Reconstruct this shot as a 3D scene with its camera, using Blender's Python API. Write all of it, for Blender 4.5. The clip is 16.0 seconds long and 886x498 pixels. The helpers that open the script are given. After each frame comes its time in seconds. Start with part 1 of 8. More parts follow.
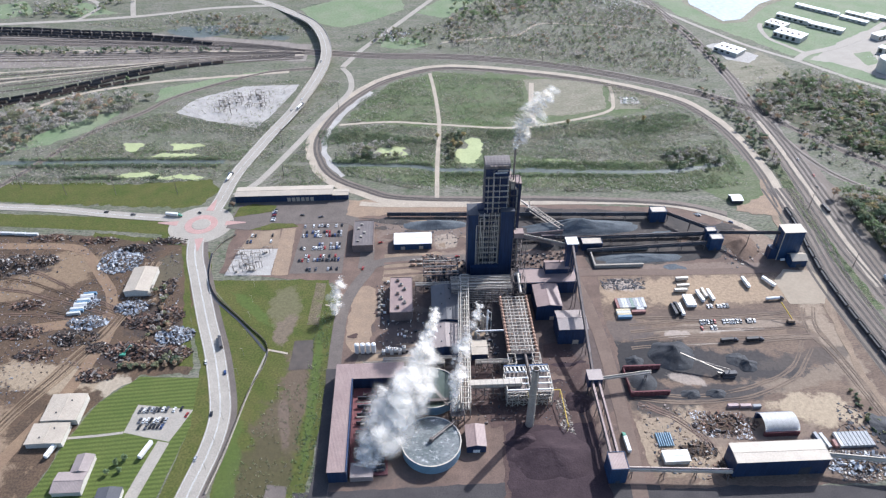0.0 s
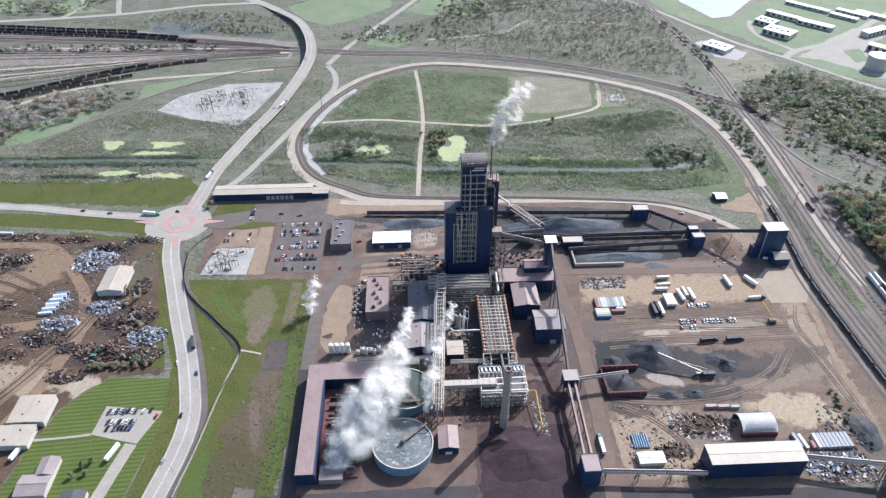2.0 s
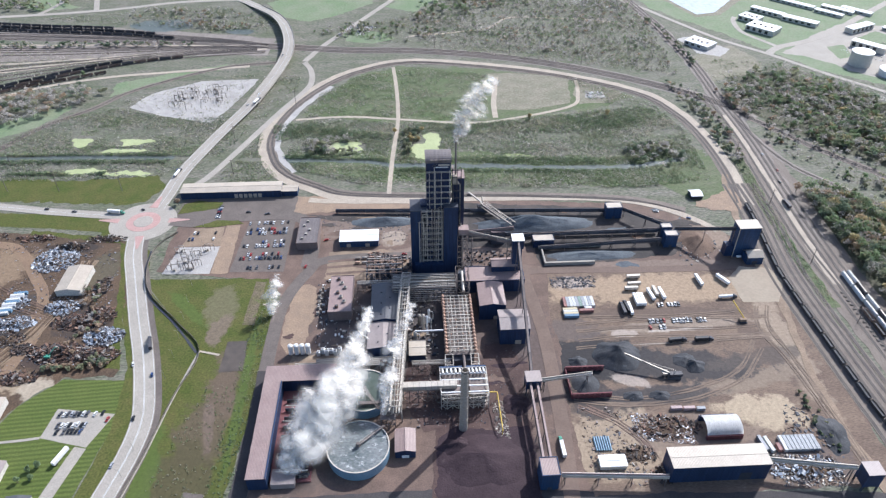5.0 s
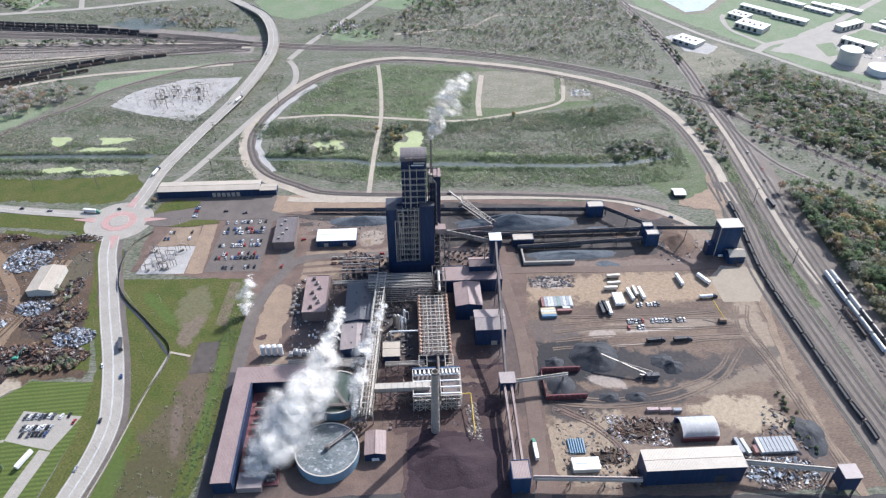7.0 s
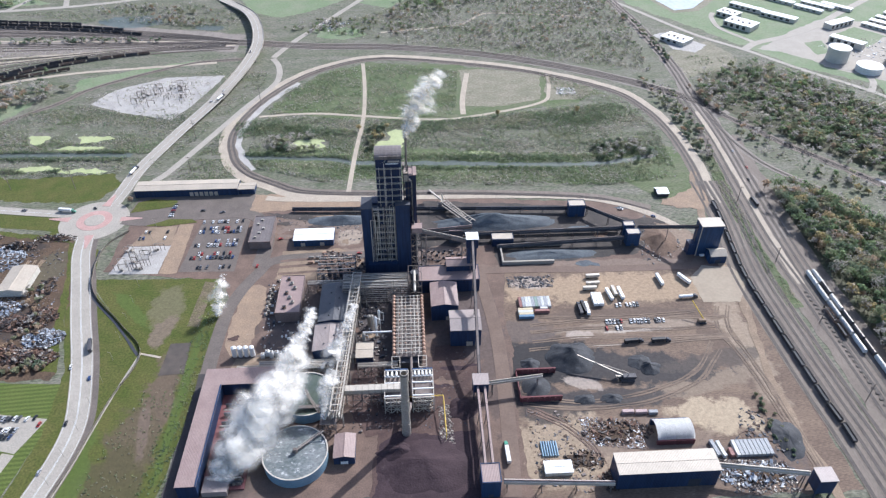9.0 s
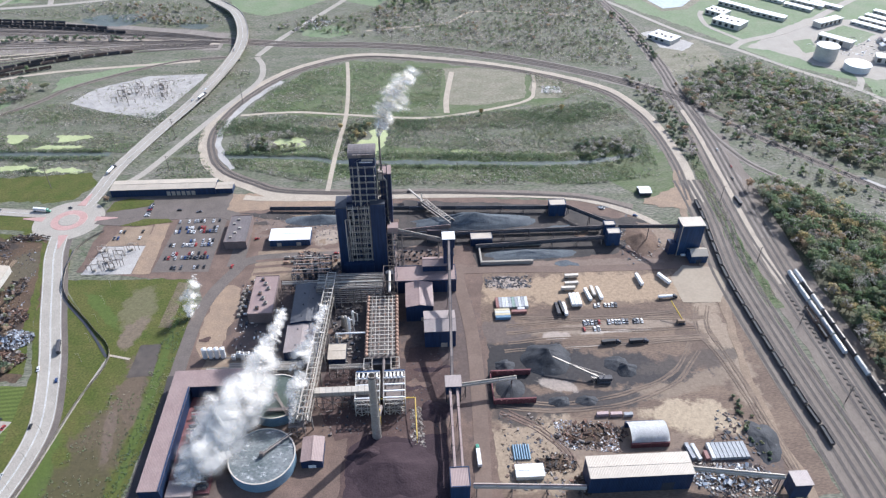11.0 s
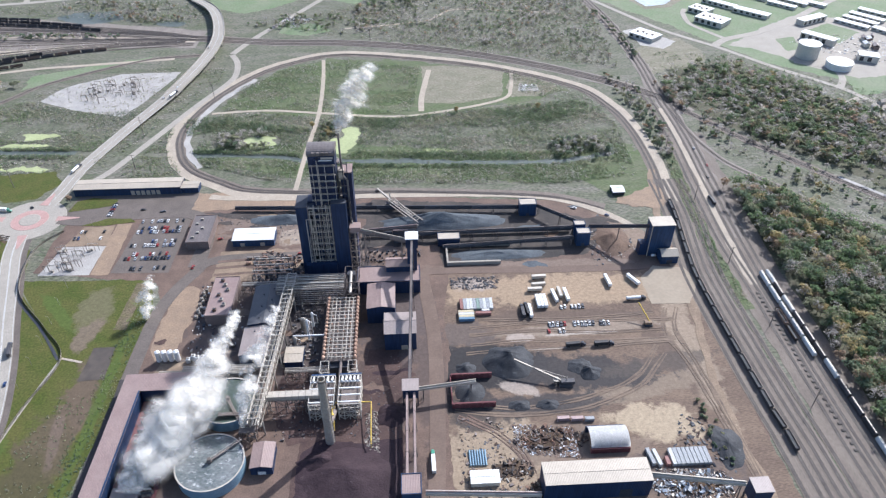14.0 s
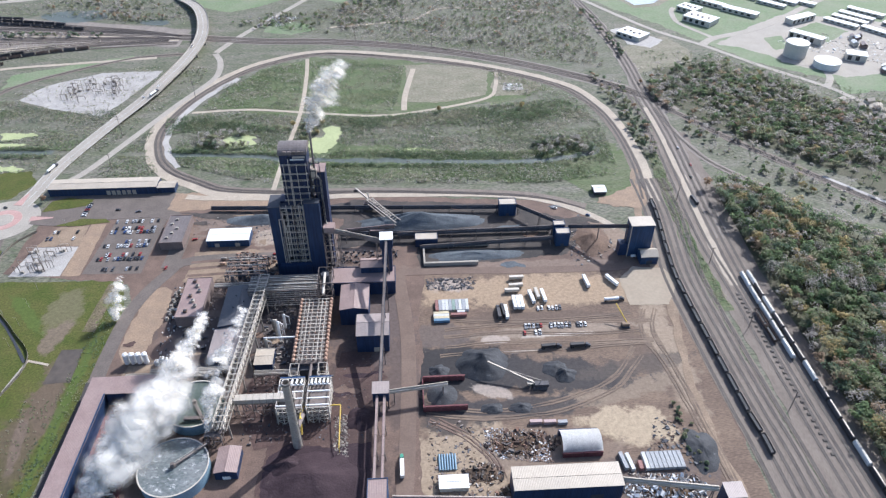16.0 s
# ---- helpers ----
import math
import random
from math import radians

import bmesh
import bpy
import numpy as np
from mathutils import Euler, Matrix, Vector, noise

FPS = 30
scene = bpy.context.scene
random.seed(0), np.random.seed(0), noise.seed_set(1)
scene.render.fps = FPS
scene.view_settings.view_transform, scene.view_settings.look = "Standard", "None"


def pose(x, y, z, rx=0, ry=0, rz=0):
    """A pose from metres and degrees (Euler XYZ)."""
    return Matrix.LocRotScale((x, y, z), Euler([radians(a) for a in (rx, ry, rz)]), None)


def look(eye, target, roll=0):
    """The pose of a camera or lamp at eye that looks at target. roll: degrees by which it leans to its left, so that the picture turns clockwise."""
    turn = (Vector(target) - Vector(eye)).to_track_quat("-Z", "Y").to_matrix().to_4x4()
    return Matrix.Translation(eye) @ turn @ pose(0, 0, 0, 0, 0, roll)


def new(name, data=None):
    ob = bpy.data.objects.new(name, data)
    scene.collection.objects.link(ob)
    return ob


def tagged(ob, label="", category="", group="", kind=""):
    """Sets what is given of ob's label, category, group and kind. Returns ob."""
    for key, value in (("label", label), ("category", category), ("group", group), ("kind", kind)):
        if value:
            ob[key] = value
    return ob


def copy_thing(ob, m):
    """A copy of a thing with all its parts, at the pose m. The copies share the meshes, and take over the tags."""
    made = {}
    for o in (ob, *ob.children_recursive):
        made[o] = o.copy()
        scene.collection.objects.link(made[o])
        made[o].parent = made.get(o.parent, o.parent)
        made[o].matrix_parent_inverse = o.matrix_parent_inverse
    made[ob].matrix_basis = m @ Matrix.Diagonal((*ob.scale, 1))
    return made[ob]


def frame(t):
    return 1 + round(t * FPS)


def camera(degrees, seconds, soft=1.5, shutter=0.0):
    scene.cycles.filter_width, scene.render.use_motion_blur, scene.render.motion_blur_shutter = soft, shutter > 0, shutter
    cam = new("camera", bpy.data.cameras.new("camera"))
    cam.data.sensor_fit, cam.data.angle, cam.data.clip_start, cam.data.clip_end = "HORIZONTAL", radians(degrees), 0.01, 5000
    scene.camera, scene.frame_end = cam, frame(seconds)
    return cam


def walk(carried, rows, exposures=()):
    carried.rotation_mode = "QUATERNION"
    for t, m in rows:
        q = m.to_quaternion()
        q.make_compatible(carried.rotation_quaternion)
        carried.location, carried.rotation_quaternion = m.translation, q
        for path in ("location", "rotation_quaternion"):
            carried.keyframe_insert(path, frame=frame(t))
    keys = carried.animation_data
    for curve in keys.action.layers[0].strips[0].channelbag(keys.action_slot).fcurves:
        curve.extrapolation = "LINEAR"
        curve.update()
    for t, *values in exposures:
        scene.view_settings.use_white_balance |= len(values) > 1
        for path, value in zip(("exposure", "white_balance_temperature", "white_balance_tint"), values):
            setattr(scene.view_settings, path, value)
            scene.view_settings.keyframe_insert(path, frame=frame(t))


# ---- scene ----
# the camera: seconds, place, yaw, pitch, roll
cam = camera(65.0, 16.0, 1.3)
ROWS = [
    (0, 0.01, 0.01, 425.50, -2.751, -37.831, -0.001),
    (1, 10.04, 2.59, 422.75, -2.787, -37.859, -0.010),
    (2, 20.05, 5.17, 420.01, -2.824, -37.884, -0.016),
    (3, 30.05, 7.76, 417.29, -2.863, -37.906, -0.020),
    (4, 40.02, 10.36, 414.58, -2.904, -37.924, -0.020),
    (5, 49.97, 12.96, 411.88, -2.946, -37.939, -0.018),
    (6, 59.91, 15.58, 409.20, -2.991, -37.950, -0.013),
    (7, 69.83, 18.21, 406.53, -3.037, -37.958, -0.006),
    (8, 79.73, 20.84, 403.88, -3.085, -37.963, 0.005),
    (9, 89.61, 23.49, 401.24, -3.134, -37.964, 0.018),
    (10, 99.47, 26.14, 398.61, -3.185, -37.962, 0.034),
    (11, 109.32, 28.80, 395.99, -3.239, -37.956, 0.053),
    (12, 119.14, 31.47, 393.40, -3.293, -37.947, 0.074),
    (13, 128.95, 34.15, 390.81, -3.350, -37.934, 0.098),
    (14, 138.74, 36.84, 388.24, -3.409, -37.918, 0.125),
    (15, 148.51, 39.53, 385.68, -3.469, -37.898, 0.155),
    (16, 158.26, 42.24, 383.13, -3.531, -37.875, 0.188),
]
scene.cycles.transparent_max_bounces, scene.cycles.max_bounces, scene.cycles.diffuse_bounces, scene.cycles.transmission_bounces = 40, 16, 10, 12
walk(cam, [(t, pose(x, y, z, 90 + pitch, 0, yaw) @ pose(0, 0, 0, 0, 0, roll)) for t, x, y, z, yaw, pitch, roll in ROWS],
     exposures=[(0.0, 0.455, 5740.0, 12.0), (16.0, 0.455, 5740.0, 12.0)])

# ---- light: low autumn sun ahead of the camera and to its right, thin haze in the sky ----
SUN_AZ, SUN_EL = 44.0, 40.0          # degrees clockwise from +y, degrees up
world = bpy.data.worlds.new("sky")
scene.world = world
world.use_nodes = True
wn = world.node_tree.nodes
sky = wn.new("ShaderNodeTexSky")
sky.sky_type = "NISHITA"
sky.sun_disc = False
sky.sun_elevation = radians(SUN_EL)
sky.sun_rotation = radians(SUN_AZ)
sky.air_density, sky.dust_density, sky.ozone_density = 1.0, 2.0, 1.0
world.node_tree.links.new(sky.outputs[0], wn["Background"].inputs[0])
wn["Background"].inputs[1].default_value = 0.14
sun = new("sun", bpy.data.lights.new("sun", "SUN"))
sun.data.energy, sun.data.angle, sun.data.color = 4.6, radians(0.6), (1.0, 0.955, 0.89)
to_sun = Vector((math.sin(radians(SUN_AZ)) * math.cos(radians(SUN_EL)), math.cos(radians(SUN_AZ)) * math.cos(radians(SUN_EL)), math.sin(radians(SUN_EL))))
sun.matrix_world = look(to_sun * 900, (0, 0, 0))

# ---- materials ----
MATS = {}


def mat(name, a, b=None, c=None, size=8.0, fine=1.0, rough=0.85, metal=0.0, bump=0.3, spot=0.0, stretch=(1, 1, 1), per_object=0.0, spec=0.3, grit=0.16):
    """A worn surface: two tones in large blotches, a third in spots, fine grain and relief. size, fine: metres."""
    if name in MATS:
        return MATS[name]
    m = bpy.data.materials.new(name)
    m.use_nodes = True
    n, l = m.node_tree.nodes, m.node_tree.links
    p = n["Principled BSDF"]
    p.inputs["Roughness"].default_value, p.inputs["Metallic"].default_value = rough, metal
    p.inputs["Specular IOR Level"].default_value = spec
    b = b or tuple(v * 0.7 for v in a)
    geo = n.new("ShaderNodeNewGeometry") if size > 3 else n.new("ShaderNodeTexCoord")
    vec = geo.outputs["Position"] if size > 3 else geo.outputs["Object"]
    mp = n.new("ShaderNodeMapping")
    mp.inputs["Scale"].default_value = stretch
    l.new(vec, mp.inputs[0])
    big = n.new("ShaderNodeTexNoise")
    big.inputs["Scale"].default_value, big.inputs["Detail"].default_value, big.inputs["Roughness"].default_value = 1 / size, 8, 0.65
    small = n.new("ShaderNodeTexNoise")
    small.inputs["Scale"].default_value, small.inputs["Detail"].default_value = 1 / fine, 4
    for t in (big, small):
        l.new(mp.outputs[0], t.inputs["Vector"])
    ramp = n.new("ShaderNodeValToRGB")
    ramp.color_ramp.elements[0].position, ramp.color_ramp.elements[1].position = 0.36, 0.64
    ramp.color_ramp.elements[0].color, ramp.color_ramp.elements[1].color = (*a, 1), (*b, 1)
    l.new(big.outputs[0], ramp.inputs[0])
    col = ramp.outputs[0]
    if c:
        third = n.new("ShaderNodeTexNoise")
        third.inputs["Scale"].default_value, third.inputs["Detail"].default_value = 2.3 / size, 9
        third.inputs["Roughness"].default_value = 0.7
        l.new(mp.outputs[0], third.inputs["Vector"])
        step = n.new("ShaderNodeMapRange")
        step.inputs[1].default_value, step.inputs[2].default_value = 0.62 - spot, 0.72 - spot
        l.new(third.outputs[0], step.inputs[0])
        mx = n.new("ShaderNodeMixRGB")
        l.new(step.outputs[0], mx.inputs[0])
        l.new(col, mx.inputs[1])
        mx.inputs[2].default_value = (*c, 1)
        col = mx.outputs[0]
    grain = n.new("ShaderNodeMixRGB")
    grain.blend_type = "MULTIPLY"
    grain.inputs[0].default_value = 1.0
    tone = n.new("ShaderNodeMapRange")
    tone.inputs[1].default_value, tone.inputs[2].default_value = 0.3, 0.7
    tone.inputs[3].default_value, tone.inputs[4].default_value = 1 - grit * 1.2, 1 + grit
    l.new(small.outputs[0], tone.inputs[0])
    l.new(col, grain.inputs[1])
    l.new(tone.outputs[0], grain.inputs[2])
    col = grain.outputs[0]
    if per_object:
        info = n.new("ShaderNodeObjectInfo")
        vary = n.new("ShaderNodeMapRange")
        vary.inputs[3].default_value, vary.inputs[4].default_value = 1 - per_object, 1 + per_object
        l.new(info.outputs["Random"], vary.inputs[0])
        mul = n.new("ShaderNodeMixRGB")
        mul.blend_type, mul.inputs[0].default_value = "MULTIPLY", 1.0
        l.new(col, mul.inputs[1])
        l.new(vary.outputs[0], mul.inputs[2])
        col = mul.outputs[0]
    l.new(col, p.inputs["Base Color"])
    if bump:
        bp = n.new("ShaderNodeBump")
        bp.inputs["Strength"].default_value, bp.inputs["Distance"].default_value = bump, fine * 0.25
        l.new(small.outputs[0], bp.inputs["Height"])
        l.new(bp.outputs[0], p.inputs["Normal"])
    MATS[name] = m
    return m


def cladding(name, a, b, pitch=1.0, axis=0, rough=0.5, streak=0.35):
    """Ribbed sheet metal with rain streaks and faded panels."""
    if name in MATS:
        return MATS[name]
    m = mat(name, a, b, size=14.0, fine=1.2, rough=rough, bump=0.0, spec=0.35, grit=0.05)
    n, l = m.node_tree.nodes, m.node_tree.links
    geo = n.new("ShaderNodeNewGeometry")
    sep = n.new("ShaderNodeSeparateXYZ")
    l.new(geo.outputs["Position"], sep.inputs[0])
    add = n.new("ShaderNodeMath")
    add.operation = "ADD"
    l.new(sep.outputs[0], add.inputs[0])
    l.new(sep.outputs[1], add.inputs[1])
    src = add.outputs[0] if axis == 2 else sep.outputs[axis]
    mul = n.new("ShaderNodeMath")
    mul.operation, mul.inputs[1].default_value = "MULTIPLY", 6.2832 / pitch
    l.new(src, mul.inputs[0])
    sine = n.new("ShaderNodeMath")
    sine.operation = "SINE"
    l.new(mul.outputs[0], sine.inputs[0])
    bp = n.new("ShaderNodeBump")
    bp.inputs["Strength"].default_value, bp.inputs["Distance"].default_value = 0.5, 0.06
    l.new(sine.outputs[0], bp.inputs["Height"])
    p = n["Principled BSDF"]
    l.new(bp.outputs[0], p.inputs["Normal"])
    st = n.new("ShaderNodeTexNoise")
    mp = n.new("ShaderNodeMapping")
    mp.inputs["Scale"].default_value = (0.9, 0.9, 0.07)
    l.new(geo.outputs["Position"], mp.inputs[0])
    l.new(mp.outputs[0], st.inputs["Vector"])
    st.inputs["Scale"].default_value, st.inputs["Detail"].default_value = 0.8, 5
    rg = n.new("ShaderNodeMapRange")
    rg.inputs[1].default_value, rg.inputs[2].default_value = 0.3, 0.7
    rg.inputs[3].default_value, rg.inputs[4].default_value = 1 - streak, 1 + streak * 0.6
    l.new(st.outputs[0], rg.inputs[0])
    old = p.inputs["Base Color"].links[0].from_socket
    mx = n.new("ShaderNodeMixRGB")
    mx.blend_type, mx.inputs[0].default_value = "MULTIPLY", 1.0
    l.new(old, mx.inputs[1])
    l.new(rg.outputs[0], mx.inputs[2])
    l.new(mx.outputs[0], p.inputs["Base Color"])
    return m


SCRUB = mat("scrub_ground", (0.109, 0.119, 0.072), (0.175, 0.163, 0.130), (0.073, 0.094, 0.051), size=26, fine=2.2, bump=1.0, spot=0.07, stretch=(0.55, 1.3, 1), grit=0.4)
MEADOW = mat("meadow", (0.084, 0.118, 0.044), (0.133, 0.138, 0.082), (0.071, 0.098, 0.042), size=26, fine=1.8, bump=0.8, spot=0.05, stretch=(0.5, 1.4, 1), grit=0.32)
LAWN = mat("mown_lawn", (0.091, 0.125, 0.025), (0.110, 0.138, 0.031), None, size=24, fine=1.1, bump=0.25, grit=0.2)
VERGE = mat("rough_grass", (0.060, 0.079, 0.012), (0.095, 0.093, 0.024), (0.114, 0.091, 0.036), size=20, fine=1.6, bump=0.4, spot=0.01, grit=0.3)
# far grass, its base colour raised to stand in for distance haze
HAZEFIELD = mat("hazed_far_field", (0.143, 0.198, 0.099), (0.196, 0.220, 0.138), (0.170, 0.182, 0.110), size=40, fine=3, bump=0.2)
DRYPAD = mat("dry_bare_pad", (0.235, 0.21, 0.155), (0.165, 0.158, 0.105), (0.29, 0.262, 0.205), size=20, fine=2.0, bump=0.4, spot=0.03, stretch=(0.6, 1.3, 1), grit=0.28)
SWALE = mat("muddy_swale", (0.15, 0.115, 0.08), (0.11, 0.10, 0.045), (0.11, 0.145, 0.035), size=16, fine=1.5, bump=0.5, spot=0.05, grit=0.34)
DIRT = mat("yard_dirt", (0.163, 0.109, 0.076), (0.104, 0.069, 0.051), (0.254, 0.179, 0.126), size=26, fine=1.4, bump=0.4, spot=-0.01)
TAN = mat("tan_dirt", (0.283, 0.211, 0.146), (0.196, 0.143, 0.101), (0.372, 0.290, 0.207), size=20, fine=1.2, bump=0.35, spot=0.01)
TRACKED = mat("tracked_dirt", (0.125, 0.094, 0.073), (0.200, 0.148, 0.108), (0.087, 0.067, 0.055), size=18, fine=1.4, bump=0.4, spot=0.02, stretch=(0.35, 1.6, 1))
GREYORE = mat("grey_ore", (0.115, 0.13, 0.14), (0.075, 0.085, 0.095), (0.2, 0.2, 0.195), size=10, fine=1.3, bump=0.6, spot=0.0)
LITTERFLOOR = mat("leaf_litter", (0.1, 0.09, 0.06), (0.075, 0.08, 0.045), (0.15, 0.13, 0.095), size=12, fine=1.5, bump=0.8, spot=0.0, grit=0.3)
PALEHARD = mat("pale_hard_clay", (0.342, 0.284, 0.211), (0.297, 0.243, 0.180), (0.360, 0.302, 0.225), size=26, fine=2.5, bump=0.05, grit=0.06)
WETMUD = mat("wet_mud", (0.25, 0.18, 0.115), (0.2, 0.145, 0.093), None, size=16, fine=2.0, rough=0.45, bump=0.1)
COALDUST = mat("coal_dusted_soil", (0.043, 0.039, 0.037), (0.084, 0.070, 0.061), (0.144, 0.118, 0.100), size=22, fine=1.3, bump=0.4, spot=0.02)
COAL = mat("black_ore", (0.024, 0.026, 0.03), (0.05, 0.052, 0.057), (0.1, 0.105, 0.11), size=9, fine=1.0, bump=0.8, spot=0.02, rough=0.7)
REDORE = mat("red_ore_fines", (0.032, 0.019, 0.023), (0.051, 0.032, 0.036), (0.079, 0.056, 0.057), size=14, fine=1.2, bump=0.7, spot=0.0)
REDSOIL = mat("reddish_yard_soil", (0.104, 0.066, 0.055), (0.065, 0.041, 0.037), (0.173, 0.121, 0.095), size=20, fine=1.3, bump=0.4, spot=0.0)
SCRAPSOIL = mat("scrapyard_mud", (0.117, 0.076, 0.047), (0.074, 0.051, 0.034), (0.196, 0.134, 0.082), size=24, fine=1.6, bump=0.5, spot=0.03, grit=0.3)
BROWNROAD = mat("mud_road", (0.238, 0.163, 0.101), (0.194, 0.129, 0.084), (0.290, 0.215, 0.143), size=12, fine=1.2, bump=0.3)
ORANGE = mat("orange_clay", (0.3, 0.215, 0.145), (0.24, 0.175, 0.125), (0.36, 0.285, 0.21), size=10, fine=1.2, bump=0.3)
DARKROAD = mat("dark_asphalt", (0.05, 0.045, 0.045), (0.07, 0.062, 0.06), (0.1, 0.088, 0.082), size=18, fine=1.0, bump=0.15, spot=-0.03)
ASPHALT = mat("worn_asphalt", (0.118, 0.099, 0.085), (0.154, 0.128, 0.111), (0.082, 0.070, 0.062), size=16, fine=0.9, bump=0.15, spot=-0.03)
DUSTY = mat("dusty_pavement", (0.173, 0.118, 0.091), (0.115, 0.080, 0.063), (0.258, 0.186, 0.140), size=18, fine=1.0, bump=0.2, spot=-0.01)
PLANTROAD = mat("plant_road_dust", (0.172, 0.124, 0.097), (0.143, 0.102, 0.080), (0.202, 0.150, 0.117), size=16, fine=1.4, bump=0.1, grit=0.08)
CONCRETE = mat("road_concrete", (0.36, 0.325, 0.275), (0.315, 0.285, 0.24), (0.26, 0.235, 0.205), size=22, fine=1.0, bump=0.12, spot=-0.04)
GRAVEL = mat("pale_gravel", (0.42, 0.395, 0.36), (0.33, 0.31, 0.285), (0.24, 0.225, 0.2), size=14, fine=1.0, bump=0.3, spot=0.0)
LOOPROAD = mat("crushed_stone_road", (0.418, 0.354, 0.274), (0.341, 0.291, 0.230), (0.462, 0.406, 0.326), size=16, fine=1.2, bump=0.25)
BALLAST = mat("track_ballast", (0.153, 0.126, 0.104), (0.204, 0.170, 0.140), (0.102, 0.084, 0.072), size=14, fine=0.9, bump=0.4, spot=0.0, stretch=(1.6, 0.35, 1))
# light grey stone, its colour lifted further in place of far haze
HAZEDBALLAST = mat("hazed_pale_ballast", (0.255, 0.221, 0.190), (0.194, 0.167, 0.142), (0.316, 0.279, 0.242), size=16, fine=1.0, bump=0.4, spot=0.0, stretch=(1.2, 0.5, 1))
TIES = mat("oiled_sleepers", (0.09, 0.078, 0.07), (0.13, 0.115, 0.1), None, size=10, fine=0.7, bump=0.4)
RAIL = mat("rail_steel", (0.14, 0.115, 0.1), (0.1, 0.084, 0.074), None, size=6, fine=0.8, rough=0.65, metal=0.3, bump=0.1)
PINK = mat("pink_brick_paving", (0.4, 0.245, 0.215), (0.44, 0.29, 0.255), None, size=12, fine=0.8, bump=0.1)
PAINT = mat("road_paint", (0.62, 0.62, 0.6), (0.5, 0.5, 0.48), None, size=9, fine=0.7, bump=0.05)
WATER = mat("dark_pond_water", (0.09, 0.1, 0.085), (0.12, 0.12, 0.095), None, size=30, fine=6, rough=0.12, bump=0.05, spec=0.5)
STREAM = mat("grey_stream_water", (0.115, 0.13, 0.115), (0.09, 0.105, 0.09), None, size=30, fine=5, rough=0.4, bump=0.05, spec=0.25)
MUDPOND = mat("brown_pond_water", (0.085, 0.07, 0.055), (0.105, 0.085, 0.066), None, size=30, fine=6, rough=0.2, bump=0.04, spec=0.5)
ALGAE = mat("algae_scum", (0.4, 0.43, 0.22), (0.33, 0.36, 0.18), (0.18, 0.21, 0.09), size=20, fine=1.6, rough=0.7, bump=0.1, spot=-0.04)
LAGOON = mat("bright_lagoon", (0.42, 0.47, 0.52), (0.38, 0.43, 0.48), None, size=60, fine=8, rough=0.3, bump=0.02)
BLUE = cladding("blue_cladding", (0.016, 0.034, 0.082), (0.021, 0.042, 0.096), 1.0, 2)
BLUE2 = cladding("bright_blue_cladding", (0.019, 0.048, 0.112), (0.024, 0.058, 0.13), 1.0, 2)
DARKCLAD = cladding("tower_cladding", (0.017, 0.027, 0.068), (0.024, 0.036, 0.085), 1.2, 2)
ROOFPINK = cladding("dust_stained_roof", (0.309, 0.228, 0.203), (0.258, 0.184, 0.167), 1.0, 0, streak=0.07)
ROOFGREY = cladding("grey_metal_roof", (0.337, 0.279, 0.253), (0.275, 0.230, 0.212), 1.0, 0, streak=0.07)
ROOFDARK = cladding("dark_grey_roof", (0.085, 0.085, 0.092), (0.105, 0.104, 0.11), 1.0, 0, streak=0.07)
ROOFBROWN = cladding("brown_tar_roof", (0.175, 0.15, 0.14), (0.145, 0.125, 0.118), 3.0, 0, streak=0.25)
ROOFWHITE = cladding("white_metal_roof", (0.78, 0.78, 0.76), (0.7, 0.7, 0.68), 1.0, 0, streak=0.07)
ROOFPALE = cladding("pale_metal_roof", (0.469, 0.404, 0.321), (0.400, 0.345, 0.274), 1.0, 0, streak=0.07)
BRICKWALL = mat("brown_block_wall", (0.17, 0.13, 0.115), (0.2, 0.155, 0.14), None, size=8, fine=0.8, bump=0.2)
CREAMWALL = mat("cream_wall", (0.55, 0.52, 0.46), (0.48, 0.455, 0.4), None, size=8, fine=0.8, bump=0.1)
WHITEP = mat("white_paint", (0.78, 0.77, 0.75), (0.68, 0.67, 0.64), None, size=2.5, fine=0.5, rough=0.45, bump=0.05, per_object=0.1)
GALV = mat("galvanised_steel", (0.389, 0.350, 0.297), (0.304, 0.273, 0.234), None, size=2.5, fine=0.6, rough=0.55, metal=0.25, bump=0.08, per_object=0.2)
STEELDK = mat("dark_painted_steel", (0.05, 0.055, 0.07), (0.07, 0.072, 0.08), None, size=2.5, fine=0.6, rough=0.6, bump=0.1, per_object=0.25)
STEELBR = mat("dusty_steel", (0.2, 0.165, 0.145), (0.145, 0.12, 0.11), None, size=2.5, fine=0.6, rough=0.7, bump=0.1, per_object=0.25)
PIPE = mat("pale_insulated_pipe", (0.538, 0.488, 0.416), (0.432, 0.391, 0.332), None, size=2.5, fine=0.6, rough=0.55, metal=0.1, bump=0.1, per_object=0.15)
RUSTY = mat("rusty_scrap", (0.135, 0.085, 0.062), (0.2, 0.155, 0.13), (0.3, 0.28, 0.26), size=2.5, fine=0.7, rough=0.8, metal=0.2, bump=0.3, per_object=0.45)
SILVERS = mat("bright_scrap", (0.4, 0.42, 0.45), (0.27, 0.285, 0.31), None, size=2.5, fine=0.5, rough=0.45, metal=0.4, bump=0.3, per_object=0.3)
TERRA = mat("orange_brown_header_pipe", (0.42, 0.27, 0.19), (0.34, 0.215, 0.15), None, size=2.5, fine=0.6, rough=0.6, bump=0.1, per_object=0.15)
YELLOW = mat("yellow_paint", (0.6, 0.42, 0.08), (0.5, 0.35, 0.07), None, size=2.5, fine=0.6, rough=0.5, bump=0.05)
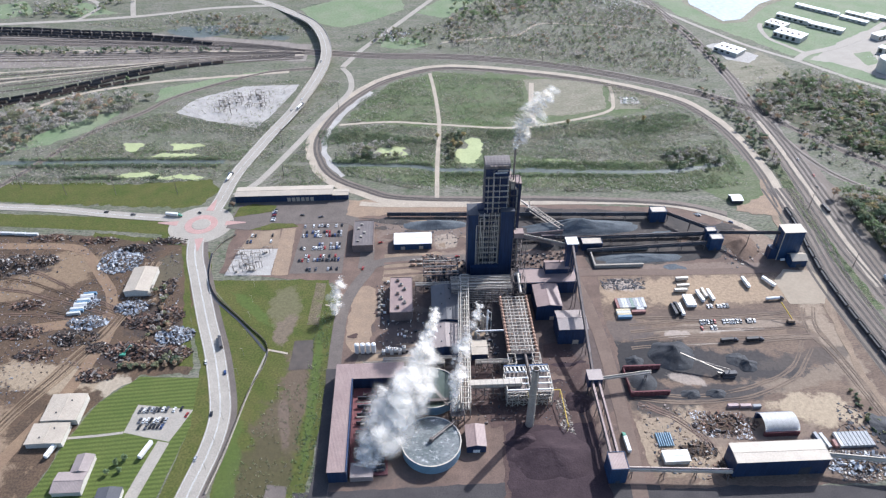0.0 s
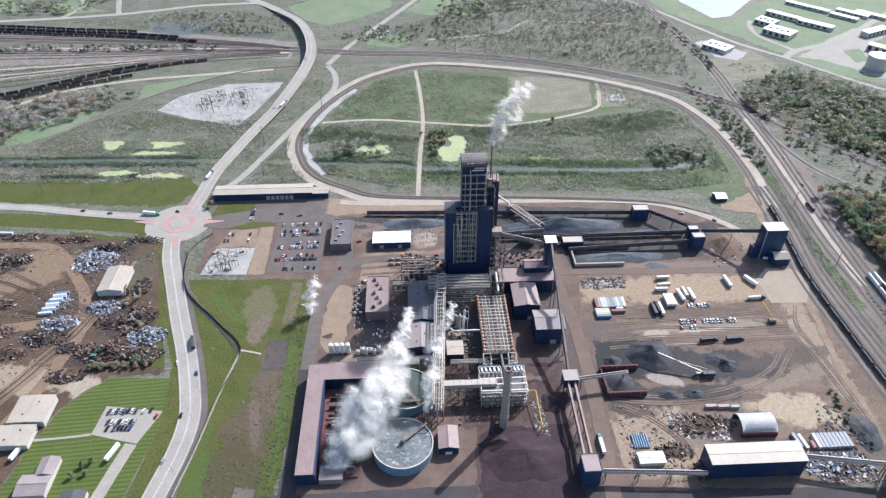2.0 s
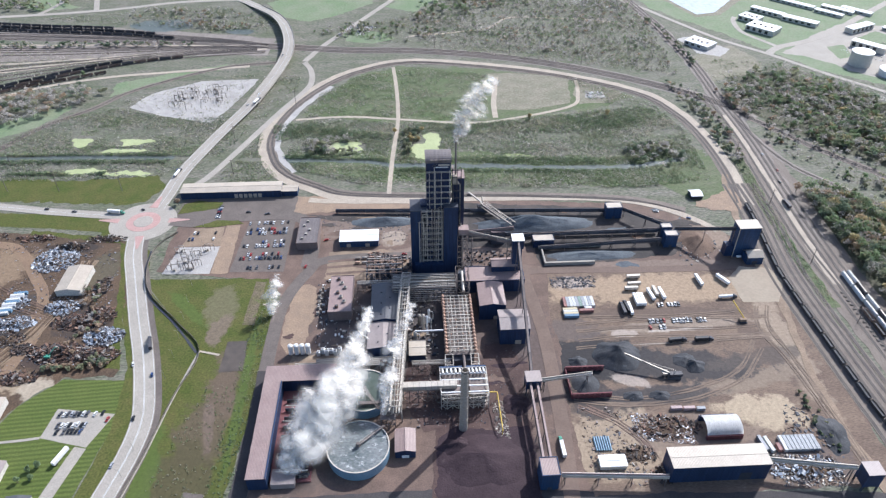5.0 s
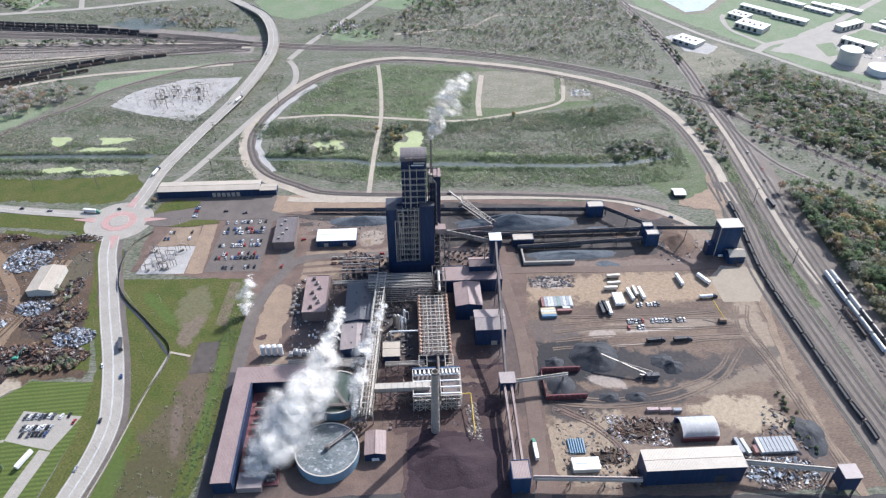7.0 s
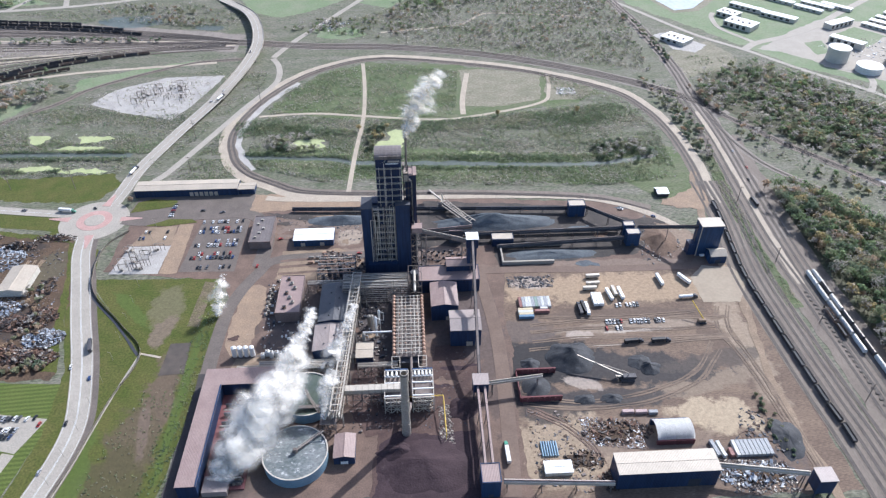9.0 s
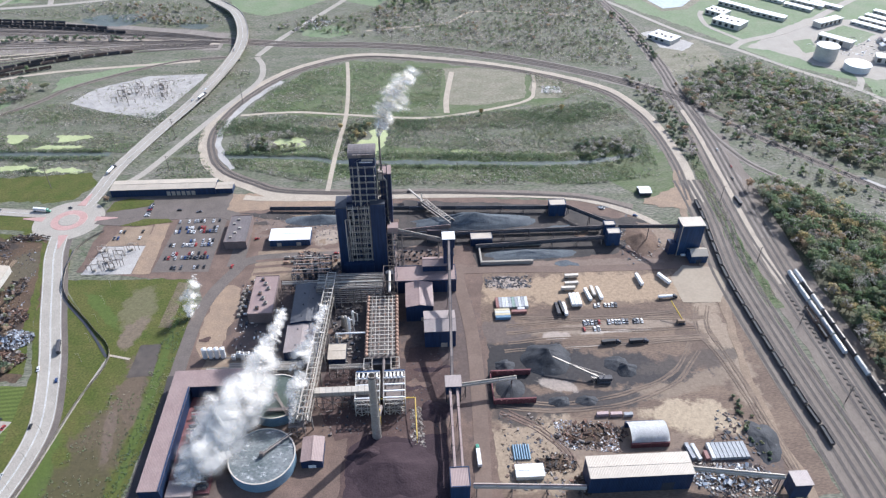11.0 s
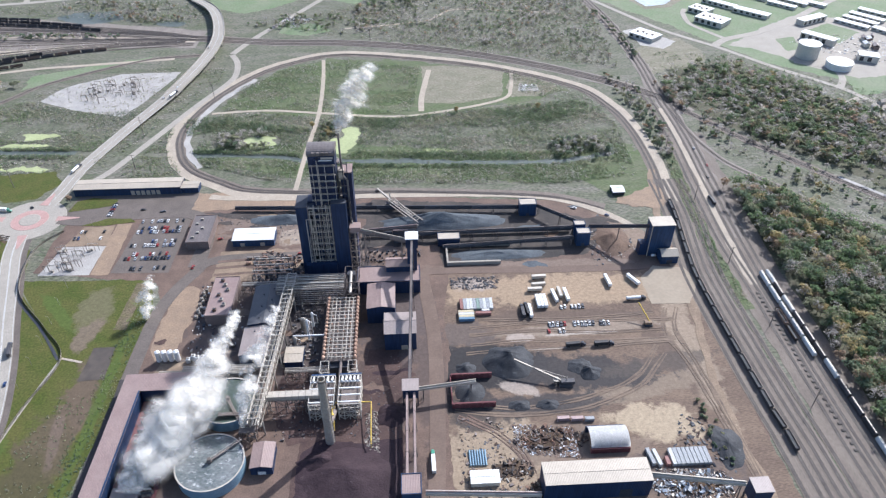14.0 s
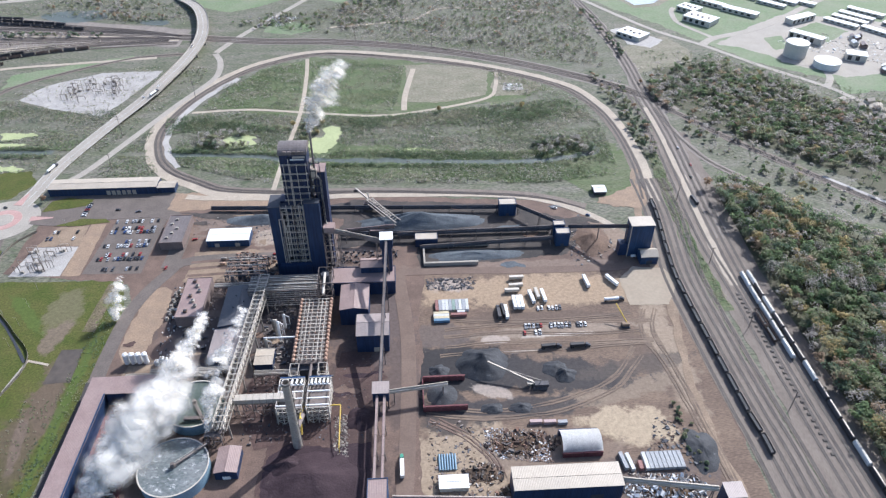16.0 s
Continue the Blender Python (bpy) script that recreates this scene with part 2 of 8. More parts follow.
MAROON = mat("maroon_wall", (0.14, 0.05, 0.055), (0.18, 0.075, 0.075), (0.3, 0.22, 0.2), size=6, fine=0.8, rough=0.8, bump=0.2)
BLACKCAR = mat("black_railcar_paint", (0.045, 0.045, 0.05), (0.07, 0.065, 0.066), None, size=2.5, fine=0.8, rough=0.6, bump=0.1, per_object=0.4)
TANKBLUE = mat("tank_blue_shell", (0.2, 0.3, 0.37), (0.165, 0.25, 0.315), None, size=5, fine=0.8, rough=0.5, bump=0.1)
SLURRY = mat("foamy_slurry", (0.1, 0.12, 0.12), (0.22, 0.23, 0.225), (0.55, 0.55, 0.53), size=9, fine=1.6, rough=0.35, bump=0.15, spot=0.06, stretch=(0.7, 1.0, 1), grit=0.25)
GREENPOOL = mat("dark_green_liquor", (0.07, 0.09, 0.075), (0.1, 0.12, 0.1), None, size=9, fine=1.5, rough=0.2, bump=0.1)
GLASSDK = mat("dark_window_glass", (0.03, 0.035, 0.04), (0.04, 0.045, 0.05), None, size=2.5, fine=0.6, rough=0.1, bump=0.0, spec=0.6)
RUBBER = mat("tyre_rubber", (0.02, 0.02, 0.02), (0.03, 0.03, 0.03), None, size=2, fine=0.4, rough=0.9, bump=0.1)
BARK = mat("bark", (0.12, 0.1, 0.085), (0.17, 0.15, 0.13), None, size=2, fine=0.4, bump=0.4)
LEAF = {"green": (0.26, 0.34, 0.18), "olive": (0.36, 0.37, 0.235), "dark": (0.215, 0.275, 0.18), "gold": (0.54, 0.45, 0.24),
        "rust": (0.5, 0.38, 0.27), "deep": (0.15, 0.205, 0.115), "bare": (0.6, 0.555, 0.51), "reed": (0.46, 0.43, 0.33)}
LEAVES = {}
for nm_, c_ in LEAF.items():
    m_ = mat("leaf_" + nm_, c_, tuple(v * 0.72 for v in c_), None, size=7, fine=1.5, bump=0.0, rough=0.8, spec=0.15)
    n_, l_ = m_.node_tree.nodes, m_.node_tree.links
    through_, both_ = n_.new("ShaderNodeBsdfTranslucent"), n_.new("ShaderNodeMixShader")
    l_.new(n_["Principled BSDF"].inputs["Base Color"].links[0].from_socket, through_.inputs[0])
    both_.inputs[0].default_value = 0.6
    l_.new(n_["Principled BSDF"].outputs[0], both_.inputs[1])
    l_.new(through_.outputs[0], both_.inputs[2])
    l_.new(both_.outputs[0], n_["Material Output"].inputs[0])
    LEAVES[nm_] = m_

# mowing stripes on the lawn
n_, l_ = LAWN.node_tree.nodes, LAWN.node_tree.links
wave_, stripe_, geo_, turn_ = n_.new("ShaderNodeTexWave"), n_.new("ShaderNodeMixRGB"), n_.new("ShaderNodeNewGeometry"), n_.new("ShaderNodeMapping")
turn_.inputs["Rotation"].default_value = (0, 0, radians(86))
wave_.inputs["Scale"].default_value, wave_.inputs["Distortion"].default_value = 0.085, 0.6
l_.new(geo_.outputs["Position"], turn_.inputs[0]), l_.new(turn_.outputs[0], wave_.inputs[0])
stripe_.blend_type, stripe_.inputs[0].default_value = "MULTIPLY", 0.34
l_.new(n_["Principled BSDF"].inputs["Base Color"].links[0].from_socket, stripe_.inputs[1])
l_.new(wave_.outputs[0], stripe_.inputs[2])
l_.new(stripe_.outputs[0], n_["Principled BSDF"].inputs["Base Color"])


def stained(name, base, stains):
    """A ground with ragged, feathered stains and spills over it: (x, y, half length, half width, degrees, colour, strength)."""
    m = base.copy()
    m.name = name
    n, l = m.node_tree.nodes, m.node_tree.links
    p = n["Principled BSDF"]
    col = p.inputs["Base Color"].links[0].from_socket
    geo, warp, fine_ = n.new("ShaderNodeNewGeometry"), n.new("ShaderNodeTexNoise"), n.new("ShaderNodeTexNoise")
    warp.inputs["Scale"].default_value, warp.inputs["Detail"].default_value, warp.inputs["Roughness"].default_value = 0.07, 8, 0.68
    fine_.inputs["Scale"].default_value, fine_.inputs["Detail"].default_value, fine_.inputs["Roughness"].default_value = 0.35, 6, 0.7
    for t in (warp, fine_):
        l.new(geo.outputs["Position"], t.inputs["Vector"])
    tone = n.new("ShaderNodeMapRange")
    tone.inputs[1].default_value, tone.inputs[2].default_value, tone.inputs[3].default_value, tone.inputs[4].default_value = 0.3, 0.7, 0.72, 1.25
    l.new(fine_.outputs[0], tone.inputs[0])
    for x, y, a, b, turn, c, strength in stains:
        mp, size_, edge, cover, mx, shade = n.new("ShaderNodeMapping"), n.new("ShaderNodeVectorMath"), n.new("ShaderNodeMath"), n.new("ShaderNodeMapRange"), n.new("ShaderNodeMixRGB"), n.new("ShaderNodeMixRGB")
        mp.vector_type = "TEXTURE"
        mp.inputs["Location"].default_value, mp.inputs["Rotation"].default_value, mp.inputs["Scale"].default_value = (x, y, 0), (0, 0, radians(turn)), (a, b, 100)
        l.new(geo.outputs["Position"], mp.inputs[0]), l.new(mp.outputs[0], size_.inputs[0])
        size_.operation, edge.operation = "LENGTH", "MULTIPLY_ADD"
        l.new(warp.outputs[0], edge.inputs[0])
        edge.inputs[1].default_value = 2.2
        l.new(size_.outputs["Value"], edge.inputs[2])
        cover.interpolation_type = "SMOOTHSTEP"
        cover.inputs[1].default_value, cover.inputs[2].default_value, cover.inputs[3].default_value, cover.inputs[4].default_value = 1.88, 2.22, strength, 0.0
        l.new(edge.outputs[0], cover.inputs[0]), l.new(cover.outputs[0], mx.inputs[0])
        shade.blend_type, shade.inputs[0].default_value, shade.inputs[1].default_value = "MULTIPLY", 1.0, (*c, 1)
        l.new(tone.outputs[0], shade.inputs[2])
        l.new(col, mx.inputs[1]), l.new(shade.outputs[0], mx.inputs[2])
        col = mx.outputs[0]
    l.new(col, p.inputs["Base Color"])
    return m


TAN_, BLACK_, PALE_, BROWN_, MUD_, GREEN_ = (0.32, 0.235, 0.155), (0.036, 0.033, 0.033), (0.36, 0.3, 0.25), (0.115, 0.083, 0.064), (0.21, 0.148, 0.093), (0.075, 0.108, 0.022)
YARD = stained("storage_yard_soil", mat("yard_soil", (0.185, 0.132, 0.094), (0.128, 0.09, 0.067), (0.265, 0.196, 0.138), size=24, fine=1.3, bump=0.4, spot=0.02, stretch=(0.5, 1.4, 1), grit=0.24),
               [(270, 474, 112, 21, 0, TAN_, 0.9), (255, 441, 70, 8, 0, BROWN_, 0.8), (275, 426, 75, 7, 3, (0.26, 0.205, 0.155), 0.8), (352, 400, 12, 70, 0, (0.3, 0.235, 0.17), 0.75), (332, 398, 10, 42, 14, BROWN_, 0.75),
                (300, 362, 60, 10, 12, (0.22, 0.17, 0.125), 0.8), (303, 333, 34, 16, -8, (0.36, 0.285, 0.195), 1.0), (190, 312, 40, 34, 0, (0.3, 0.232, 0.16), 0.9), (252, 312, 44, 22, 0, (0.19, 0.142, 0.108), 0.85), (300, 290, 50, 16, 0, (0.11, 0.085, 0.075), 0.8),
                (188, 390, 52, 28, 0, BLACK_, 1.0), (180, 350, 26, 16, 0, (0.06, 0.05, 0.046), 0.9), (260, 380, 62, 18, -5, (0.046, 0.042, 0.042), 0.95), (228, 352, 52, 10, 0, (0.05, 0.045, 0.045), 0.9), (322, 386, 46, 9, 10, (0.085, 0.07, 0.06), 0.75), (180, 424, 22, 14, 0, (0.12, 0.095, 0.082), 0.8),
                (192, 484, 17, 9, 0, PALE_, 0.9), (222, 418, 13, 5, 0, PALE_, 0.9), (214, 367, 16, 6, -20, PALE_, 0.8), (279, 421, 30, 1.8, 2, (0.42, 0.36, 0.3), 0.9), (240, 405, 42, 1.6, 2, (0.4, 0.34, 0.28), 0.7), (318, 410, 18, 1.5, 0, (0.4, 0.34, 0.28), 0.7)])
SCRAPYARD = stained("scrapyard_soil", SCRAPSOIL, [(-345, 532, 44, 30, 20, MUD_, 1.0), (-376, 500, 30, 11, 8, MUD_, 0.9), (-300, 395, 52, 16, -8, (0.32, 0.25, 0.17), 0.9), (-242, 382, 14, 12, 0, (0.37, 0.31, 0.23), 0.9), (-330, 320, 30, 60, 20, (0.25, 0.18, 0.118), 0.9),
                     (-280, 560, 26, 9, 0, (0.05, 0.04, 0.034), 0.95), (-382, 540, 32, 17, 0, (0.046, 0.036, 0.031), 0.95), (-234, 455, 24, 20, 0, (0.06, 0.045, 0.036), 0.9), (-246, 416, 34, 13, 0, (0.06, 0.042, 0.033), 0.95), (-294, 440, 24, 12, 0, (0.055, 0.044, 0.037), 0.9), (-345, 450, 26, 9, 0, (0.06, 0.046, 0.038), 0.9), (-300, 480, 22, 16, 0, (0.06, 0.05, 0.042), 0.85), (-238, 528, 14, 28, 10, (0.1, 0.085, 0.055), 0.9)])
PLANTYARD = stained("plant_yard_soil", DUSTY, [(20, 440, 56, 56, 0, (0.085, 0.07, 0.066), 0.85), (62, 440, 34, 70, 0, (0.075, 0.064, 0.062), 0.9), (128, 440, 30, 60, 0, (0.1, 0.078, 0.072), 0.85), (60, 510, 50, 30, 0, (0.075, 0.064, 0.062), 0.9), (116, 372, 24, 44, 0, (0.08, 0.056, 0.05), 0.95), (150, 380, 14, 50, 0, (0.1, 0.074, 0.064), 0.85), (60, 385, 26, 26, 0, (0.1, 0.076, 0.066), 0.8), (110, 290, 34, 40, 0, (0.07, 0.05, 0.046), 0.9), (10, 395, 50, 7, 0, (0.26, 0.2, 0.155), 0.7), (70, 536, 60, 9, 0, (0.24, 0.18, 0.14), 0.7), (0, 575, 52, 22, 0, (0.2, 0.155, 0.125), 0.7), (30, 560, 12, 14, 0, (0.33, 0.27, 0.21), 0.8), (-40, 300, 40, 24, 0, (0.11, 0.082, 0.068), 0.8), (250, 508, 90, 6, 0, (0.2, 0.15, 0.118), 0.8), (340, 560, 30, 30, 30, (0.25, 0.19, 0.14), 0.8)])
FIELD = stained("works_field_grass", VERGE, [(-120, 470, 15, 26, 0, (0.14, 0.125, 0.07), 0.8), (-116, 440, 8, 20, -10, (0.16, 0.122, 0.088), 0.9), (-100, 372, 13, 38, 4, (0.12, 0.087, 0.06), 0.95), (-109, 332, 18, 32, 10, (0.1, 0.077, 0.046), 0.95), (-114, 288, 22, 44, 0, (0.075, 0.064, 0.03), 0.9), (-104, 340, 4, 26, 10, (0.15, 0.11, 0.085), 0.7),
                   (-85, 370, 4, 80, 0, GREEN_, 0.8), (-140, 300, 9, 60, 4, GREEN_, 0.8), (-150, 470, 30, 6, -50, GREEN_, 0.8)])

# ---- building blocks ----
UNIT = {}


def mesh_of(name, bm, material):
    me = bpy.data.meshes.new(name)
    bm.to_mesh(me)
    bm.free()
    if material:
        me.materials.append(material)
    return me


def part(name, bm, material, parent, label=""):
    """Links a bmesh as one mesh object under a thing or a part."""
    ob = new(name, mesh_of(name, bm, material))
    ob.parent = parent
    return tagged(ob, label)


def thing(name, x, y, z=0, label="", category="", group="", kind="", rz=0):
    ob = new(name)
    ob.empty_display_size = 1
    ob.matrix_basis = pose(x, y, z, 0, 0, rz)
    return tagged(ob, label, category, group, kind)


def box(bm, x0, x1, y0, y1, z0, z1, bevel=0.0):
    r = bmesh.ops.create_cube(bm, size=1, matrix=Matrix.Translation(((x0 + x1) / 2, (y0 + y1) / 2, (z0 + z1) / 2)) @ Matrix.Diagonal((x1 - x0, y1 - y0, z1 - z0, 1)))
    if bevel:
        bmesh.ops.bevel(bm, geom=list({e for v in r["verts"] for e in v.link_edges}), offset=bevel, segments=1, affect="EDGES")
    return bm


def boxed(x0, x1, y0, y1, z0, z1, bevel=0.0):
    return box(bmesh.new(), x0, x1, y0, y1, z0, z1, bevel)


def cone(bm, p, r0, r1, h, n=20, caps=True):
    bmesh.ops.create_cone(bm, cap_ends=caps, segments=n, radius1=r0, radius2=r1, depth=h, matrix=Matrix.Translation((p[0], p[1], p[2] + h / 2)))
    return bm


def unit_bar(material, round_=False):
    key = (material.name, round_)
    if key not in UNIT:
        bm = bmesh.new()
        if round_:
            bmesh.ops.create_cone(bm, cap_ends=True, segments=10, radius1=0.5, radius2=0.5, depth=1)
            for f in bm.faces:
                f.smooth = len(f.verts) == 4
        else:
            bmesh.ops.create_cube(bm, size=1)
        UNIT[key] = mesh_of("bar", bm, material)
    return UNIT[key]


def bar(name, p, q, w, material, parent, h=None, round_=False, label=""):
    """A straight member or pipe from p to q, as an object of its own under its thing (in the thing's own coordinates)."""
    p, q = Vector(p), Vector(q)
    d = q - p
    ob = new(name, unit_bar(material, round_))
    ob.parent = parent
    up = "Y" if abs(d.normalized().z) < 0.99 else "X"
    ob.matrix_basis = Matrix.Translation((p + q) / 2) @ d.to_track_quat("Z", up).to_matrix().to_4x4() @ Matrix.Diagonal((w, h or w, d.length, 1))
    return tagged(ob, label)


def frame_steel(parent, x0, x1, y0, y1, z0, z1, nx, ny, nz, w, material, brace=True, skip_bottom=True):
    """A steel frame: each post, beam and brace its own member."""
    xs = [x0 + (x1 - x0) * i / nx for i in range(nx + 1)]
    ys = [y0 + (y1 - y0) * i / ny for i in range(ny + 1)]
    zs = [z0 + (z1 - z0) * i / nz for i in range(nz + 1)]
    for i, x in enumerate(xs):
        for j, y in enumerate(ys):
            if i in (0, nx) or j in (0, ny):
                bar("post", (x, y, z0), (x, y, z1), w, material, parent)
    for k, z in enumerate(zs):
        if k == 0 and skip_bottom:
            continue
        for y in (y0, y1):
            bar("beam", (x0, y, z), (x1, y, z), w * 0.8, material, parent)
        for x in (x0, x1):
            bar("beam", (x, y0, z), (x, y1, z), w * 0.8, material, parent)
    if brace:
        for k in range(nz):
            for i in range(nx):
                a, b = (i, i + 1) if (i + k) % 2 else (i + 1, i)
                bar("brace", (xs[a], y0, zs[k]), (xs[b], y0, zs[k + 1]), w * 0.6, material, parent)


def spline(pts, step=6.0, closed=False):
    """Points along a smooth line through the plan points."""
    P = [Vector((*p, 0)) if len(p) == 2 else Vector(p) for p in pts]
    out, n = [], len(P)
    for i in range(n if closed else n - 1):
        a, b, c, d = (P[(i + k) % n] if closed else P[min(max(i + k, 0), n - 1)] for k in (-1, 0, 1, 2))
        m = max(1, int((c - b).length / step))
        for s in range(m):
            t = s / m
            out.append(0.5 * ((2 * b) + (c - a) * t + (2 * a - 5 * b + 4 * c - d) * t * t + (3 * b - a - 3 * c + d) * t ** 3))
    if not closed:
        out.append(P[-1])
    return out


LAYER = [0]


def lift():
    """A hair more height for each new sheet, so that no two lie in one plane."""
    LAYER[0] += 1
    return 0.0003 * LAYER[0]


def ribbon(name, pts, width, z, material, parent=None, thick=0.25, closed=False, offset=0.0, label="", wobble=0.0, step=6.0):
    """A strip of constant width along a smooth line, with a small thickness; z added to the line's own height."""
    line = spline(pts, step, closed)
    z += lift()
    bm = bmesh.new()
    rows = []
    n = len(line)
    for i, p in enumerate(line):
        t = (line[(i + 1) % n] - line[i - 1]) if closed else (line[min(i + 1, n - 1)] - line[max(i - 1, 0)])
        s = Vector((t.y, -t.x, 0)).normalized()
        w1 = width / 2 + wobble * (noise.noise((p.x * 0.06, p.y * 0.06, 3)))
        w2 = width / 2 + wobble * (noise.noise((p.x * 0.06, p.y * 0.06, 9)))
        c = p + s * offset + Vector((0, 0, z))
        rows.append([bm.verts.new(c - s * w1), bm.verts.new(c + s * w2), bm.verts.new(c + s * w2 - Vector((0, 0, thick))), bm.verts.new(c - s * w1 - Vector((0, 0, thick)))])
    for i in range(n if closed else n - 1):
        a, b = rows[i], rows[(i + 1) % n]
        for k in range(4):
            bm.faces.new((a[k], a[(k + 1) % 4], b[(k + 1) % 4], b[k]))
    bmesh.ops.recalc_face_normals(bm, faces=bm.faces)
    me = mesh_of(name, bm, material)
    ob = new(name, me)
    if parent:
        ob.parent = parent
    return tagged(ob, label)


def patch(name, pts, z, material, label, jag=2.0, category="ground", step=3.0, smooth=False, kind="structure"):
    """A sheet of ground with an uneven rim."""
    line = spline(pts, step, True) if smooth else []
    z += lift()
    if not smooth:
        for i, p in enumerate(pts):
            a, b = Vector((*p, 0)), Vector((*pts[(i + 1) % len(pts)], 0))
            m = max(1, int((b - a).length / step))
            line += [a.lerp(b, k / m) for k in range(m)]
    bm = bmesh.new()
    line = [p + Vector((noise.noise((p.x * 0.4, p.y * 0.4, 60)), noise.noise((p.x * 0.4, p.y * 0.4, 80)), 0)) * jag * 0.5 for p in line]
    vs = [bm.verts.new((p.x + jag * noise.noise((p.x * 0.11, p.y * 0.11, z * 7)) + jag * noise.noise((p.x * 0.03, p.y * 0.03, 5)), p.y + jag * noise.noise((p.x * 0.11, p.y * 0.11, 40 + z)) + jag * noise.noise((p.x * 0.03, p.y * 0.03, 15)), z)) for p in line]
    f = bm.faces.new(vs)
    f.normal_update()
    if f.normal.z < 0:
        f.normal_flip()
    bmesh.ops.triangulate(bm, faces=[f])
    return tagged(new(name, mesh_of(name, bm, material)), label, category, "", kind)


def gable(x0, x1, y0, y1, z0, z1, along="x", over=0.4, thick=0.3):
    """A pitched roof slab from eaves z0 to ridge z1."""
    bm = bmesh.new()
    x0, x1, y0, y1 = x0 - over, x1 + over, y0 - over, y1 + over
    if along == "x":
        sec = [(y0, z0), ((y0 + y1) / 2, z1), (y1, z0)]
        lo = [[bm.verts.new((x, y, z + dz)) for y, z in sec] for x in (x0, x1) for dz in (0, thick)]
    else:
        sec = [(x0, z0), ((x0 + x1) / 2, z1), (x1, z0)]
        lo = [[bm.verts.new((x, y, z + dz)) for x, z in sec] for y in (y0, y1) for dz in (0, thick)]
    a0, a1, b0, b1 = lo
    for k in range(2):
        bm.faces.new((a1[k], a1[k + 1], b1[k + 1], b1[k]))
        bm.faces.new((a0[k], b0[k], b0[k + 1], a0[k + 1]))
        bm.faces.new((a0[k], a0[k + 1], a1[k + 1], a1[k]))
        bm.faces.new((b0[k], b1[k], b1[k + 1], b0[k + 1]))
    bm.faces.new((a0[0], a1[0], b1[0], b0[0]))
    bm.faces.new((a0[2], b0[2], b1[2], a1[2]))
    bmesh.ops.recalc_face_normals(bm, faces=bm.faces)
    return bm


def gable_walls(x0, x1, y0, y1, z0, zr, along="x"):
    bm = boxed(x0, x1, y0, y1, 0, z0)
    if along == "x":
        for x in (x0, x1):
            d = 0.25 if x == x0 else -0.25
            a = [bm.verts.new((xx, y, z)) for xx in (x, x + d) for y, z in ((y0, z0), ((y0 + y1) / 2, zr), (y1, z0))]
            bm.faces.new(a[:3]), bm.faces.new(a[3:])
    else:
        for y in (y0, y1):
            d = 0.25 if y == y0 else -0.25
            a = [bm.verts.new((x, yy, z)) for yy in (y, y + d) for x, z in ((x0, z0), ((x0 + x1) / 2, zr), (x1, z0))]
            bm.faces.new(a[:3]), bm.faces.new(a[3:])
    bmesh.ops.recalc_face_normals(bm, faces=bm.faces)
    return bm


def shed(name, x0, x1, y0, y1, h, rise, wall, roof, label, along="x", doors=(), vents=0, category="building", band=None):
    """A metal shed: walls, pitched roof, doors on its faces, roof vents. doors: (face, centre, width, height, material)."""
    cx, cy = (x0 + x1) / 2, (y0 + y1) / 2
    b = thing(name, cx, cy, 0, label, category)
    hx, hy = (x1 - x0) / 2, (y1 - y0) / 2
    part("wall", gable_walls(-hx, hx, -hy, hy, h, h + rise, along) if rise else boxed(-hx, hx, -hy, hy, 0, h), wall, b)
    if rise:
        r = part("roof", gable(-hx, hx, -hy, hy, h + 0.02, h + rise + 0.02, along), roof, b)
        part("ridge_cap", boxed(-hx, hx, -0.35, 0.35, h + rise + 0.25, h + rise + 0.5) if along == "x" else boxed(-0.35, 0.35, -hy, hy, h + rise + 0.25, h + rise + 0.5), roof, r)
    else:
        r = part("roof", boxed(-hx - 0.2, hx + 0.2, -hy - 0.2, hy + 0.2, h, h + 0.35), roof, b)
        for s in (-1, 1):
            part("parapet", boxed(-hx - 0.2, hx + 0.2, s * hy - 0.2, s * hy + 0.2, h + 0.35, h + 0.8), wall, r)
            part("parapet", boxed(s * hx - 0.2, s * hx + 0.2, -hy + 0.2, hy - 0.2, h + 0.35, h + 0.8), wall, r)
    for face, c, w, dh, m in doors:
        if face == "s":
            part("door", boxed(c - w / 2, c + w / 2, -hy - 0.15, -hy + 0.05, 0.05, dh), m, b)
        elif face == "w":
            part("door", boxed(-hx - 0.15, -hx + 0.05, c - w / 2, c + w / 2, 0.05, dh), m, b)
        elif face == "e":
            part("door", boxed(hx - 0.05, hx + 0.15, c - w / 2, c + w / 2, 0.05, dh), m, b)
    if band:
        part("wall_band", boxed(-hx - 0.06, hx + 0.06, -hy - 0.06, -hy, h * 0.62, h * 0.78), band, b)
    for i in range(vents):
        f = (i + 0.5) / vents * 2 - 1
        vx, vy = (f * hx * 0.9, hy * 0.3) if along == "x" else (hx * 0.3 * (1 if i % 2 else -1), f * hy * 0.9)
        zz = h + rise * (1 - (abs(vy) / hy if along == "x" else abs(vx) / hx))
        part("roof_vent", cone(bmesh.new(), (vx, vy, zz), 0.55, 0.55, 1.1, 10), STEELDK, r)
    return b

# ---- the ground ----
bm = bmesh.new()
bmesh.ops.create_grid(bm, x_segments=8, y_segments=8, size=4600)
tagged(new("ground", mesh_of("ground", bm, SCRUB)), "flat scrubland with dry grass and weeds", "ground", "", "structure")

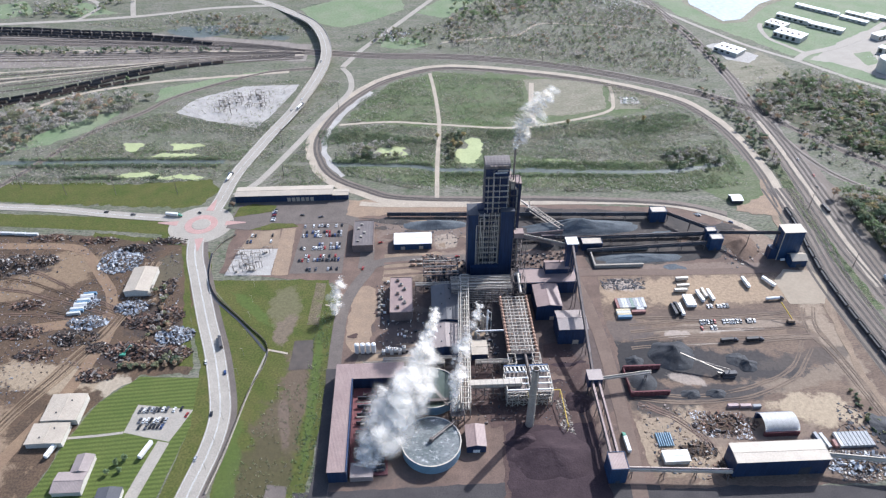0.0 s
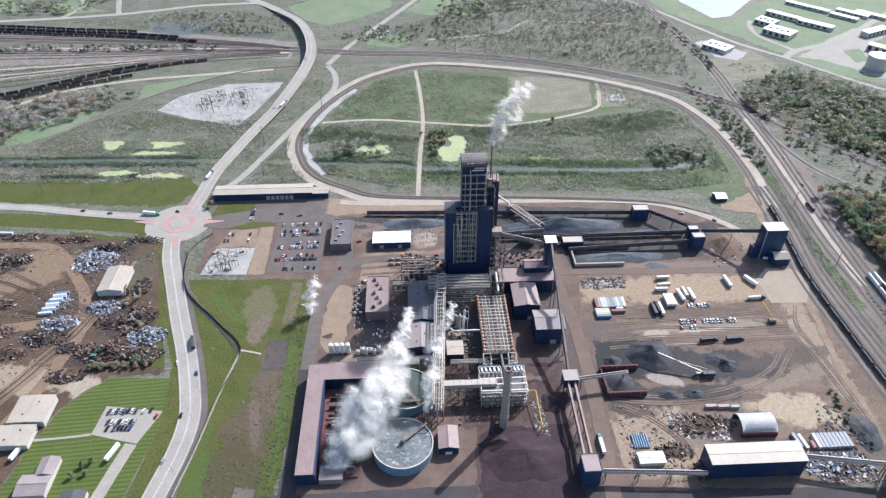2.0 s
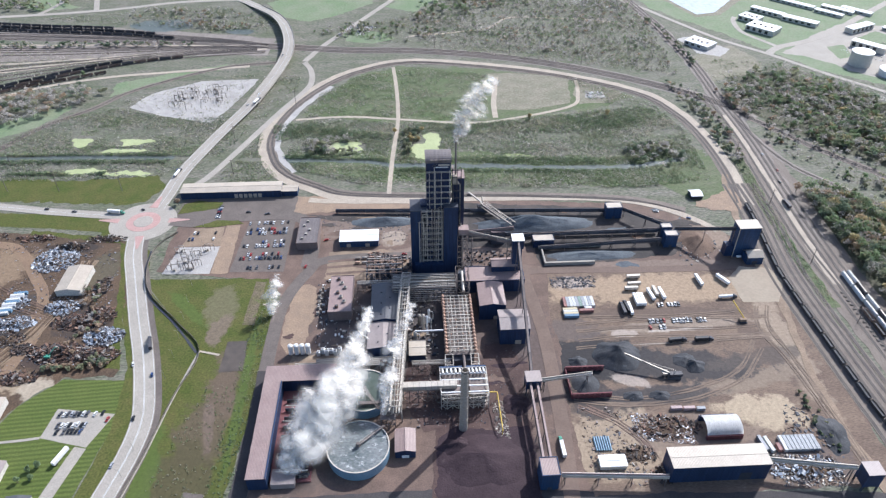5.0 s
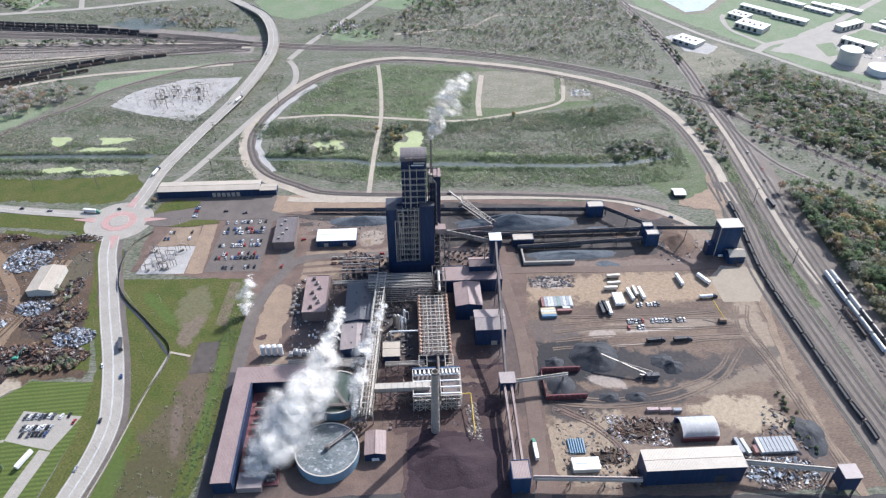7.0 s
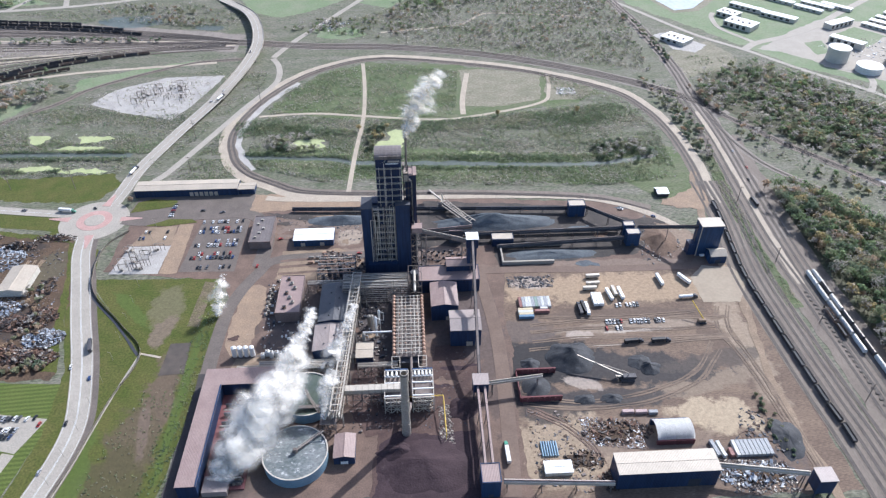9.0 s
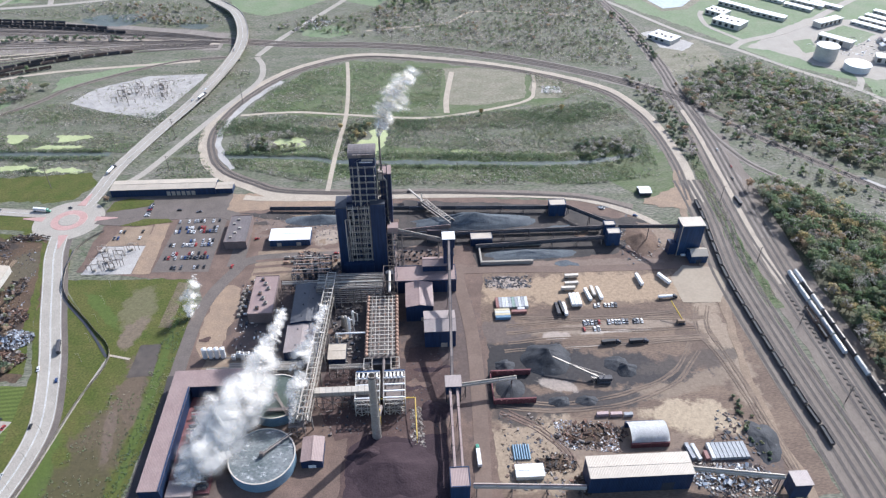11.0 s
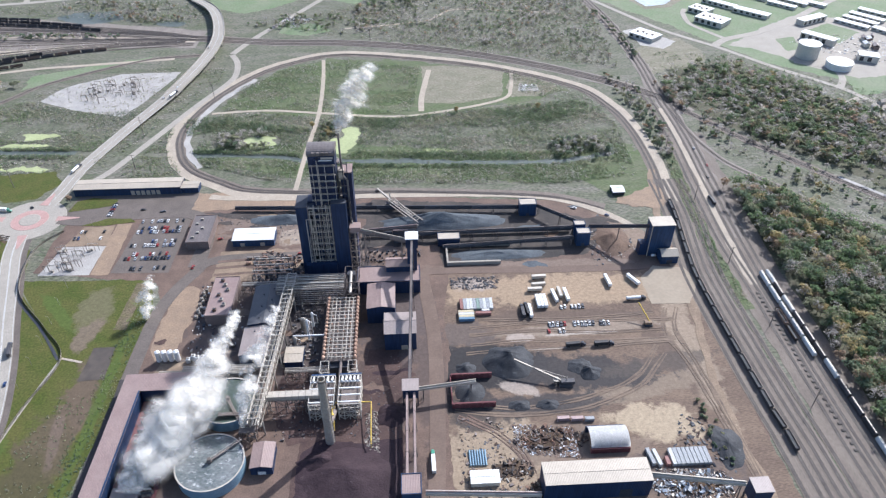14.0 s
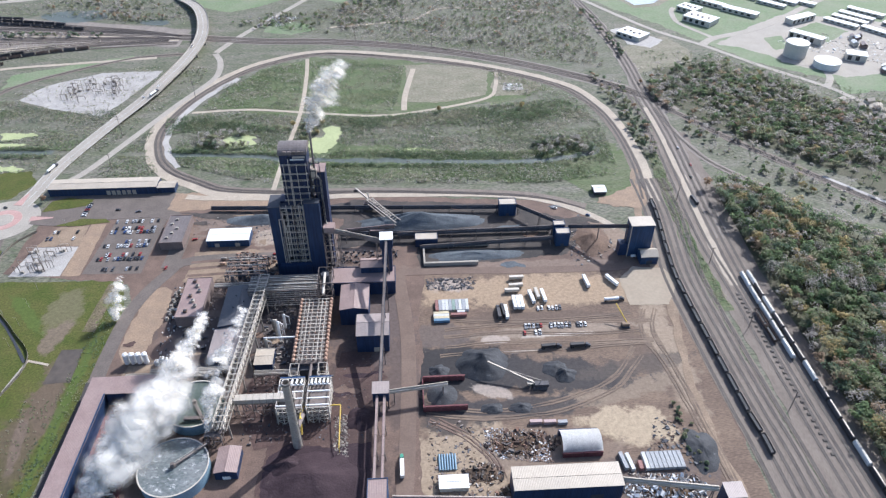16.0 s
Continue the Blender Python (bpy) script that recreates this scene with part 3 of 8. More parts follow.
# works yard and its soils, each sheet a little above the last
patch("plant_yard", [(-72, 272), (-70, 395), (-66, 470), (-78, 500), (-190, 520), (-186, 590), (-120, 612), (-20, 622), (150, 622), (300, 606), (352, 560), (398, 500), (372, 270), (60, 262)], 0.06, PLANTYARD, "dusty brown pavement of the works yard", 2)
patch("south_road", [(-90, 262), (-90, 278), (60, 281), (180, 272), (380, 262), (380, 240), (-90, 240)], 0.12, DARKROAD, "dark service road along the works", 1)
patch("red_soil", [(56, 266), (60, 330), (72, 372), (98, 376), (104, 410), (128, 410), (130, 330), (128, 262)], 0.12, REDSOIL, "ore stained reddish soil", 3)
patch("east_yard", [(163, 270), (160, 350), (166, 398), (163, 452), (172, 498), (300, 496), (388, 492), (381, 445), (375, 352), (377, 268)], 0.12, YARD, "brown and tan dirt storage yard with black spills", 2)
patch("north_ore_ground", [(-60, 604), (60, 600), (110, 618), (240, 604), (330, 566), (300, 520), (170, 508), (165, 540), (95, 540), (95, 585), (-20, 590)], 0.12, COALDUST, "dark ore dusted ground", 3)
patch("clay_yard", [(-62, 420), (-56, 488), (-40, 492), (-38, 452), (-46, 412)], 0.12, ORANGE, "bare orange clay beside the shed", 3, smooth=True)

# grass west of the works
patch("west_field", [(-198, 509), (-84, 505), (-74, 472), (-74, 391), (-80, 300), (-84, 240), (-150, 240), (-144, 318), (-136, 368), (-128, 414), (-154, 452)], 0.06, FIELD, "rough green grass beside the works fence", 1.5)
patch("pond", [(-107, 392), (-88, 393), (-90, 426), (-106, 426)], 0.18, MUDPOND, "shallow brown settling pond", 0.5, "water")
patch("dirt_strip", [(-98, 445), (-88, 444), (-85, 500), (-95, 501)], 0.18, SWALE, "strip of bare brown soil", 0.6)
patch("dark_basin", [(-112, 262), (-96, 262), (-94, 284), (-108, 286)], 0.18, ASPHALT, "dark drained basin", 1.5)
patch("road_verge", [(-152, 262), (-143, 318), (-136, 368), (-128, 417), (-154, 452), (-191, 497), (-203, 552), (-260, 590), (-260, 560), (-214, 560), (-216, 500), (-180, 400), (-174, 340), (-184, 262)], 0.03, VERGE, "mown grass verge along the road", 1)
patch("front_lawn", [(-226, 391), (-178, 388), (-174, 340), (-186, 262), (-280, 262), (-266, 300), (-262, 330), (-250, 366)], 0.06, LAWN, "striped green mown lawn", 0.8)
patch("scrapyard", [(-228, 392), (-186, 394), (-214, 520), (-232, 568), (-330, 586), (-620, 610), (-620, 262), (-281, 262), (-267, 300), (-263, 330), (-251, 366)], 0.05, SCRAPYARD, "muddy brown scrapyard ground", 3)
patch("scrap_verge", [(-198, 400), (-186, 400), (-206, 480), (-230, 562), (-244, 574), (-330, 592), (-330, 584), (-236, 566), (-216, 500)], 0.1, VERGE, "ragged roadside grass bank", 2)
patch("green_bank", [(-232, 640), (-252, 634), (-330, 640), (-470, 656), (-620, 672), (-640, 700), (-480, 694), (-330, 684), (-236, 690), (-218, 668)], 0.06, VERGE, "bright green grass bank north of the road", 4)
patch("south_bank", [(-250, 584), (-330, 596), (-470, 612), (-620, 628), (-620, 646), (-470, 634), (-330, 620), (-262, 612)], 0.08, VERGE, "mown grass below the road", 1)
# far meadows: haze is put into their paler green
patch("rail_meadow", [(-350, 893), (-357, 935), (-269, 976), (-216, 994), (-204, 987), (-284, 944), (-334, 910)], 0.06, HAZEFIELD, "green meadow between the tracks", 4)
patch("rail_meadow", [(-600, 740), (-507, 775), (-482, 802), (-422, 862), (-385, 871), (-410, 814), (-450, 781), (-503, 755), (-600, 715)], 0.06, HAZEFIELD, "green strip beside the curved track", 4)
patch("north_meadow", [(-195, 1260), (-124, 1320), (-18, 1330), (-10, 1252), (-60, 1200), (-114, 1162), (-161, 1191)], 0.06, HAZEFIELD, "green far field paled for haze", 4)
patch("north_meadow", [(-760, 1300), (-711, 1330), (-658, 1262), (-699, 1235), (-760, 1245)], 0.06, HAZEFIELD, "green far field beside the side road", 4)
patch("north_meadow", [(-640, 1285), (-595, 1315), (-516, 1255), (-583, 1237)], 0.06, HAZEFIELD, "green far field between the roads", 4)
patch("north_meadow", [(-48, 1075), (-55, 1108), (7, 1113), (30, 1080), (-6, 1062)], 0.06, HAZEFIELD, "green clearing beside the straight road", 4)
patch("north_meadow", [(10, 1230), (70, 1330), (260, 1420), (420, 1400), (300, 1345), (150, 1335), (60, 1200)], 0.06, HAZEFIELD, "green field paled for haze beyond the scrub", 6)
patch("loop_meadow", [(-60, 690), (20, 665), (150, 655), (300, 640), (380, 640), (392, 720), (330, 700), (200, 712), (60, 735), (-90, 735)], 0.06, MEADOW, "green grass inside the rail loop", 6)
patch("loop_top_meadow", [(-90, 830), (20, 800), (140, 800), (300, 830), (350, 860), (270, 920), (150, 960), (30, 975), (-30, 940)], 0.06, MEADOW, "dry grass inside the rail loop", 6)
patch("east_meadow", [(355, 600), (392, 600), (396, 700), (340, 690), (322, 640)], 0.1, MEADOW, "open grass by the small shed", 3)
patch("loop_clearing", [(160, 832), (196, 826), (262, 846), (273, 926), (200, 942), (162, 942)], 0.12, DRYPAD, "bare pale dry clearing inside the loop", 2.5)
patch("loop_pad", [(282, 905), (316, 897), (336, 868), (316, 843), (272, 842), (270, 870)], 0.12, DRYPAD, "bare tan ground round the pipe pad", 3)
patch("loop_pad", [(288, 880), (310, 876), (312, 856), (284, 858)], 0.2, GRAVEL, "pale concrete pad with pipes", 1)
patch("airfield_grass", [(470, 1200), (560, 1060), (640, 930), (800, 800), (1100, 900), (1150, 1500), (600, 1500), (440, 1330)], 0.06, HAZEFIELD, "mown green grass of the waterworks", 5)
patch("airfield_clearing", [(472, 983), (500, 1012), (551, 1023), (565, 964), (551, 925), (495, 915), (468, 892)], 0.12, DRYPAD, "dry pale tan clearing beside the branch line", 5)
patch("town_ground", [(613, 995), (701, 1069), (773, 1115), (905, 1068), (1100, 1000), (1000, 880), (795, 878), (742, 874), (704, 906), (678, 938), (644, 981)], 0.12, CONCRETE, "pale paved industrial ground", 3)
for pts_ in ([(691, 1013), (722, 1021), (711, 977), (687, 966)], [(750, 1042), (801, 1073), (830, 1033), (777, 991)], [(714, 1162), (766, 1148), (759, 1116), (717, 1098)], [(631, 1053), (657, 1057), (643, 1029), (623, 1030)], [(724, 872), (769, 851), (745, 826), (713, 821)]):
    patch("works_lawn", pts_, 0.2, HAZEFIELD, "mown green lawn between waterworks buildings", 2)
patch("house_apron", [(470, 1058), (500, 1066), (540, 1012), (516, 986), (486, 1000)], 0.16, GRAVEL, "pale gravel round the white building", 3)
patch("lagoon_bank", [(500, 1262), (534, 1152), (580, 1160), (650, 1240), (780, 1325), (530, 1410)], 0.16, DRYPAD, "pale earth bank round the lagoon", 2)
patch("dirt_apron", [(-74, 606), (-72, 638), (-30, 641), (40, 633), (60, 628), (60, 612), (-20, 611)], 0.14, ORANGE, "bare tan dirt beside the loop track", 2)
patch("green_clearing", [(555, 719), (562, 750), (598, 768), (586, 728)], 0.1, HAZEFIELD, "green clearing in the woods", 4, smooth=True)
patch("substation_ground", [(-317, 860), (-296, 902), (-239, 938), (-160, 942), (-176, 880), (-200, 812), (-261, 832)], 0.12, GRAVEL, "pale gravel substation ground", 1.5)
patch("car_park", [(-122, 516), (-116, 598), (-70, 594), (-72, 514)], 0.12, ASPHALT, "worn asphalt car park", 0.4)
patch("yard_substation", [(-184, 516), (-176, 556), (-138, 556), (-140, 514)], 0.12, GRAVEL, "grey gravel switchyard", 0.6)
patch("tan_lot", [(-176, 557), (-168, 586), (-140, 588), (-138, 557)], 0.12, TAN, "tan gravel lot", 0.8)
patch("clay_strip", [(-139, 514), (-138, 590), (-124, 590), (-123, 514)], 0.16, ORANGE, "strip of orange clay", 1)
patch("office_apron", [(-196, 606), (-190, 640), (-70, 640), (-60, 606), (-70, 592), (-130, 600), (-165, 600)], 0.12, ASPHALT, "grey asphalt apron before the long shed", 0.6)
patch("visitor_lot", [(-219, 362), (-175, 355), (-186, 326), (-222, 336)], 0.12, CONCRETE, "pale concrete car park by the lawn", 0.3)

patch("gate_verge", [(-192, 612), (-190, 630), (-176, 636), (-150, 632), (-150, 622), (-178, 616)], 0.3, VERGE, "mown grass bank by the gate", 0.8)
patch("gate_verge", [(-172, 588), (-150, 600), (-128, 598), (-122, 592), (-150, 588)], 0.3, VERGE, "mown grass island by the car park", 0.8)
patch("lay_down", [(-34, 500), (-30, 540), (20, 542), (44, 530), (44, 512), (4, 498)], 0.2, TAN, "tan dirt lay-down area beside the tower", 2)
patch("lay_down", [(-56, 392), (-48, 420), (-36, 412), (-8, 400), (-8, 392)], 0.2, TAN, "tan dirt strip behind the hall", 2)
patch("lay_down", [(40, 395), (64, 398), (66, 330), (52, 326), (40, 352)], 0.2, REDSOIL, "reddish soil between the tanks and the furnace", 2)
patch("bare_slope", [(346, 598), (368, 590), (390, 596), (398, 616), (388, 634), (374, 618), (358, 610)], 0.3, ORANGE, "bare orange soil beside the shed", 4, "ground", 2, True)
for y_, t_ in ((508, 2.2), (518, 2.0), (527, 1.6)):
    ribbon("service_track", [(-32, y_), (0, y_ + t_), (40, y_ + 2 * t_)], 3.2, 0.26, DUSTY, label="dusty vehicle track in the lay-down area", wobble=0.8)

# water
ribbon("water_ditch", [(-640, 752), (-480, 738), (-418, 734), (-320, 734), (-225, 728)], 10, 0.12, STREAM, wobble=4, label="grey water ditch through the marsh")
ribbon("water_ditch", [(-98, 716), (-40, 712), (5, 706), (33, 697), (122, 692), (200, 685), (254, 682), (308, 683), (350, 692), (366, 700)], 9, 0.12, STREAM, wobble=4, label="grey drainage stream inside the rail loop")
for n_, (x, y, rx, ry) in enumerate([(-343, 772, 11, 13), (-282, 768, 20, 8), (-290, 748, 26, 4), (-318, 703, 22, 5), (-266, 697, 26, 5), (-26, 742, 20, 11), (66, 728, 14, 20), (74, 752, 10, 18), (170, 712, 18, 4)]):
    patch("algae_pond", [(x + rx * math.cos(a) * (1 + 0.3 * math.sin(3 * a + n_)), y + ry * math.sin(a)) for a in [k * math.pi / 6 for k in range(12)]], 0.2 + 0.01 * n_, ALGAE, "pond covered in pale yellow-green algae", 5.0, "water", 2, True)
patch("pond_water", [(358, 690), (372, 700), (366, 712), (352, 706)], 0.2, WATER, "small dark pond beside the track", 1, "water", 3, True)
patch("lagoon", [(511, 1255), (540, 1165), (574, 1173), (637, 1248), (760, 1330), (540, 1400)], 0.2, LAGOON, "large bright lagoon", 1, "water", 6)
patch("pond_water", [(-405, 1168), (-360, 1184), (-320, 1178), (-298, 1148), (-340, 1130), (-390, 1146)], 0.2, STREAM, "marsh pond beyond the tracks", 4, "water", 4, True)
patch("pond_water", [(-240, 1120), (-205, 1112), (-200, 1130), (-236, 1136)], 0.2, STREAM, "marsh pond beyond the tracks", 3, "water", 4, True)

# leaf litter under the woods
patch("woodland_floor", [(463, 622), (490, 628), (512, 604), (545, 562), (590, 515), (680, 430), (900, 300), (900, 200), (454, 200), (454, 350), (460, 450), (463, 540)], 0.05, LITTERFLOOR, "dark leaf litter under the trees", 3)
patch("woodland_floor", [(495, 915), (560, 940), (586, 955), (654, 870), (677, 813), (726, 759), (1000, 640), (1000, 420), (700, 520), (640, 590), (596, 653), (530, 730), (486, 800), (470, 857)], 0.05, LITTERFLOOR, "dark leaf litter under the trees", 6)

# tones of the yard soils: spills, dried pools, spread fines
blot = random.Random(19)
for x0, x1, y0, y1, n_, kinds in ((62, 128, 270, 408, 18, (REDSOIL, REDORE, DUSTY)), (-40, 60, 540, 606, 14, (DUSTY, COALDUST, TAN)), (-60, 60, 400, 520, 16, (DUSTY, ASPHALT, REDSOIL, TAN)), (165, 330, 505, 600, 16, (COALDUST, DIRT, GREYORE))):
    for i in range(n_):
        x, y = blot.uniform(x0, x1), blot.uniform(y0, y1)
        rx, ry, ph = blot.uniform(3, 15), blot.uniform(1.5, 6), blot.uniform(0, 6)
        patch("soil_stain", [(x + rx * (1 + 0.4 * math.sin(2 * a + ph)) * math.cos(a), y + ry * (1 + 0.4 * math.sin(3 * a + ph)) * math.sin(a)) for a in [k * math.pi / 5 for k in range(10)]], 0.25, kinds[i % len(kinds)], "patch of differently coloured yard soil", 2.0, "ground", 2.5, True)


def ruts(pts, material, label):
    for o in (-1.1, 1.1):
        ribbon("wheel_rut", pts, 1.3, 0.28, material, offset=o, label=label, wobble=1.1, thick=0.25)


for i in range(5):
    y = 406 + 8.5 * i
    ruts([(168 + blot.uniform(0, 30), y + blot.uniform(-3, 3)), (230, y + blot.uniform(-3, 3)), (290, y + blot.uniform(-3, 3)), (330 + blot.uniform(0, 20), y + blot.uniform(-4, 4))], TRACKED, "worn wheel rut in the yard")
for i in range(2):
    ruts([(346 + 9 * i, 446), (337 + 9 * i, 420), (345 + 6 * i, 380), (350 + 5 * i, 330), (356 + 3 * i, 275)], TRACKED, "curved wheel rut beside the tracks")
    ruts([(166, 350 + 9 * i), (205, 344 + 6 * i), (255, 347 + 8 * i), (300, 364 + 9 * i), (330 - 4 * i, 396 + 9 * i)], TRACKED, "curved wheel rut in the yard")
for i in range(2):
    ruts([(168 + 6 * i, 345), (190 + 4 * i, 330), (206 + 3 * i, 312), (211 + 3 * i, 296)], DUSTY, "wheel rut across the tan yard")
for i in range(5):
    ruts([(-330 + 3 * i, 280), (-322 + 2 * i, 340), (-292 + 3 * i, 410), (-266 + 2 * i, 470), (-262 + 3 * i, 540)], SCRAPSOIL if i % 2 else WETMUD, "wheel rut in brown mud")
    ruts([(-262, 452 + 4 * i), (-310, 462 + 9 * i + blot.uniform(-6, 6)), (-380, 480 + 14 * i + blot.uniform(-9, 9)), (-470, 470 + 20 * i)], SCRAPSOIL if i % 2 else DIRT, "wheel rut in brown mud")
patch("pale_hardstand", [(336, 451), (336, 484), (352, 500), (378, 496), (384, 478), (368, 449)], 0.27, PALEHARD, "pale hard-packed turning area", 1)
patch("ore_floor", [(60, 264), (62, 322), (76, 332), (100, 326), (128, 328), (129, 264)], 0.27, REDORE, "ground blackened with red ore fines", 3)
ribbon("track_road", [(-60, 632), (-31, 628), (51, 624), (122, 625), (239, 619), (296, 605), (334, 578), (352, 556)], 8, 0.24, LOOPROAD, label="tan stone road beside the ore yard", wobble=1)

# roads
MAIN = [(-178, 180), (-168, 240), (-160, 282), (-153, 319), (-152, 348), (-158, 376), (-170, 415), (-186, 458), (-203, 507), (-216, 545), (-222, 575)]
OVER = [(-216, 625, 0), (-212, 651, 0), (-206, 698, 0.5), (-183, 778, 2), (-155, 860, 5), (-134, 957, 8), (-129, 1030, 9.5), (-141, 1103, 9.5), (-166, 1173, 7), (-205, 1231, 3), (-246, 1283, 0), (-300, 1330, 0)]
WEST = [(-250, 612), (-323, 624), (-387, 637), (-452, 645), (-560, 660), (-680, 676)]


def road(name, pts, width, material, label, kerb=True, lines=(), z=0.2, dash=None):
    r = ribbon(name, pts, width, z, material, label=label)
    tagged(r, "", "road", "", "structure")
    if kerb:
        for s in (-1, 1):
            ribbon("kerb", pts, 0.5, z + 0.15, CONCRETE, r, 0.4, offset=s * (width / 2 + 0.2))
    for o in lines:
        ribbon("lane_line", pts, 0.3, z + 0.02, PAINT, r, 0.01, offset=o)
    if dash is not None:
        line = spline(pts, 3.0)
        for o in dash:
            for i in range(0, len(line) - 2, 4):
                d = (line[i + 1] - line[i]).normalized()
                s = Vector((d.y, -d.x, 0)) * o
                p = line[i] + s + Vector((0, 0, z + 0.02))
                bar("lane_dash", p, p + d * 3.2, 0.25, PAINT, r, 0.02)
    return r


road("road_main", [(x - 1.5, y) for x, y in MAIN], 15.5, CONCRETE, "pale concrete four lane road", lines=(-7.3, 7.3, 0.35, -0.35), dash=(-3.8, 3.8))
ribbon("shoulder", MAIN, 4.5, 0.14, ASPHALT, offset=9.0, label="worn asphalt shoulder of the road")
over = road("road_overpass", OVER, 15, CONCRETE, "pale concrete road rising to a rail overpass", lines=(-6.8, 6.8, 0.0))
road("road_west", WEST, 11, CONCRETE, "pale two lane road", lines=(0,))
road("road_far", [(-246, 1283), (-353, 1273), (-422, 1251), (-483, 1235), (-576, 1220), (-699, 1208), (-900, 1190)], 11, CONCRETE, "pale far road", False)
road("road_far_branch", [(-483, 1235), (-500, 1290), (-520, 1360)], 9, CONCRETE, "pale far side road", False)
road("road_far_branch", [(-576, 1220), (-560, 1290), (-610, 1340), (-720, 1345)], 9, CONCRETE, "pale far side road", False)
road("road_side", [(-200, 655), (-187, 668), (-174, 689), (-151, 748), (-118, 837), (-92, 900), (-86, 930), (-91, 968), (-103, 996)], 8, CONCRETE, "narrow pale road beside the overpass", False)
road("road_north", [(-103, 1000), (-80, 1060), (-50, 1120), (-15, 1190), (40, 1300), (100, 1420)], 9, CONCRETE, "pale straight road to the north", False)
road("road_plant", [(148, 262), (153, 330), (155, 420), (149, 490), (149, 505)], 11, PLANTROAD, "dusty plant road", False)
road("road_plant_east", [(149, 503), (190, 503), (260, 500), (330, 500), (350, 505), (366, 540)], 9, PLANTROAD, "dusty road along the storage yard", False)
road("road_fence", [(-72, 262), (-70, 330), (-70, 420), (-66, 470), (-50, 510), (-30, 530), (60, 532)], 11, ASPHALT, "dark asphalt road along the works", False)
ribbon("road_fence_south", [(-74, 240), (-71.5, 300), (-70, 345), (-70, 392)], 12.5, 0.22, DARKROAD, label="dark asphalt beside the treatment hall", wobble=1.0)
road("road_loop_lane", [(27, 972), (32, 900), (34, 808), (28, 720), (24, 638)], 5, LOOPROAD, "pale gravel lane across the loop", False)
road("road_loop_cross", [(-95, 815), (-30, 820), (34, 810), (121, 796), (180, 805), (259, 835), (276, 870), (284, 932)], 5, LOOPROAD, "pale gravel lane inside the loop", False)
road("road_clearing", [(158, 808), (160, 850), (172, 930)], 7, LOOPROAD, "pale gravel track", False)
road("road_lawn_path", [(-276, 332), (-240, 334), (-222, 336)], 2.2, CONCRETE, "narrow concrete path", False)
road("road_lot_drive", [(-190, 326), (-196, 300), (-204, 262), (-210, 230)], 9, CONCRETE, "concrete drive to the car park", False)
road("road_scrap", [(-316, 262), (-302, 314), (-289, 347), (-278, 380), (-272, 412), (-268, 445), (-280, 490), (-297, 517), (-327, 557), (-352, 569), (-416, 573), (-520, 584)], 10, BROWNROAD, "brown mud road through the scrapyard", False, z=0.14)
road("road_scrap", [(-272, 462), (-330, 452), (-420, 440), (-560, 430)], 12, BROWNROAD, "brown mud road through the scrapyard", False, z=0.15)
road("road_airfield", [(400, 1290), (459, 1198), (489, 1141), (538, 1054), (591, 991), (615, 957), (647, 912), (702, 845), (718, 814), (739, 782), (800, 720)], 8, CONCRETE, "pale perimeter road", False)
road("road_airfield", [(591, 993), (618, 1017), (676, 1041), (740, 1080), (800, 1130), (900, 1210)], 12, CONCRETE, "pale paved road to the waterworks", False)
road("road_airfield", [(618, 1017), (600, 1050), (585, 1085), (590, 1130), (600, 1150)], 8, CONCRETE, "pale drive round the waterworks office", False)
road("road_airfield", [(702, 845), (721, 875), (723, 905), (708, 915), (680, 930)], 9, CONCRETE, "pale curving drive to the tanks", False)
road("road_woods", [(590, 634), (626, 588), (680, 520), (760, 440)], 5, GRAVEL, "pale stone strip beside the main line", False)
road("road_meander", [(50, 1090), (130, 1105), (180, 1120), (220, 1165), (290, 1160), (350, 1150), (400, 1130)], 5, LOOPROAD, "pale winding track in the scrub", False)

# roundabout
rb = thing("roundabout", -224, 601, 0, "roundabout with pink brick apron and splitter islands", "roundabout", kind="structure")
part("carriageway", cone(bmesh.new(), (0, 0, -0.1), 33, 33, 0.36, 64), CONCRETE, rb)
part("apron", cone(bmesh.new(), (0, 0, 0.1), 17, 16.7, 0.3, 48), PINK, rb, "pink brick truck apron")
part("island", cone(bmesh.new(), (0, 0, 0.3), 10, 9, 0.35, 40), CONCRETE, rb, "pale centre island")
for a_, w_ in ((82, 11), (-82, 11), (174, 10), (2, 10)):
    bm = bmesh.new()
    d = Vector((math.cos(radians(a_)), math.sin(radians(a_)), 0))
    s = Vector((-d.y, d.x, 0))
    ring = [d * 25 + s * w_ * 0.4, d * 25 - s * w_ * 0.4, d * 46 - s * 0.8, d * 46 + s * 0.8]
    top = [bm.verts.new(v + Vector((0, 0, 0.42))) for v in ring]
    low = [bm.verts.new(v) for v in ring]
    bm.faces.new(top)
    for k in range(4):
        bm.faces.new((top[k], low[k], low[(k + 1) % 4], top[(k + 1) % 4]))
    bmesh.ops.recalc_face_normals(bm, faces=bm.faces)
    part("splitter_island", bm, PINK, rb, "pink brick splitter island")
ribbon("road_gate", [(-196, 600), (-165, 596), (-120, 604), (-70, 602), (-50, 570), (-50, 520)], 14, 0.2, ASPHALT, label="asphalt road from the roundabout to the works gate")

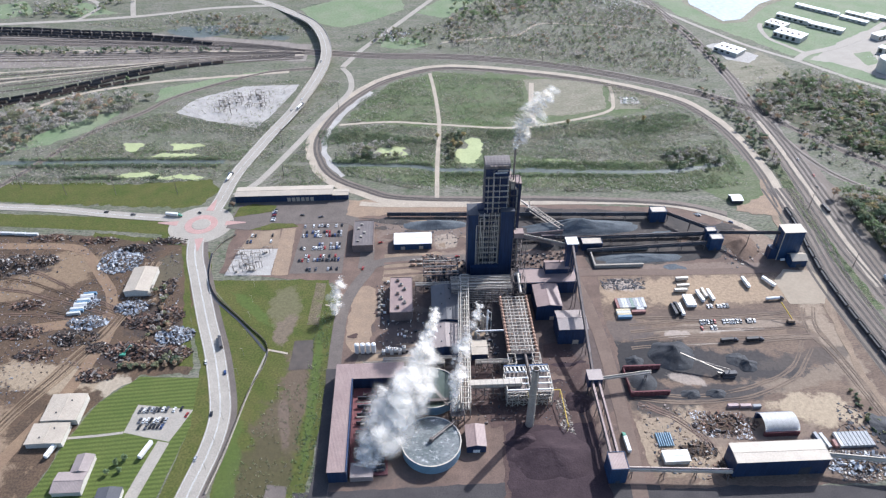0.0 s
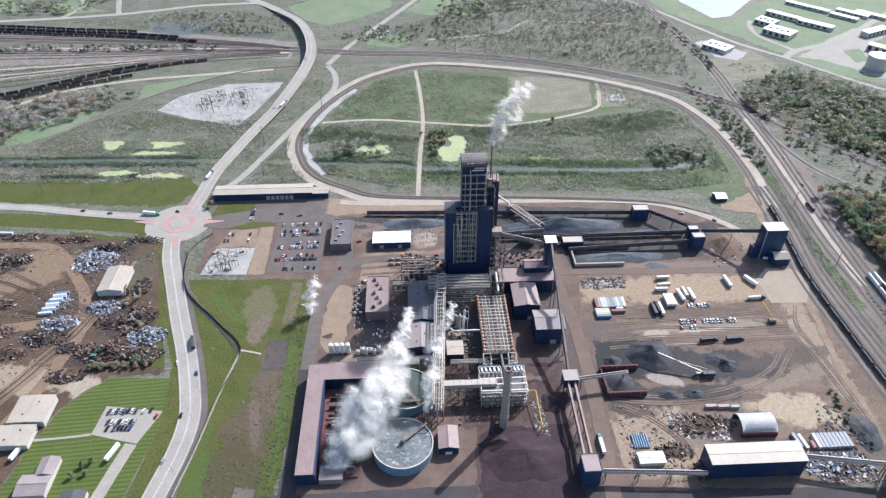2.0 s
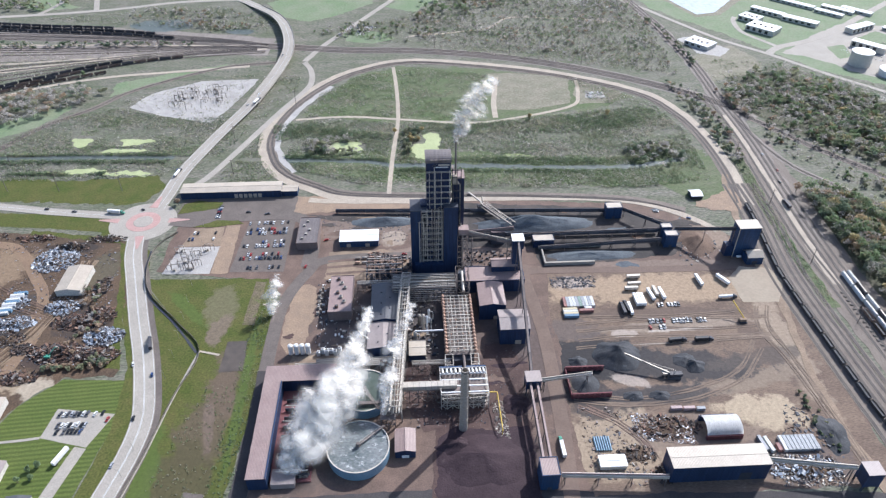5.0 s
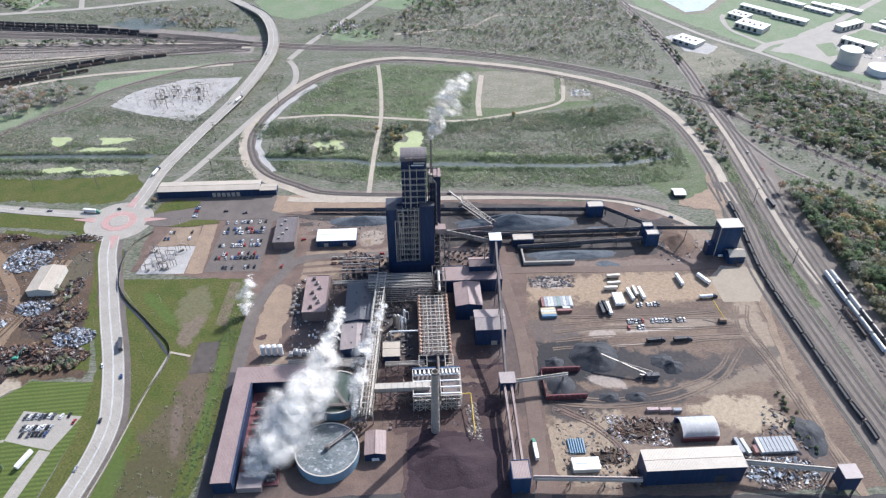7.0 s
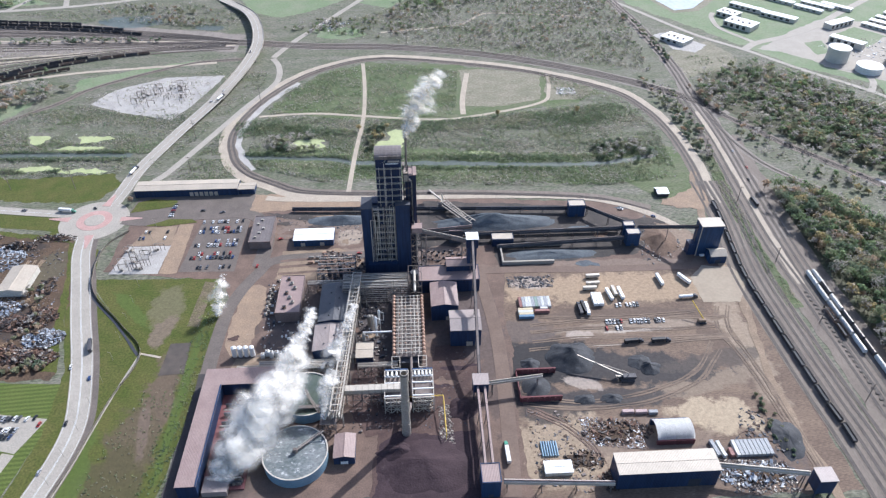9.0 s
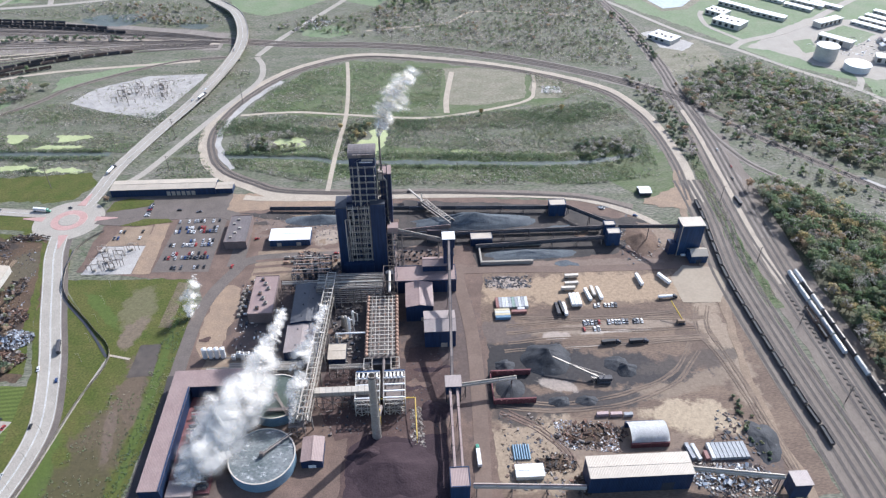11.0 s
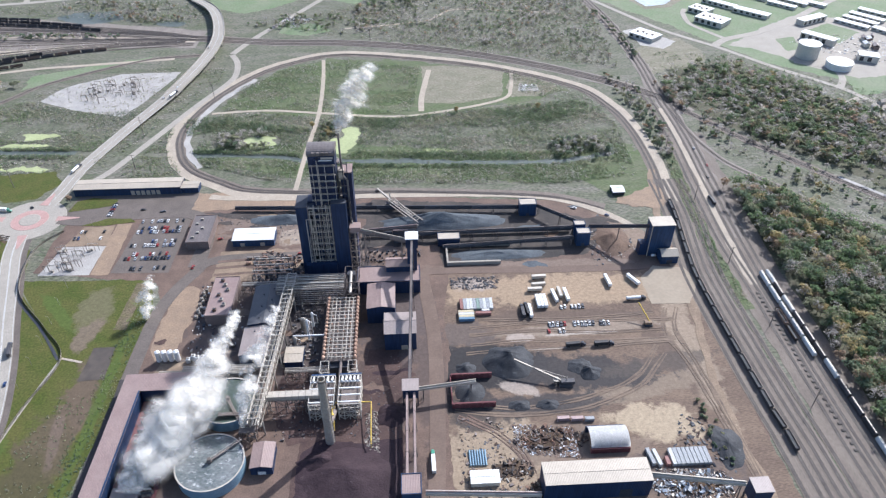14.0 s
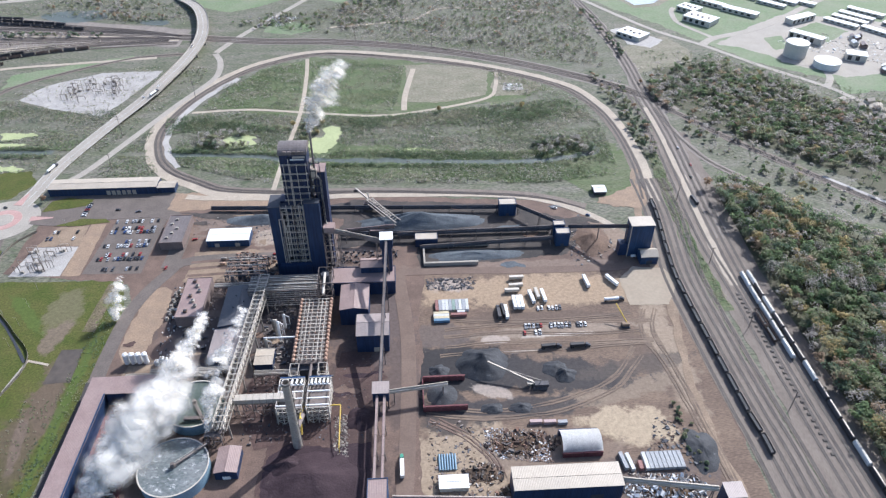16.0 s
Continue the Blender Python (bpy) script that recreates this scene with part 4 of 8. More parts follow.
# overpass bridge
br = thing("overpass_bridge", 0, 0, 0, "concrete bridge carrying the road over the tracks", "bridge")
ribbon("deck", OVER[4:10], 16.4, 0.1, CONCRETE, br, 1.4)
for s in (-1, 1):
    ribbon("parapet", OVER[4:10], 0.5, 1.2, CONCRETE, br, 1.2, offset=s * 8.0)
for x, y in ((-140, 930), (-131, 985), (-129, 1030), (-135, 1075), (-150, 1130)):
    part("pier", boxed(x - 6.5, x + 6.5, y - 0.8, y + 0.8, 0, 7.5), CONCRETE, br)

# rail loop and tracks
LOOP = [(395, 600), (403, 669), (402, 750), (390, 812), (358, 870), (265, 931), (160, 969), (48, 990), (-23, 960), (-66, 917), (-103, 849), (-121, 775), (-112, 720), (-91, 683), (-55, 657), (-21, 640), (60, 632), (155, 628), (276, 614), (330, 590)]


def track(pts, label, beds=True, z=0.2, group="railway tracks"):
    t = ribbon("railway_track", pts, 4.2, z, BALLAST, label=label, thick=0.4, wobble=0.4)
    tagged(t, "", "railway track", group, "structure")
    ribbon("sleepers", pts, 2.5, z + 0.08, TIES, t, 0.08)
    for s in (-0.75, 0.75):
        ribbon("rail", pts, 0.16, z + 0.24, RAIL, t, 0.15, offset=s)
    return t


ribbon("loop_road", LOOP[:17], 10, 0.16, LOOPROAD, offset=7, label="crushed stone road along the rail loop", wobble=1.5)
ribbon("loop_road", LOOP[9:14], 7, 0.17, GRAVEL, offset=-11, label="pale stone bank inside the rail loop", wobble=3)
ribbon("loop_bed", LOOP, 13, 0.13, BALLAST, offset=-2, label="grey ballast bed of the rail loop", wobble=1)
for o_ in (-4.5, 0.5):
    track([(x + (o_ * 0.9 if x > 150 else -o_ * 0.9), y + (o_ * 0.6 if y > 800 else -o_ * 0.6)) for x, y in LOOP], "rusty loop track on grey ballast")
MAINLINE = [(-760, 1140), (-500, 1110), (-300, 1085), (-166, 1062), (-47, 1040), (50, 1033), (165, 1008), (272, 965), (369, 908), (454, 837), (482, 788), (523, 719), (561, 666), (600, 612), (660, 540), (780, 420)]
ribbon("line_bed", MAINLINE[:11], 24, 0.1, HAZEDBALLAST, label="wide grey ballast bed of the main line", wobble=2)
ribbon("line_bed", MAINLINE[9:], 12, 0.1, BALLAST, label="narrow ballast of the main line through the woods", wobble=2)
for o_ in (-8, -3, 3, 8):
    track([(x + (o_ * 0.4 if x > 460 else 0), y + o_ * (0.35 if x > 460 else 1)) for x, y in (MAINLINE if abs(o_) < 5 else MAINLINE[:11])], "main line track on grey ballast")
ribbon("corridor_road", [(452, 800), (450, 760), (445, 693), (443, 638), (437, 590), (432, 530), (430, 470)], 7, 0.22, LOOPROAD, label="pale stone lane between the branch tracks", wobble=2)
CORR = [(425, 1420), (436, 1281), (457, 1108), (464, 955), (460, 854), (458, 738), (450, 634), (443, 536), (440, 470), (440, 400), (440, 300), (442, 180)]
ribbon("line_bed", CORR[:8], 20, 0.12, HAZEDBALLAST, label="grey ballast bed of the branch line", wobble=3)
ribbon("line_bed", CORR[5:], 46, 0.11, BALLAST, offset=2, label="wide pale ballast of the sidings", wobble=3)
SPUR = [(462, 800), (464, 755), (470, 713), (485, 667), (519, 620), (550, 577), (594, 531), (680, 450), (800, 360)]
ribbon("line_bed", SPUR, 9, 0.11, HAZEDBALLAST, label="pale ballast of the spur line", wobble=1.5)
track(SPUR, "single spur track on pale ballast")
for o_ in (-5, 1, 7):
    track([(x + o_, y) for x, y in CORR], "branch line track on pale ballast")
for o_ in (-20, -13):
    track([(x + o_ + 4 * (y < 500), y) for x, y in CORR[4:]], "siding track on pale ballast")
EAST = [(398, 640), (396, 581), (388, 520), (384, 477), (385, 400), (387, 340), (389, 304), (391, 180)]
ribbon("line_bed", EAST, 30, 0.1, BALLAST, offset=-6, label="grey ballast bed beside the storage yard", wobble=2)
for o_ in (-9, 0, 6, 12, 18, 24):
    track([(x + o_, y) for x, y in EAST], "siding track on grey ballast")
ribbon("track_road", [(360, 262), (356, 350), (368, 440), (372, 500), (378, 560), (384, 610), (398, 660)], 7, 0.2, TAN, label="tan dirt road beside the sidings", wobble=3)
ribbon("grass_strip", [(426, 690), (420, 625), (414, 560), (412, 521), (412, 440)], 12, 0.13, MEADOW, label="weedy strip between the tracks", wobble=4)
DIAG = [(-640, 560), (-520, 630), (-468, 687), (-445, 736), (-409, 809), (-358, 865), (-333, 904), (-284, 944), (-215, 985), (-143, 998)]
ribbon("line_bed", DIAG, 9, 0.12, BALLAST, label="brown ballast of the curved single track", wobble=1.5)
track(DIAG, "single curved track through the marsh")
for i_, pts in enumerate([[(-760, 838), (-561, 897), (-475, 941), (-400, 985), (-300, 1020), (-166, 1036)], [(-760, 858), (-561, 908), (-475, 952), (-400, 997), (-300, 1030), (-166, 1042)], [(-760, 806), (-546, 863), (-468, 922), (-380, 956), (-290, 971), (-181, 986)]]):
    if i_ == 2:
        ribbon("rail_road", pts, 7, 0.16, LOOPROAD, label="pale service road beside the rail yard", wobble=1)
    else:
        track(pts, "rail yard track on grey ballast")
ribbon("line_bed", [(-1000, 1190), (-683, 1165), (-487, 1140), (-293, 1100), (-160, 1070)], 46, 0.08, HAZEDBALLAST, label="wide grey rail yard bed", wobble=5)
ribbon("line_bed", [(-1000, 1060), (-664, 1050), (-487, 1052), (-300, 1060), (-160, 1055)], 60, 0.085, HAZEDBALLAST, label="wide grey rail yard bed", wobble=5)
for o_ in (-66, -54, -46, -38, 14, 22, 30, 38, 46, 54):
    track([(-1000, 1130 + o_ * 1.2), (-660, 1118 + o_ * 1.1), (-450, 1098 + o_ * 0.8), (-250, 1078 + o_ * 0.35), (-166, 1062 + o_ * 0.12)], "rail yard track on grey ballast")

for pts_ in ([(-900, 985), (-640, 1000), (-450, 1022), (-300, 1042), (-166, 1050)], [(-900, 955), (-640, 975), (-480, 1003), (-330, 1034), (-180, 1048)], [(-900, 1085), (-640, 1086), (-450, 1080), (-280, 1070), (-166, 1060)], [(-900, 930), (-660, 952), (-520, 985), (-400, 1018)]):
    ribbon("service_track", pts_, 5, 0.17, LOOPROAD, label="pale service lane between the yard tracks", wobble=2.5)
for k_ in range(4):
    track([(-900, 900 + 22 * k_), (-680, 918 + 22 * k_), (-540, 948 + 18 * k_), (-420, 994 + 9 * k_), (-300, 1030 + 5 * k_), (-180, 1046 + 2 * k_)], "rail yard track on grey ballast")

# ---- the works: large buildings ----
def door(c, w=5, h=5, m=None, face="s"):
    return (face, c, w, h, m or ROOFPALE)


shed("warehouse", 216, 282, 277, 293, 16.5, 0.3, BLUE, ROOFPALE, "large blue metal warehouse with pale roof", "x", [door(18, 8, 8, STEELDK)])
shed("process_shed", -22, 15, 548, 566, 7, 0.8, BLUE2, ROOFWHITE, "blue metal shed with bright white roof", "x", [door(-10, 4, 4), door(8, 4, 4)])
shed("gate_office", -195, -90, 640, 658, 8, 1.0, BLUE, ROOFPALE, "long low blue shed with pale roof", "x", [door(5 + 5 * i, 3.6, 5) for i in range(6)])
shed("gate_annex", -90, -73, 641, 653, 6, 0.4, BLUE, ROOFPALE, "small blue annex with pale roof")
shed("brick_office", -63, -43, 546, 588, 8, 0, BRICKWALL, ROOFBROWN, "flat roofed brown brick office block", "y", vents=0)
shed("ore_shed", 103, 125, 441, 470, 16, 2.0, BLUE, ROOFPINK, "blue metal shed with dusty pink roof", "y", [door(3, 4, 4, ROOFPALE)])
shed("briquette_shed", 117, 141, 411, 434, 17, 2.5, BLUE, ROOFGREY, "blue metal shed with dusty grey roof", "x", [door(3, 5, 4.5, ROOFPALE)])
shed("compressor_hall", 12, 36, 430, 475, 14, 2.0, BLUE, ROOFDARK, "dark roofed compressor hall with roof vents", "y", vents=6)
shed("compressor_hall", 10, 34, 400, 429, 12, 1.8, BLUE, ROOFGREY, "grey roofed blue hall", "y", [door(-4, 8, 3, BLUE2)], vents=3)
shed("control_building", -25, -5, 446, 493, 10, 0, BRICKWALL, ROOFPINK, "long flat roofed control building with cooling units", "y")
shed("pump_house", 32, 46, 306, 325, 7, 1.6, BLUE, ROOFPINK, "small blue pump house with dusty roof", "y", [door(0, 5, 3, WHITEP)])
shed("pump_house", 43, 56, 396, 412, 7, 0.6, BLUE, ROOFPALE, "small process building with pale roof", "x")
shed("screen_house", 94, 146, 476, 496, 13, 0, BLUE, ROOFPINK, "low blue process building with dusty roof", "x")
shed("screen_house", 118, 140, 488, 500, 19, 3, BLUE, ROOFPINK, "blue screening house with sloped dusty roof", "x")
shed("transfer_house", 164, 184, 538, 548, 8, 0, BLUE, ROOFPALE, "small blue shed with pale roof")
shed("weigh_shed", 344, 356, 612, 624, 4, 1.6, STEELDK, ROOFWHITE, "small open shed with white pyramid roof", "x")
shed("scrap_shed", -268, -246, 490, 524, 6, 2.0, CREAMWALL, ROOFPALE, "cream metal shed with pale roof", "y")
shed("office_building", -284, -258, 345, 370, 6, 0.6, CREAMWALL, ROOFPALE, "pale flat roofed office building", "y", vents=2)
shed("office_building", -288, -262, 325, 343, 5, 0.6, CREAMWALL, ROOFPALE, "pale flat roofed office wing", "y", vents=2)
shed("low_house", -254, -234, 284, 300, 4.5, 1.8, CREAMWALL, ROOFGREY, "low house with brown pitched roof", "x")
shed("low_house", -246, -234, 300, 314, 4.5, 1.8, CREAMWALL, ROOFGREY, "low house wing with brown pitched roof", "y")
shed("low_house", -222, -206, 268, 286, 4.5, 1.4, CREAMWALL, ROOFDARK, "low house with dark pitched roof", "y")
shed("supply_hut", 172, 190, 289, 298, 4, 0.5, CREAMWALL, ROOFWHITE, "small white roofed storage hut", "x")

# L-shaped water treatment hall with a sunken equipment court
hall = thing("treatment_hall", -59, 340, 0, "long blue L-shaped hall with dusty pink roof", "building")
part("wall", boxed(-7, 6, -54, 45, 0, 12), BLUE, hall)
part("roof", boxed(-7.4, 6.4, -54.4, 45.4, 12, 12.5), ROOFPINK, hall)
part("wall", boxed(6.02, 46, 30, 45, 0, 12), BLUE, hall)
part("roof", boxed(6.42, 46.3, 29.6, 45.4, 12, 12.5), ROOFPINK, hall)
part("parapet", boxed(5.6, 6.4, -54, 29.5, 12.5, 13.1), BLUE2, hall)
part("court_floor", boxed(6.1, 34, -50, 29.6, 0.1, 1.2), MAROON, hall)
for i in range(9):
    part("basin_wall", boxed(8 + 2, 32, -46 + i * 8, -45.4 + i * 8, 1.2, 4.5), STEELDK, hall)
part("end_block", boxed(8, 24, -54, -42, 0, 5), ROOFGREY, hall)
for i in range(4):
    part("door", boxed(-7.15, -7, -40 + 20 * i, -36 + 20 * i, 0, 4), ROOFPALE, hall)
for i in range(5):
    bar("pipe", (10, -44 + 14 * i, 5.2), (32, -44 + 14 * i, 5.2), 0.9, PIPE, hall, round_=True)


def tank(x, y, r, h, label, liquid, walkway_to, shell):
    t = thing("thickener_tank", x, y, 0, label, "tank")
    bm = bmesh.new()
    bmesh.ops.create_cone(bm, cap_ends=False, segments=64, radius1=r, radius2=r, depth=h, matrix=Matrix.Translation((0, 0, h / 2)))
    bmesh.ops.solidify(bm, geom=bm.faces[:], thickness=0.4)
    part("shell", bm, shell, t)
    part("liquid", cone(bmesh.new(), (0, 0, 0.1), r - 0.45, r - 0.45, h - 0.7, 64), liquid, t)
    ring = bmesh.new()
    turns = [(math.cos(k * math.pi / 32), math.sin(k * math.pi / 32)) for k in range(64)]
    loops = [[ring.verts.new((q * c, q * n_, z)) for c, n_ in turns] for q, z in ((r - 0.5, h), (r - 0.5, h + 0.25), (r + 0.35, h + 0.25), (r + 0.35, h))]
    for a, b in zip(loops, loops[1:] + loops[:1]):
        for k in range(64):
            ring.faces.new((a[k], a[(k + 1) % 64], b[(k + 1) % 64], b[k]))
    bmesh.ops.recalc_face_normals(ring, faces=ring.faces)
    part("rim_walkway", ring, PIPE, t)
    d = Vector(walkway_to).normalized()
    e = d * (r + 2)
    bar("bridge_deck", (0, 0, h + 1), (e.x, e.y, h + 1), 1.6, STEELBR, t, 0.4)
    s = Vector((-d.y, d.x, 0)) * 0.9
    for k in (-1, 1):
        bar("bridge_rail", Vector((0, 0, h + 2.2)) + s * k, Vector((e.x, e.y, h + 2.2)) + s * k, 0.2, GALV, t)
    part("drive_head", cone(bmesh.new(), (0, 0, h + 0.6), 1.8, 1.2, 2.6, 14), STEELBR, t)
    part("centre_column", cone(bmesh.new(), (0, 0, 0), 0.9, 0.9, h + 0.6, 12), STEELBR, t)
    return t


tank(6.5, 311, 21.5, 9, "round blue thickener tank with foamy grey water", SLURRY, (0.75, 0.66, 0), TANKBLUE)
tank(9, 361, 20, 9, "round blue thickener tank with dark green water", GREENPOOL, (0.5, -0.86, 0), TANKBLUE)

# east loading tower
lt = thing("loading_tower", 361, 515, 0, "tall blue loading tower with pale roof", "tower")
part("wall", boxed(-11, 9, -1, 12, 0, 33), BLUE2, lt)
part("roof", boxed(-11.5, 9.5, -1.5, 12.5, 33, 33.6), ROOFPALE, lt)
part("corner_trim", boxed(-11.2, -10.6, -1.2, -0.6, 0, 33), ROOFPALE, lt)
part("annex_wall", boxed(-2, 13, -13, -1.02, 0, 8), BLUE2, lt)
part("annex_roof", gable(-2, 13, -13, -1.02, 8.02, 11.5, "x"), ROOFPALE, lt)
part("door", boxed(3, 8, -13.15, -13, 0, 4), STEELDK, lt)
part("side_wing", boxed(-18, -11.02, 1, 9, 0, 12), BLUE, lt)
bar("tank", (-8, -4, 3), (-4, -4, 3), 2.4, WHITEP, lt, round_=True)

st = thing("transfer_tower", 346, 268, 0, "blue transfer tower with pale roof", "tower")
part("wall", boxed(-5.5, 5.5, -4, 6, 5, 18), BLUE, st)
part("roof", boxed(-5.9, 5.9, -4.4, 6.4, 18, 18.5), ROOFGREY, st)
for x in (-5, 5):
    for y in (-3.5, 5.5):
        bar("leg", (x, y, 0), (x, y, 5), 1.0, STEELDK, st)

for (x0, x1, y0, y1, h, lab) in ((245, 261, 582, 592, 13, "small blue crusher house with pale roof"), (290, 302, 532, 540, 14, "small blue drive house with pale roof"), (290, 300, 545, 552, 14, "small blue transfer house with pale roof"), (128.5, 140.5, 276, 290, 16, "blue conveyor end house with dusty roof")):
    t = shed("drive_house", x0, x1, y0, y1, h, 0, BLUE2, ROOFPINK if h == 16 else ROOFPALE, lab, "x", [door(0, 3, 3, STEELDK)])

# red walled storage bays
bay = thing("storage_bay", 180, 366, 0, "storage bay with maroon retaining walls", "storage bay")
for y in (-14, 13):
    part("retaining_wall", boxed(-15, 15, y, y + 1.2, 0, 5), MAROON, bay)
    for i in range(8):
        part("wall_rib", boxed(-14.6 + i * 4, -14 + i * 4, y - 0.8, y - 0.02, 0, 4.6), MAROON, bay)
part("back_wall", boxed(-15.8, -15.02, -14, 14.2, 0, 4), MAROON, bay)
part("ore_mound", cone(bmesh.new(), (-2, 0, 0.1), 11, 0.6, 4, 24), COAL, bay)

# fabric roof tent
tent = thing("fabric_tent", 266, 319, 0, "white fabric arched shelter on containers", "shelter")
bm = bmesh.new()
prof = [(-8.5 * math.cos(a), 4.2 + 5.2 * math.sin(a)) for a in [k * math.pi / 12 for k in range(13)]]
rows = [[bm.verts.new((x, y, z)) for y, z in prof] for x in (-13, -10, -7, -4, 0, 4, 7, 10, 13)]
for a, b in zip(rows, rows[1:]):
    for k in range(12):
        bm.faces.new((a[k], a[k + 1], b[k + 1], b[k])).smooth = True
bmesh.ops.solidify(bm, geom=bm.faces[:], thickness=0.15)
part("canopy", bm, WHITEP, tent, "white arched fabric canopy")
for y in (-9.6, 7.4):
    for i in range(2):
        part("container", boxed(-13 + i * 13.2, -0.1 + i * 13.2, y, y + 2.4, 0, 4.4, 0.08), MAROON if y < 0 else BLUE, tent)


def heap(name, x, y, rx, ry, h, material, label, seed=0, category="heap", rough=0.3):
    """A loose heap: a ridged, slumped cone with an uneven foot."""
    bm = bmesh.new()
    R, A = 10, 40
    rows = []
    for i in range(R + 1):
        f = i / R
        ring = []
        for k in range(A):
            a = k / A * 2 * math.pi
            w = 1 + rough * noise.noise((math.cos(a) * 1.7, math.sin(a) * 1.7, seed)) + 0.12 * noise.noise((math.cos(a) * 5, math.sin(a) * 5, seed + 9))
            zz = h * (1 - f) ** 1.15 * (1 + 0.35 * noise.noise((math.cos(a) * 2 * f + 3, math.sin(a) * 2 * f, seed + 4))) + 0.35 * h * f * (1 - f) * noise.noise((f * 6, a * 3, seed))
            ring.append(bm.verts.new((rx * w * f * math.cos(a), ry * w * f * math.sin(a), max(zz, 0) if i < R else -0.3)))
            if i == 0:
                break
        rows.append(ring)
    for i in range(R):
        for k in range(A):
            a, b = rows[i], rows[i + 1]
            if i == 0:
                bm.faces.new((a[0], b[k], b[(k + 1) % A]))
            else:
                bm.faces.new((a[k], b[k], b[(k + 1) % A], a[(k + 1) % A]))
    for f in bm.faces:
        f.smooth = True
    bmesh.ops.recalc_face_normals(bm, faces=bm.faces)
    ob = new(name, mesh_of(name, bm, material))
    ob.matrix_basis = pose(x, y, 0.2)
    return tagged(ob, label, category, "", "")


heap("ore_mound", 210, 393, 20, 17, 11, COAL, "tall cone of black ore", 1)
heap("ore_mound", 268, 380, 9, 8, 5, COAL, "small heap of black ore", 2)
heap("ore_mound", 177, 388, 8, 7, 4, COAL, "low heap of black coal", 3)
heap("ore_mound", 262, 386, 10, 8, 3, COAL, "low heap of grey ore", 12)
heap("ore_mound", 212, 352, 9, 5, 3, COAL, "low heap of dark slag", 13)
heap("ore_mound", 232, 352, 9, 5, 3, COAL, "low heap of dark slag", 14)
heap("ore_mound", 92, 302, 34, 24, 7, REDORE, "wide heap of dark red ore fines", 4)
heap("ore_mound", 122, 348, 12, 10, 5, REDORE, "heap of dark red ore fines", 5)
heap("ore_mound", 76, 312, 16, 9, 7, REDORE, "ridge of dark red ore fines", 6)
heap("ore_mound", 172, 576, 60, 14, 12, GREYORE, "long ridge of grey ore", 7, rough=0.12)
heap("ore_mound", 20, 588, 36, 9, 6, GREYORE, "long ridge of dark ore", 8, rough=0.12)
heap("ore_mound", 215, 523, 42, 9, 4, GREYORE, "low spread of grey ore", 9, rough=0.2)
heap("ore_mound", 325, 540, 18, 22, 7, DIRT, "brown earth heap beside the loading tower", 10)
heap("ore_mound", 345, 310, 11, 19, 4, COAL, "dark earth bank overgrown at its edge", 11)

# ---- the reduction tower ----
tw = thing("reduction_tower", 68, 510, 0, "very tall dark blue reduction tower with steel platforms", "tower")
part("shaft", boxed(-6.5, 14, 0, 17, 0, 116), DARKCLAD, tw)
bm = bmesh.new()
hood = [[bm.verts.new((x, 8.5 - 9.3 * math.cos(a), 114.5 + 5.2 * math.sin(a) ** 0.7 if 0 < a < 3.14 else 114.5)) for a in [k * math.pi / 10 for k in range(11)]] for x in (-7.2, 3.7, 14.7)]
for a, b in zip(hood, hood[1:]):
    for k in range(10):
        bm.faces.new((a[k], a[k + 1], b[k + 1], b[k]))
bm.faces.new(hood[0]), bm.faces.new(hood[2])
bmesh.ops.recalc_face_normals(bm, faces=bm.faces)
part("shaft_roof", bm, ROOFBROWN, tw, "rounded dusty brown hood of the shaft")
for i in range(5):
    part("roof_unit", boxed(-3 + 3.6 * i, -0.6 + 3.6 * i, -1.2, 1.2, 115, 117.5), STEELBR, tw)
part("wing", boxed(-21, -12, -4, 14, 0, 69), BLUE, tw)
part("wing_roof", boxed(-21.3, -11.7, -4.3, 14.3, 69, 69.5), STEELDK, tw)
part("core", boxed(-12, 8, 4, 14, 0, 70), DARKCLAD, tw)
part("panel", boxed(8.02, 20, -7, -0.02, 0, 74), BLUE, tw, "flat blue stair shaft")
part("panel_roof", boxed(7.8, 20.2, -7.2, -0.02, 74, 74.5), STEELDK, tw)
part("skirt", boxed(-18, 8, -9, -4.02, 0, 13), BLUE, tw)
part("rear_shaft", boxed(17, 26, 4, 17, 0, 96), DARKCLAD, tw)
part("rear_roof", boxed(16.7, 26.3, 3.7, 17.3, 96, 96.6), ROOFPINK, tw)
part("upper_block", boxed(15.2, 20, 1, 6, 92, 100), ROOFPALE, tw)
# name panel near the top, as plain shapes
part("name_bar", boxed(1.5, 12, -0.2, -0.02, 109.6, 110.5), WHITEP, tw, "small white lettering as bars")
part("name_bar", boxed(3.5, 13, -0.2, -0.02, 111.3, 113.0), PIPE, tw, "grey lettering as bars")
bm = bmesh.new()
vs = [bm.verts.new(v) for v in ((-2.0, -0.2, 111), (0.8, -0.2, 112), (2.6, -0.2, 113.2), (-0.2, -0.2, 112.4))]
bm.faces.new(vs)
bmesh.ops.solidify(bm, geom=bm.faces[:], thickness=0.15)
part("name_mark", bm, WHITEP, tw, "white mark as a plain wedge")
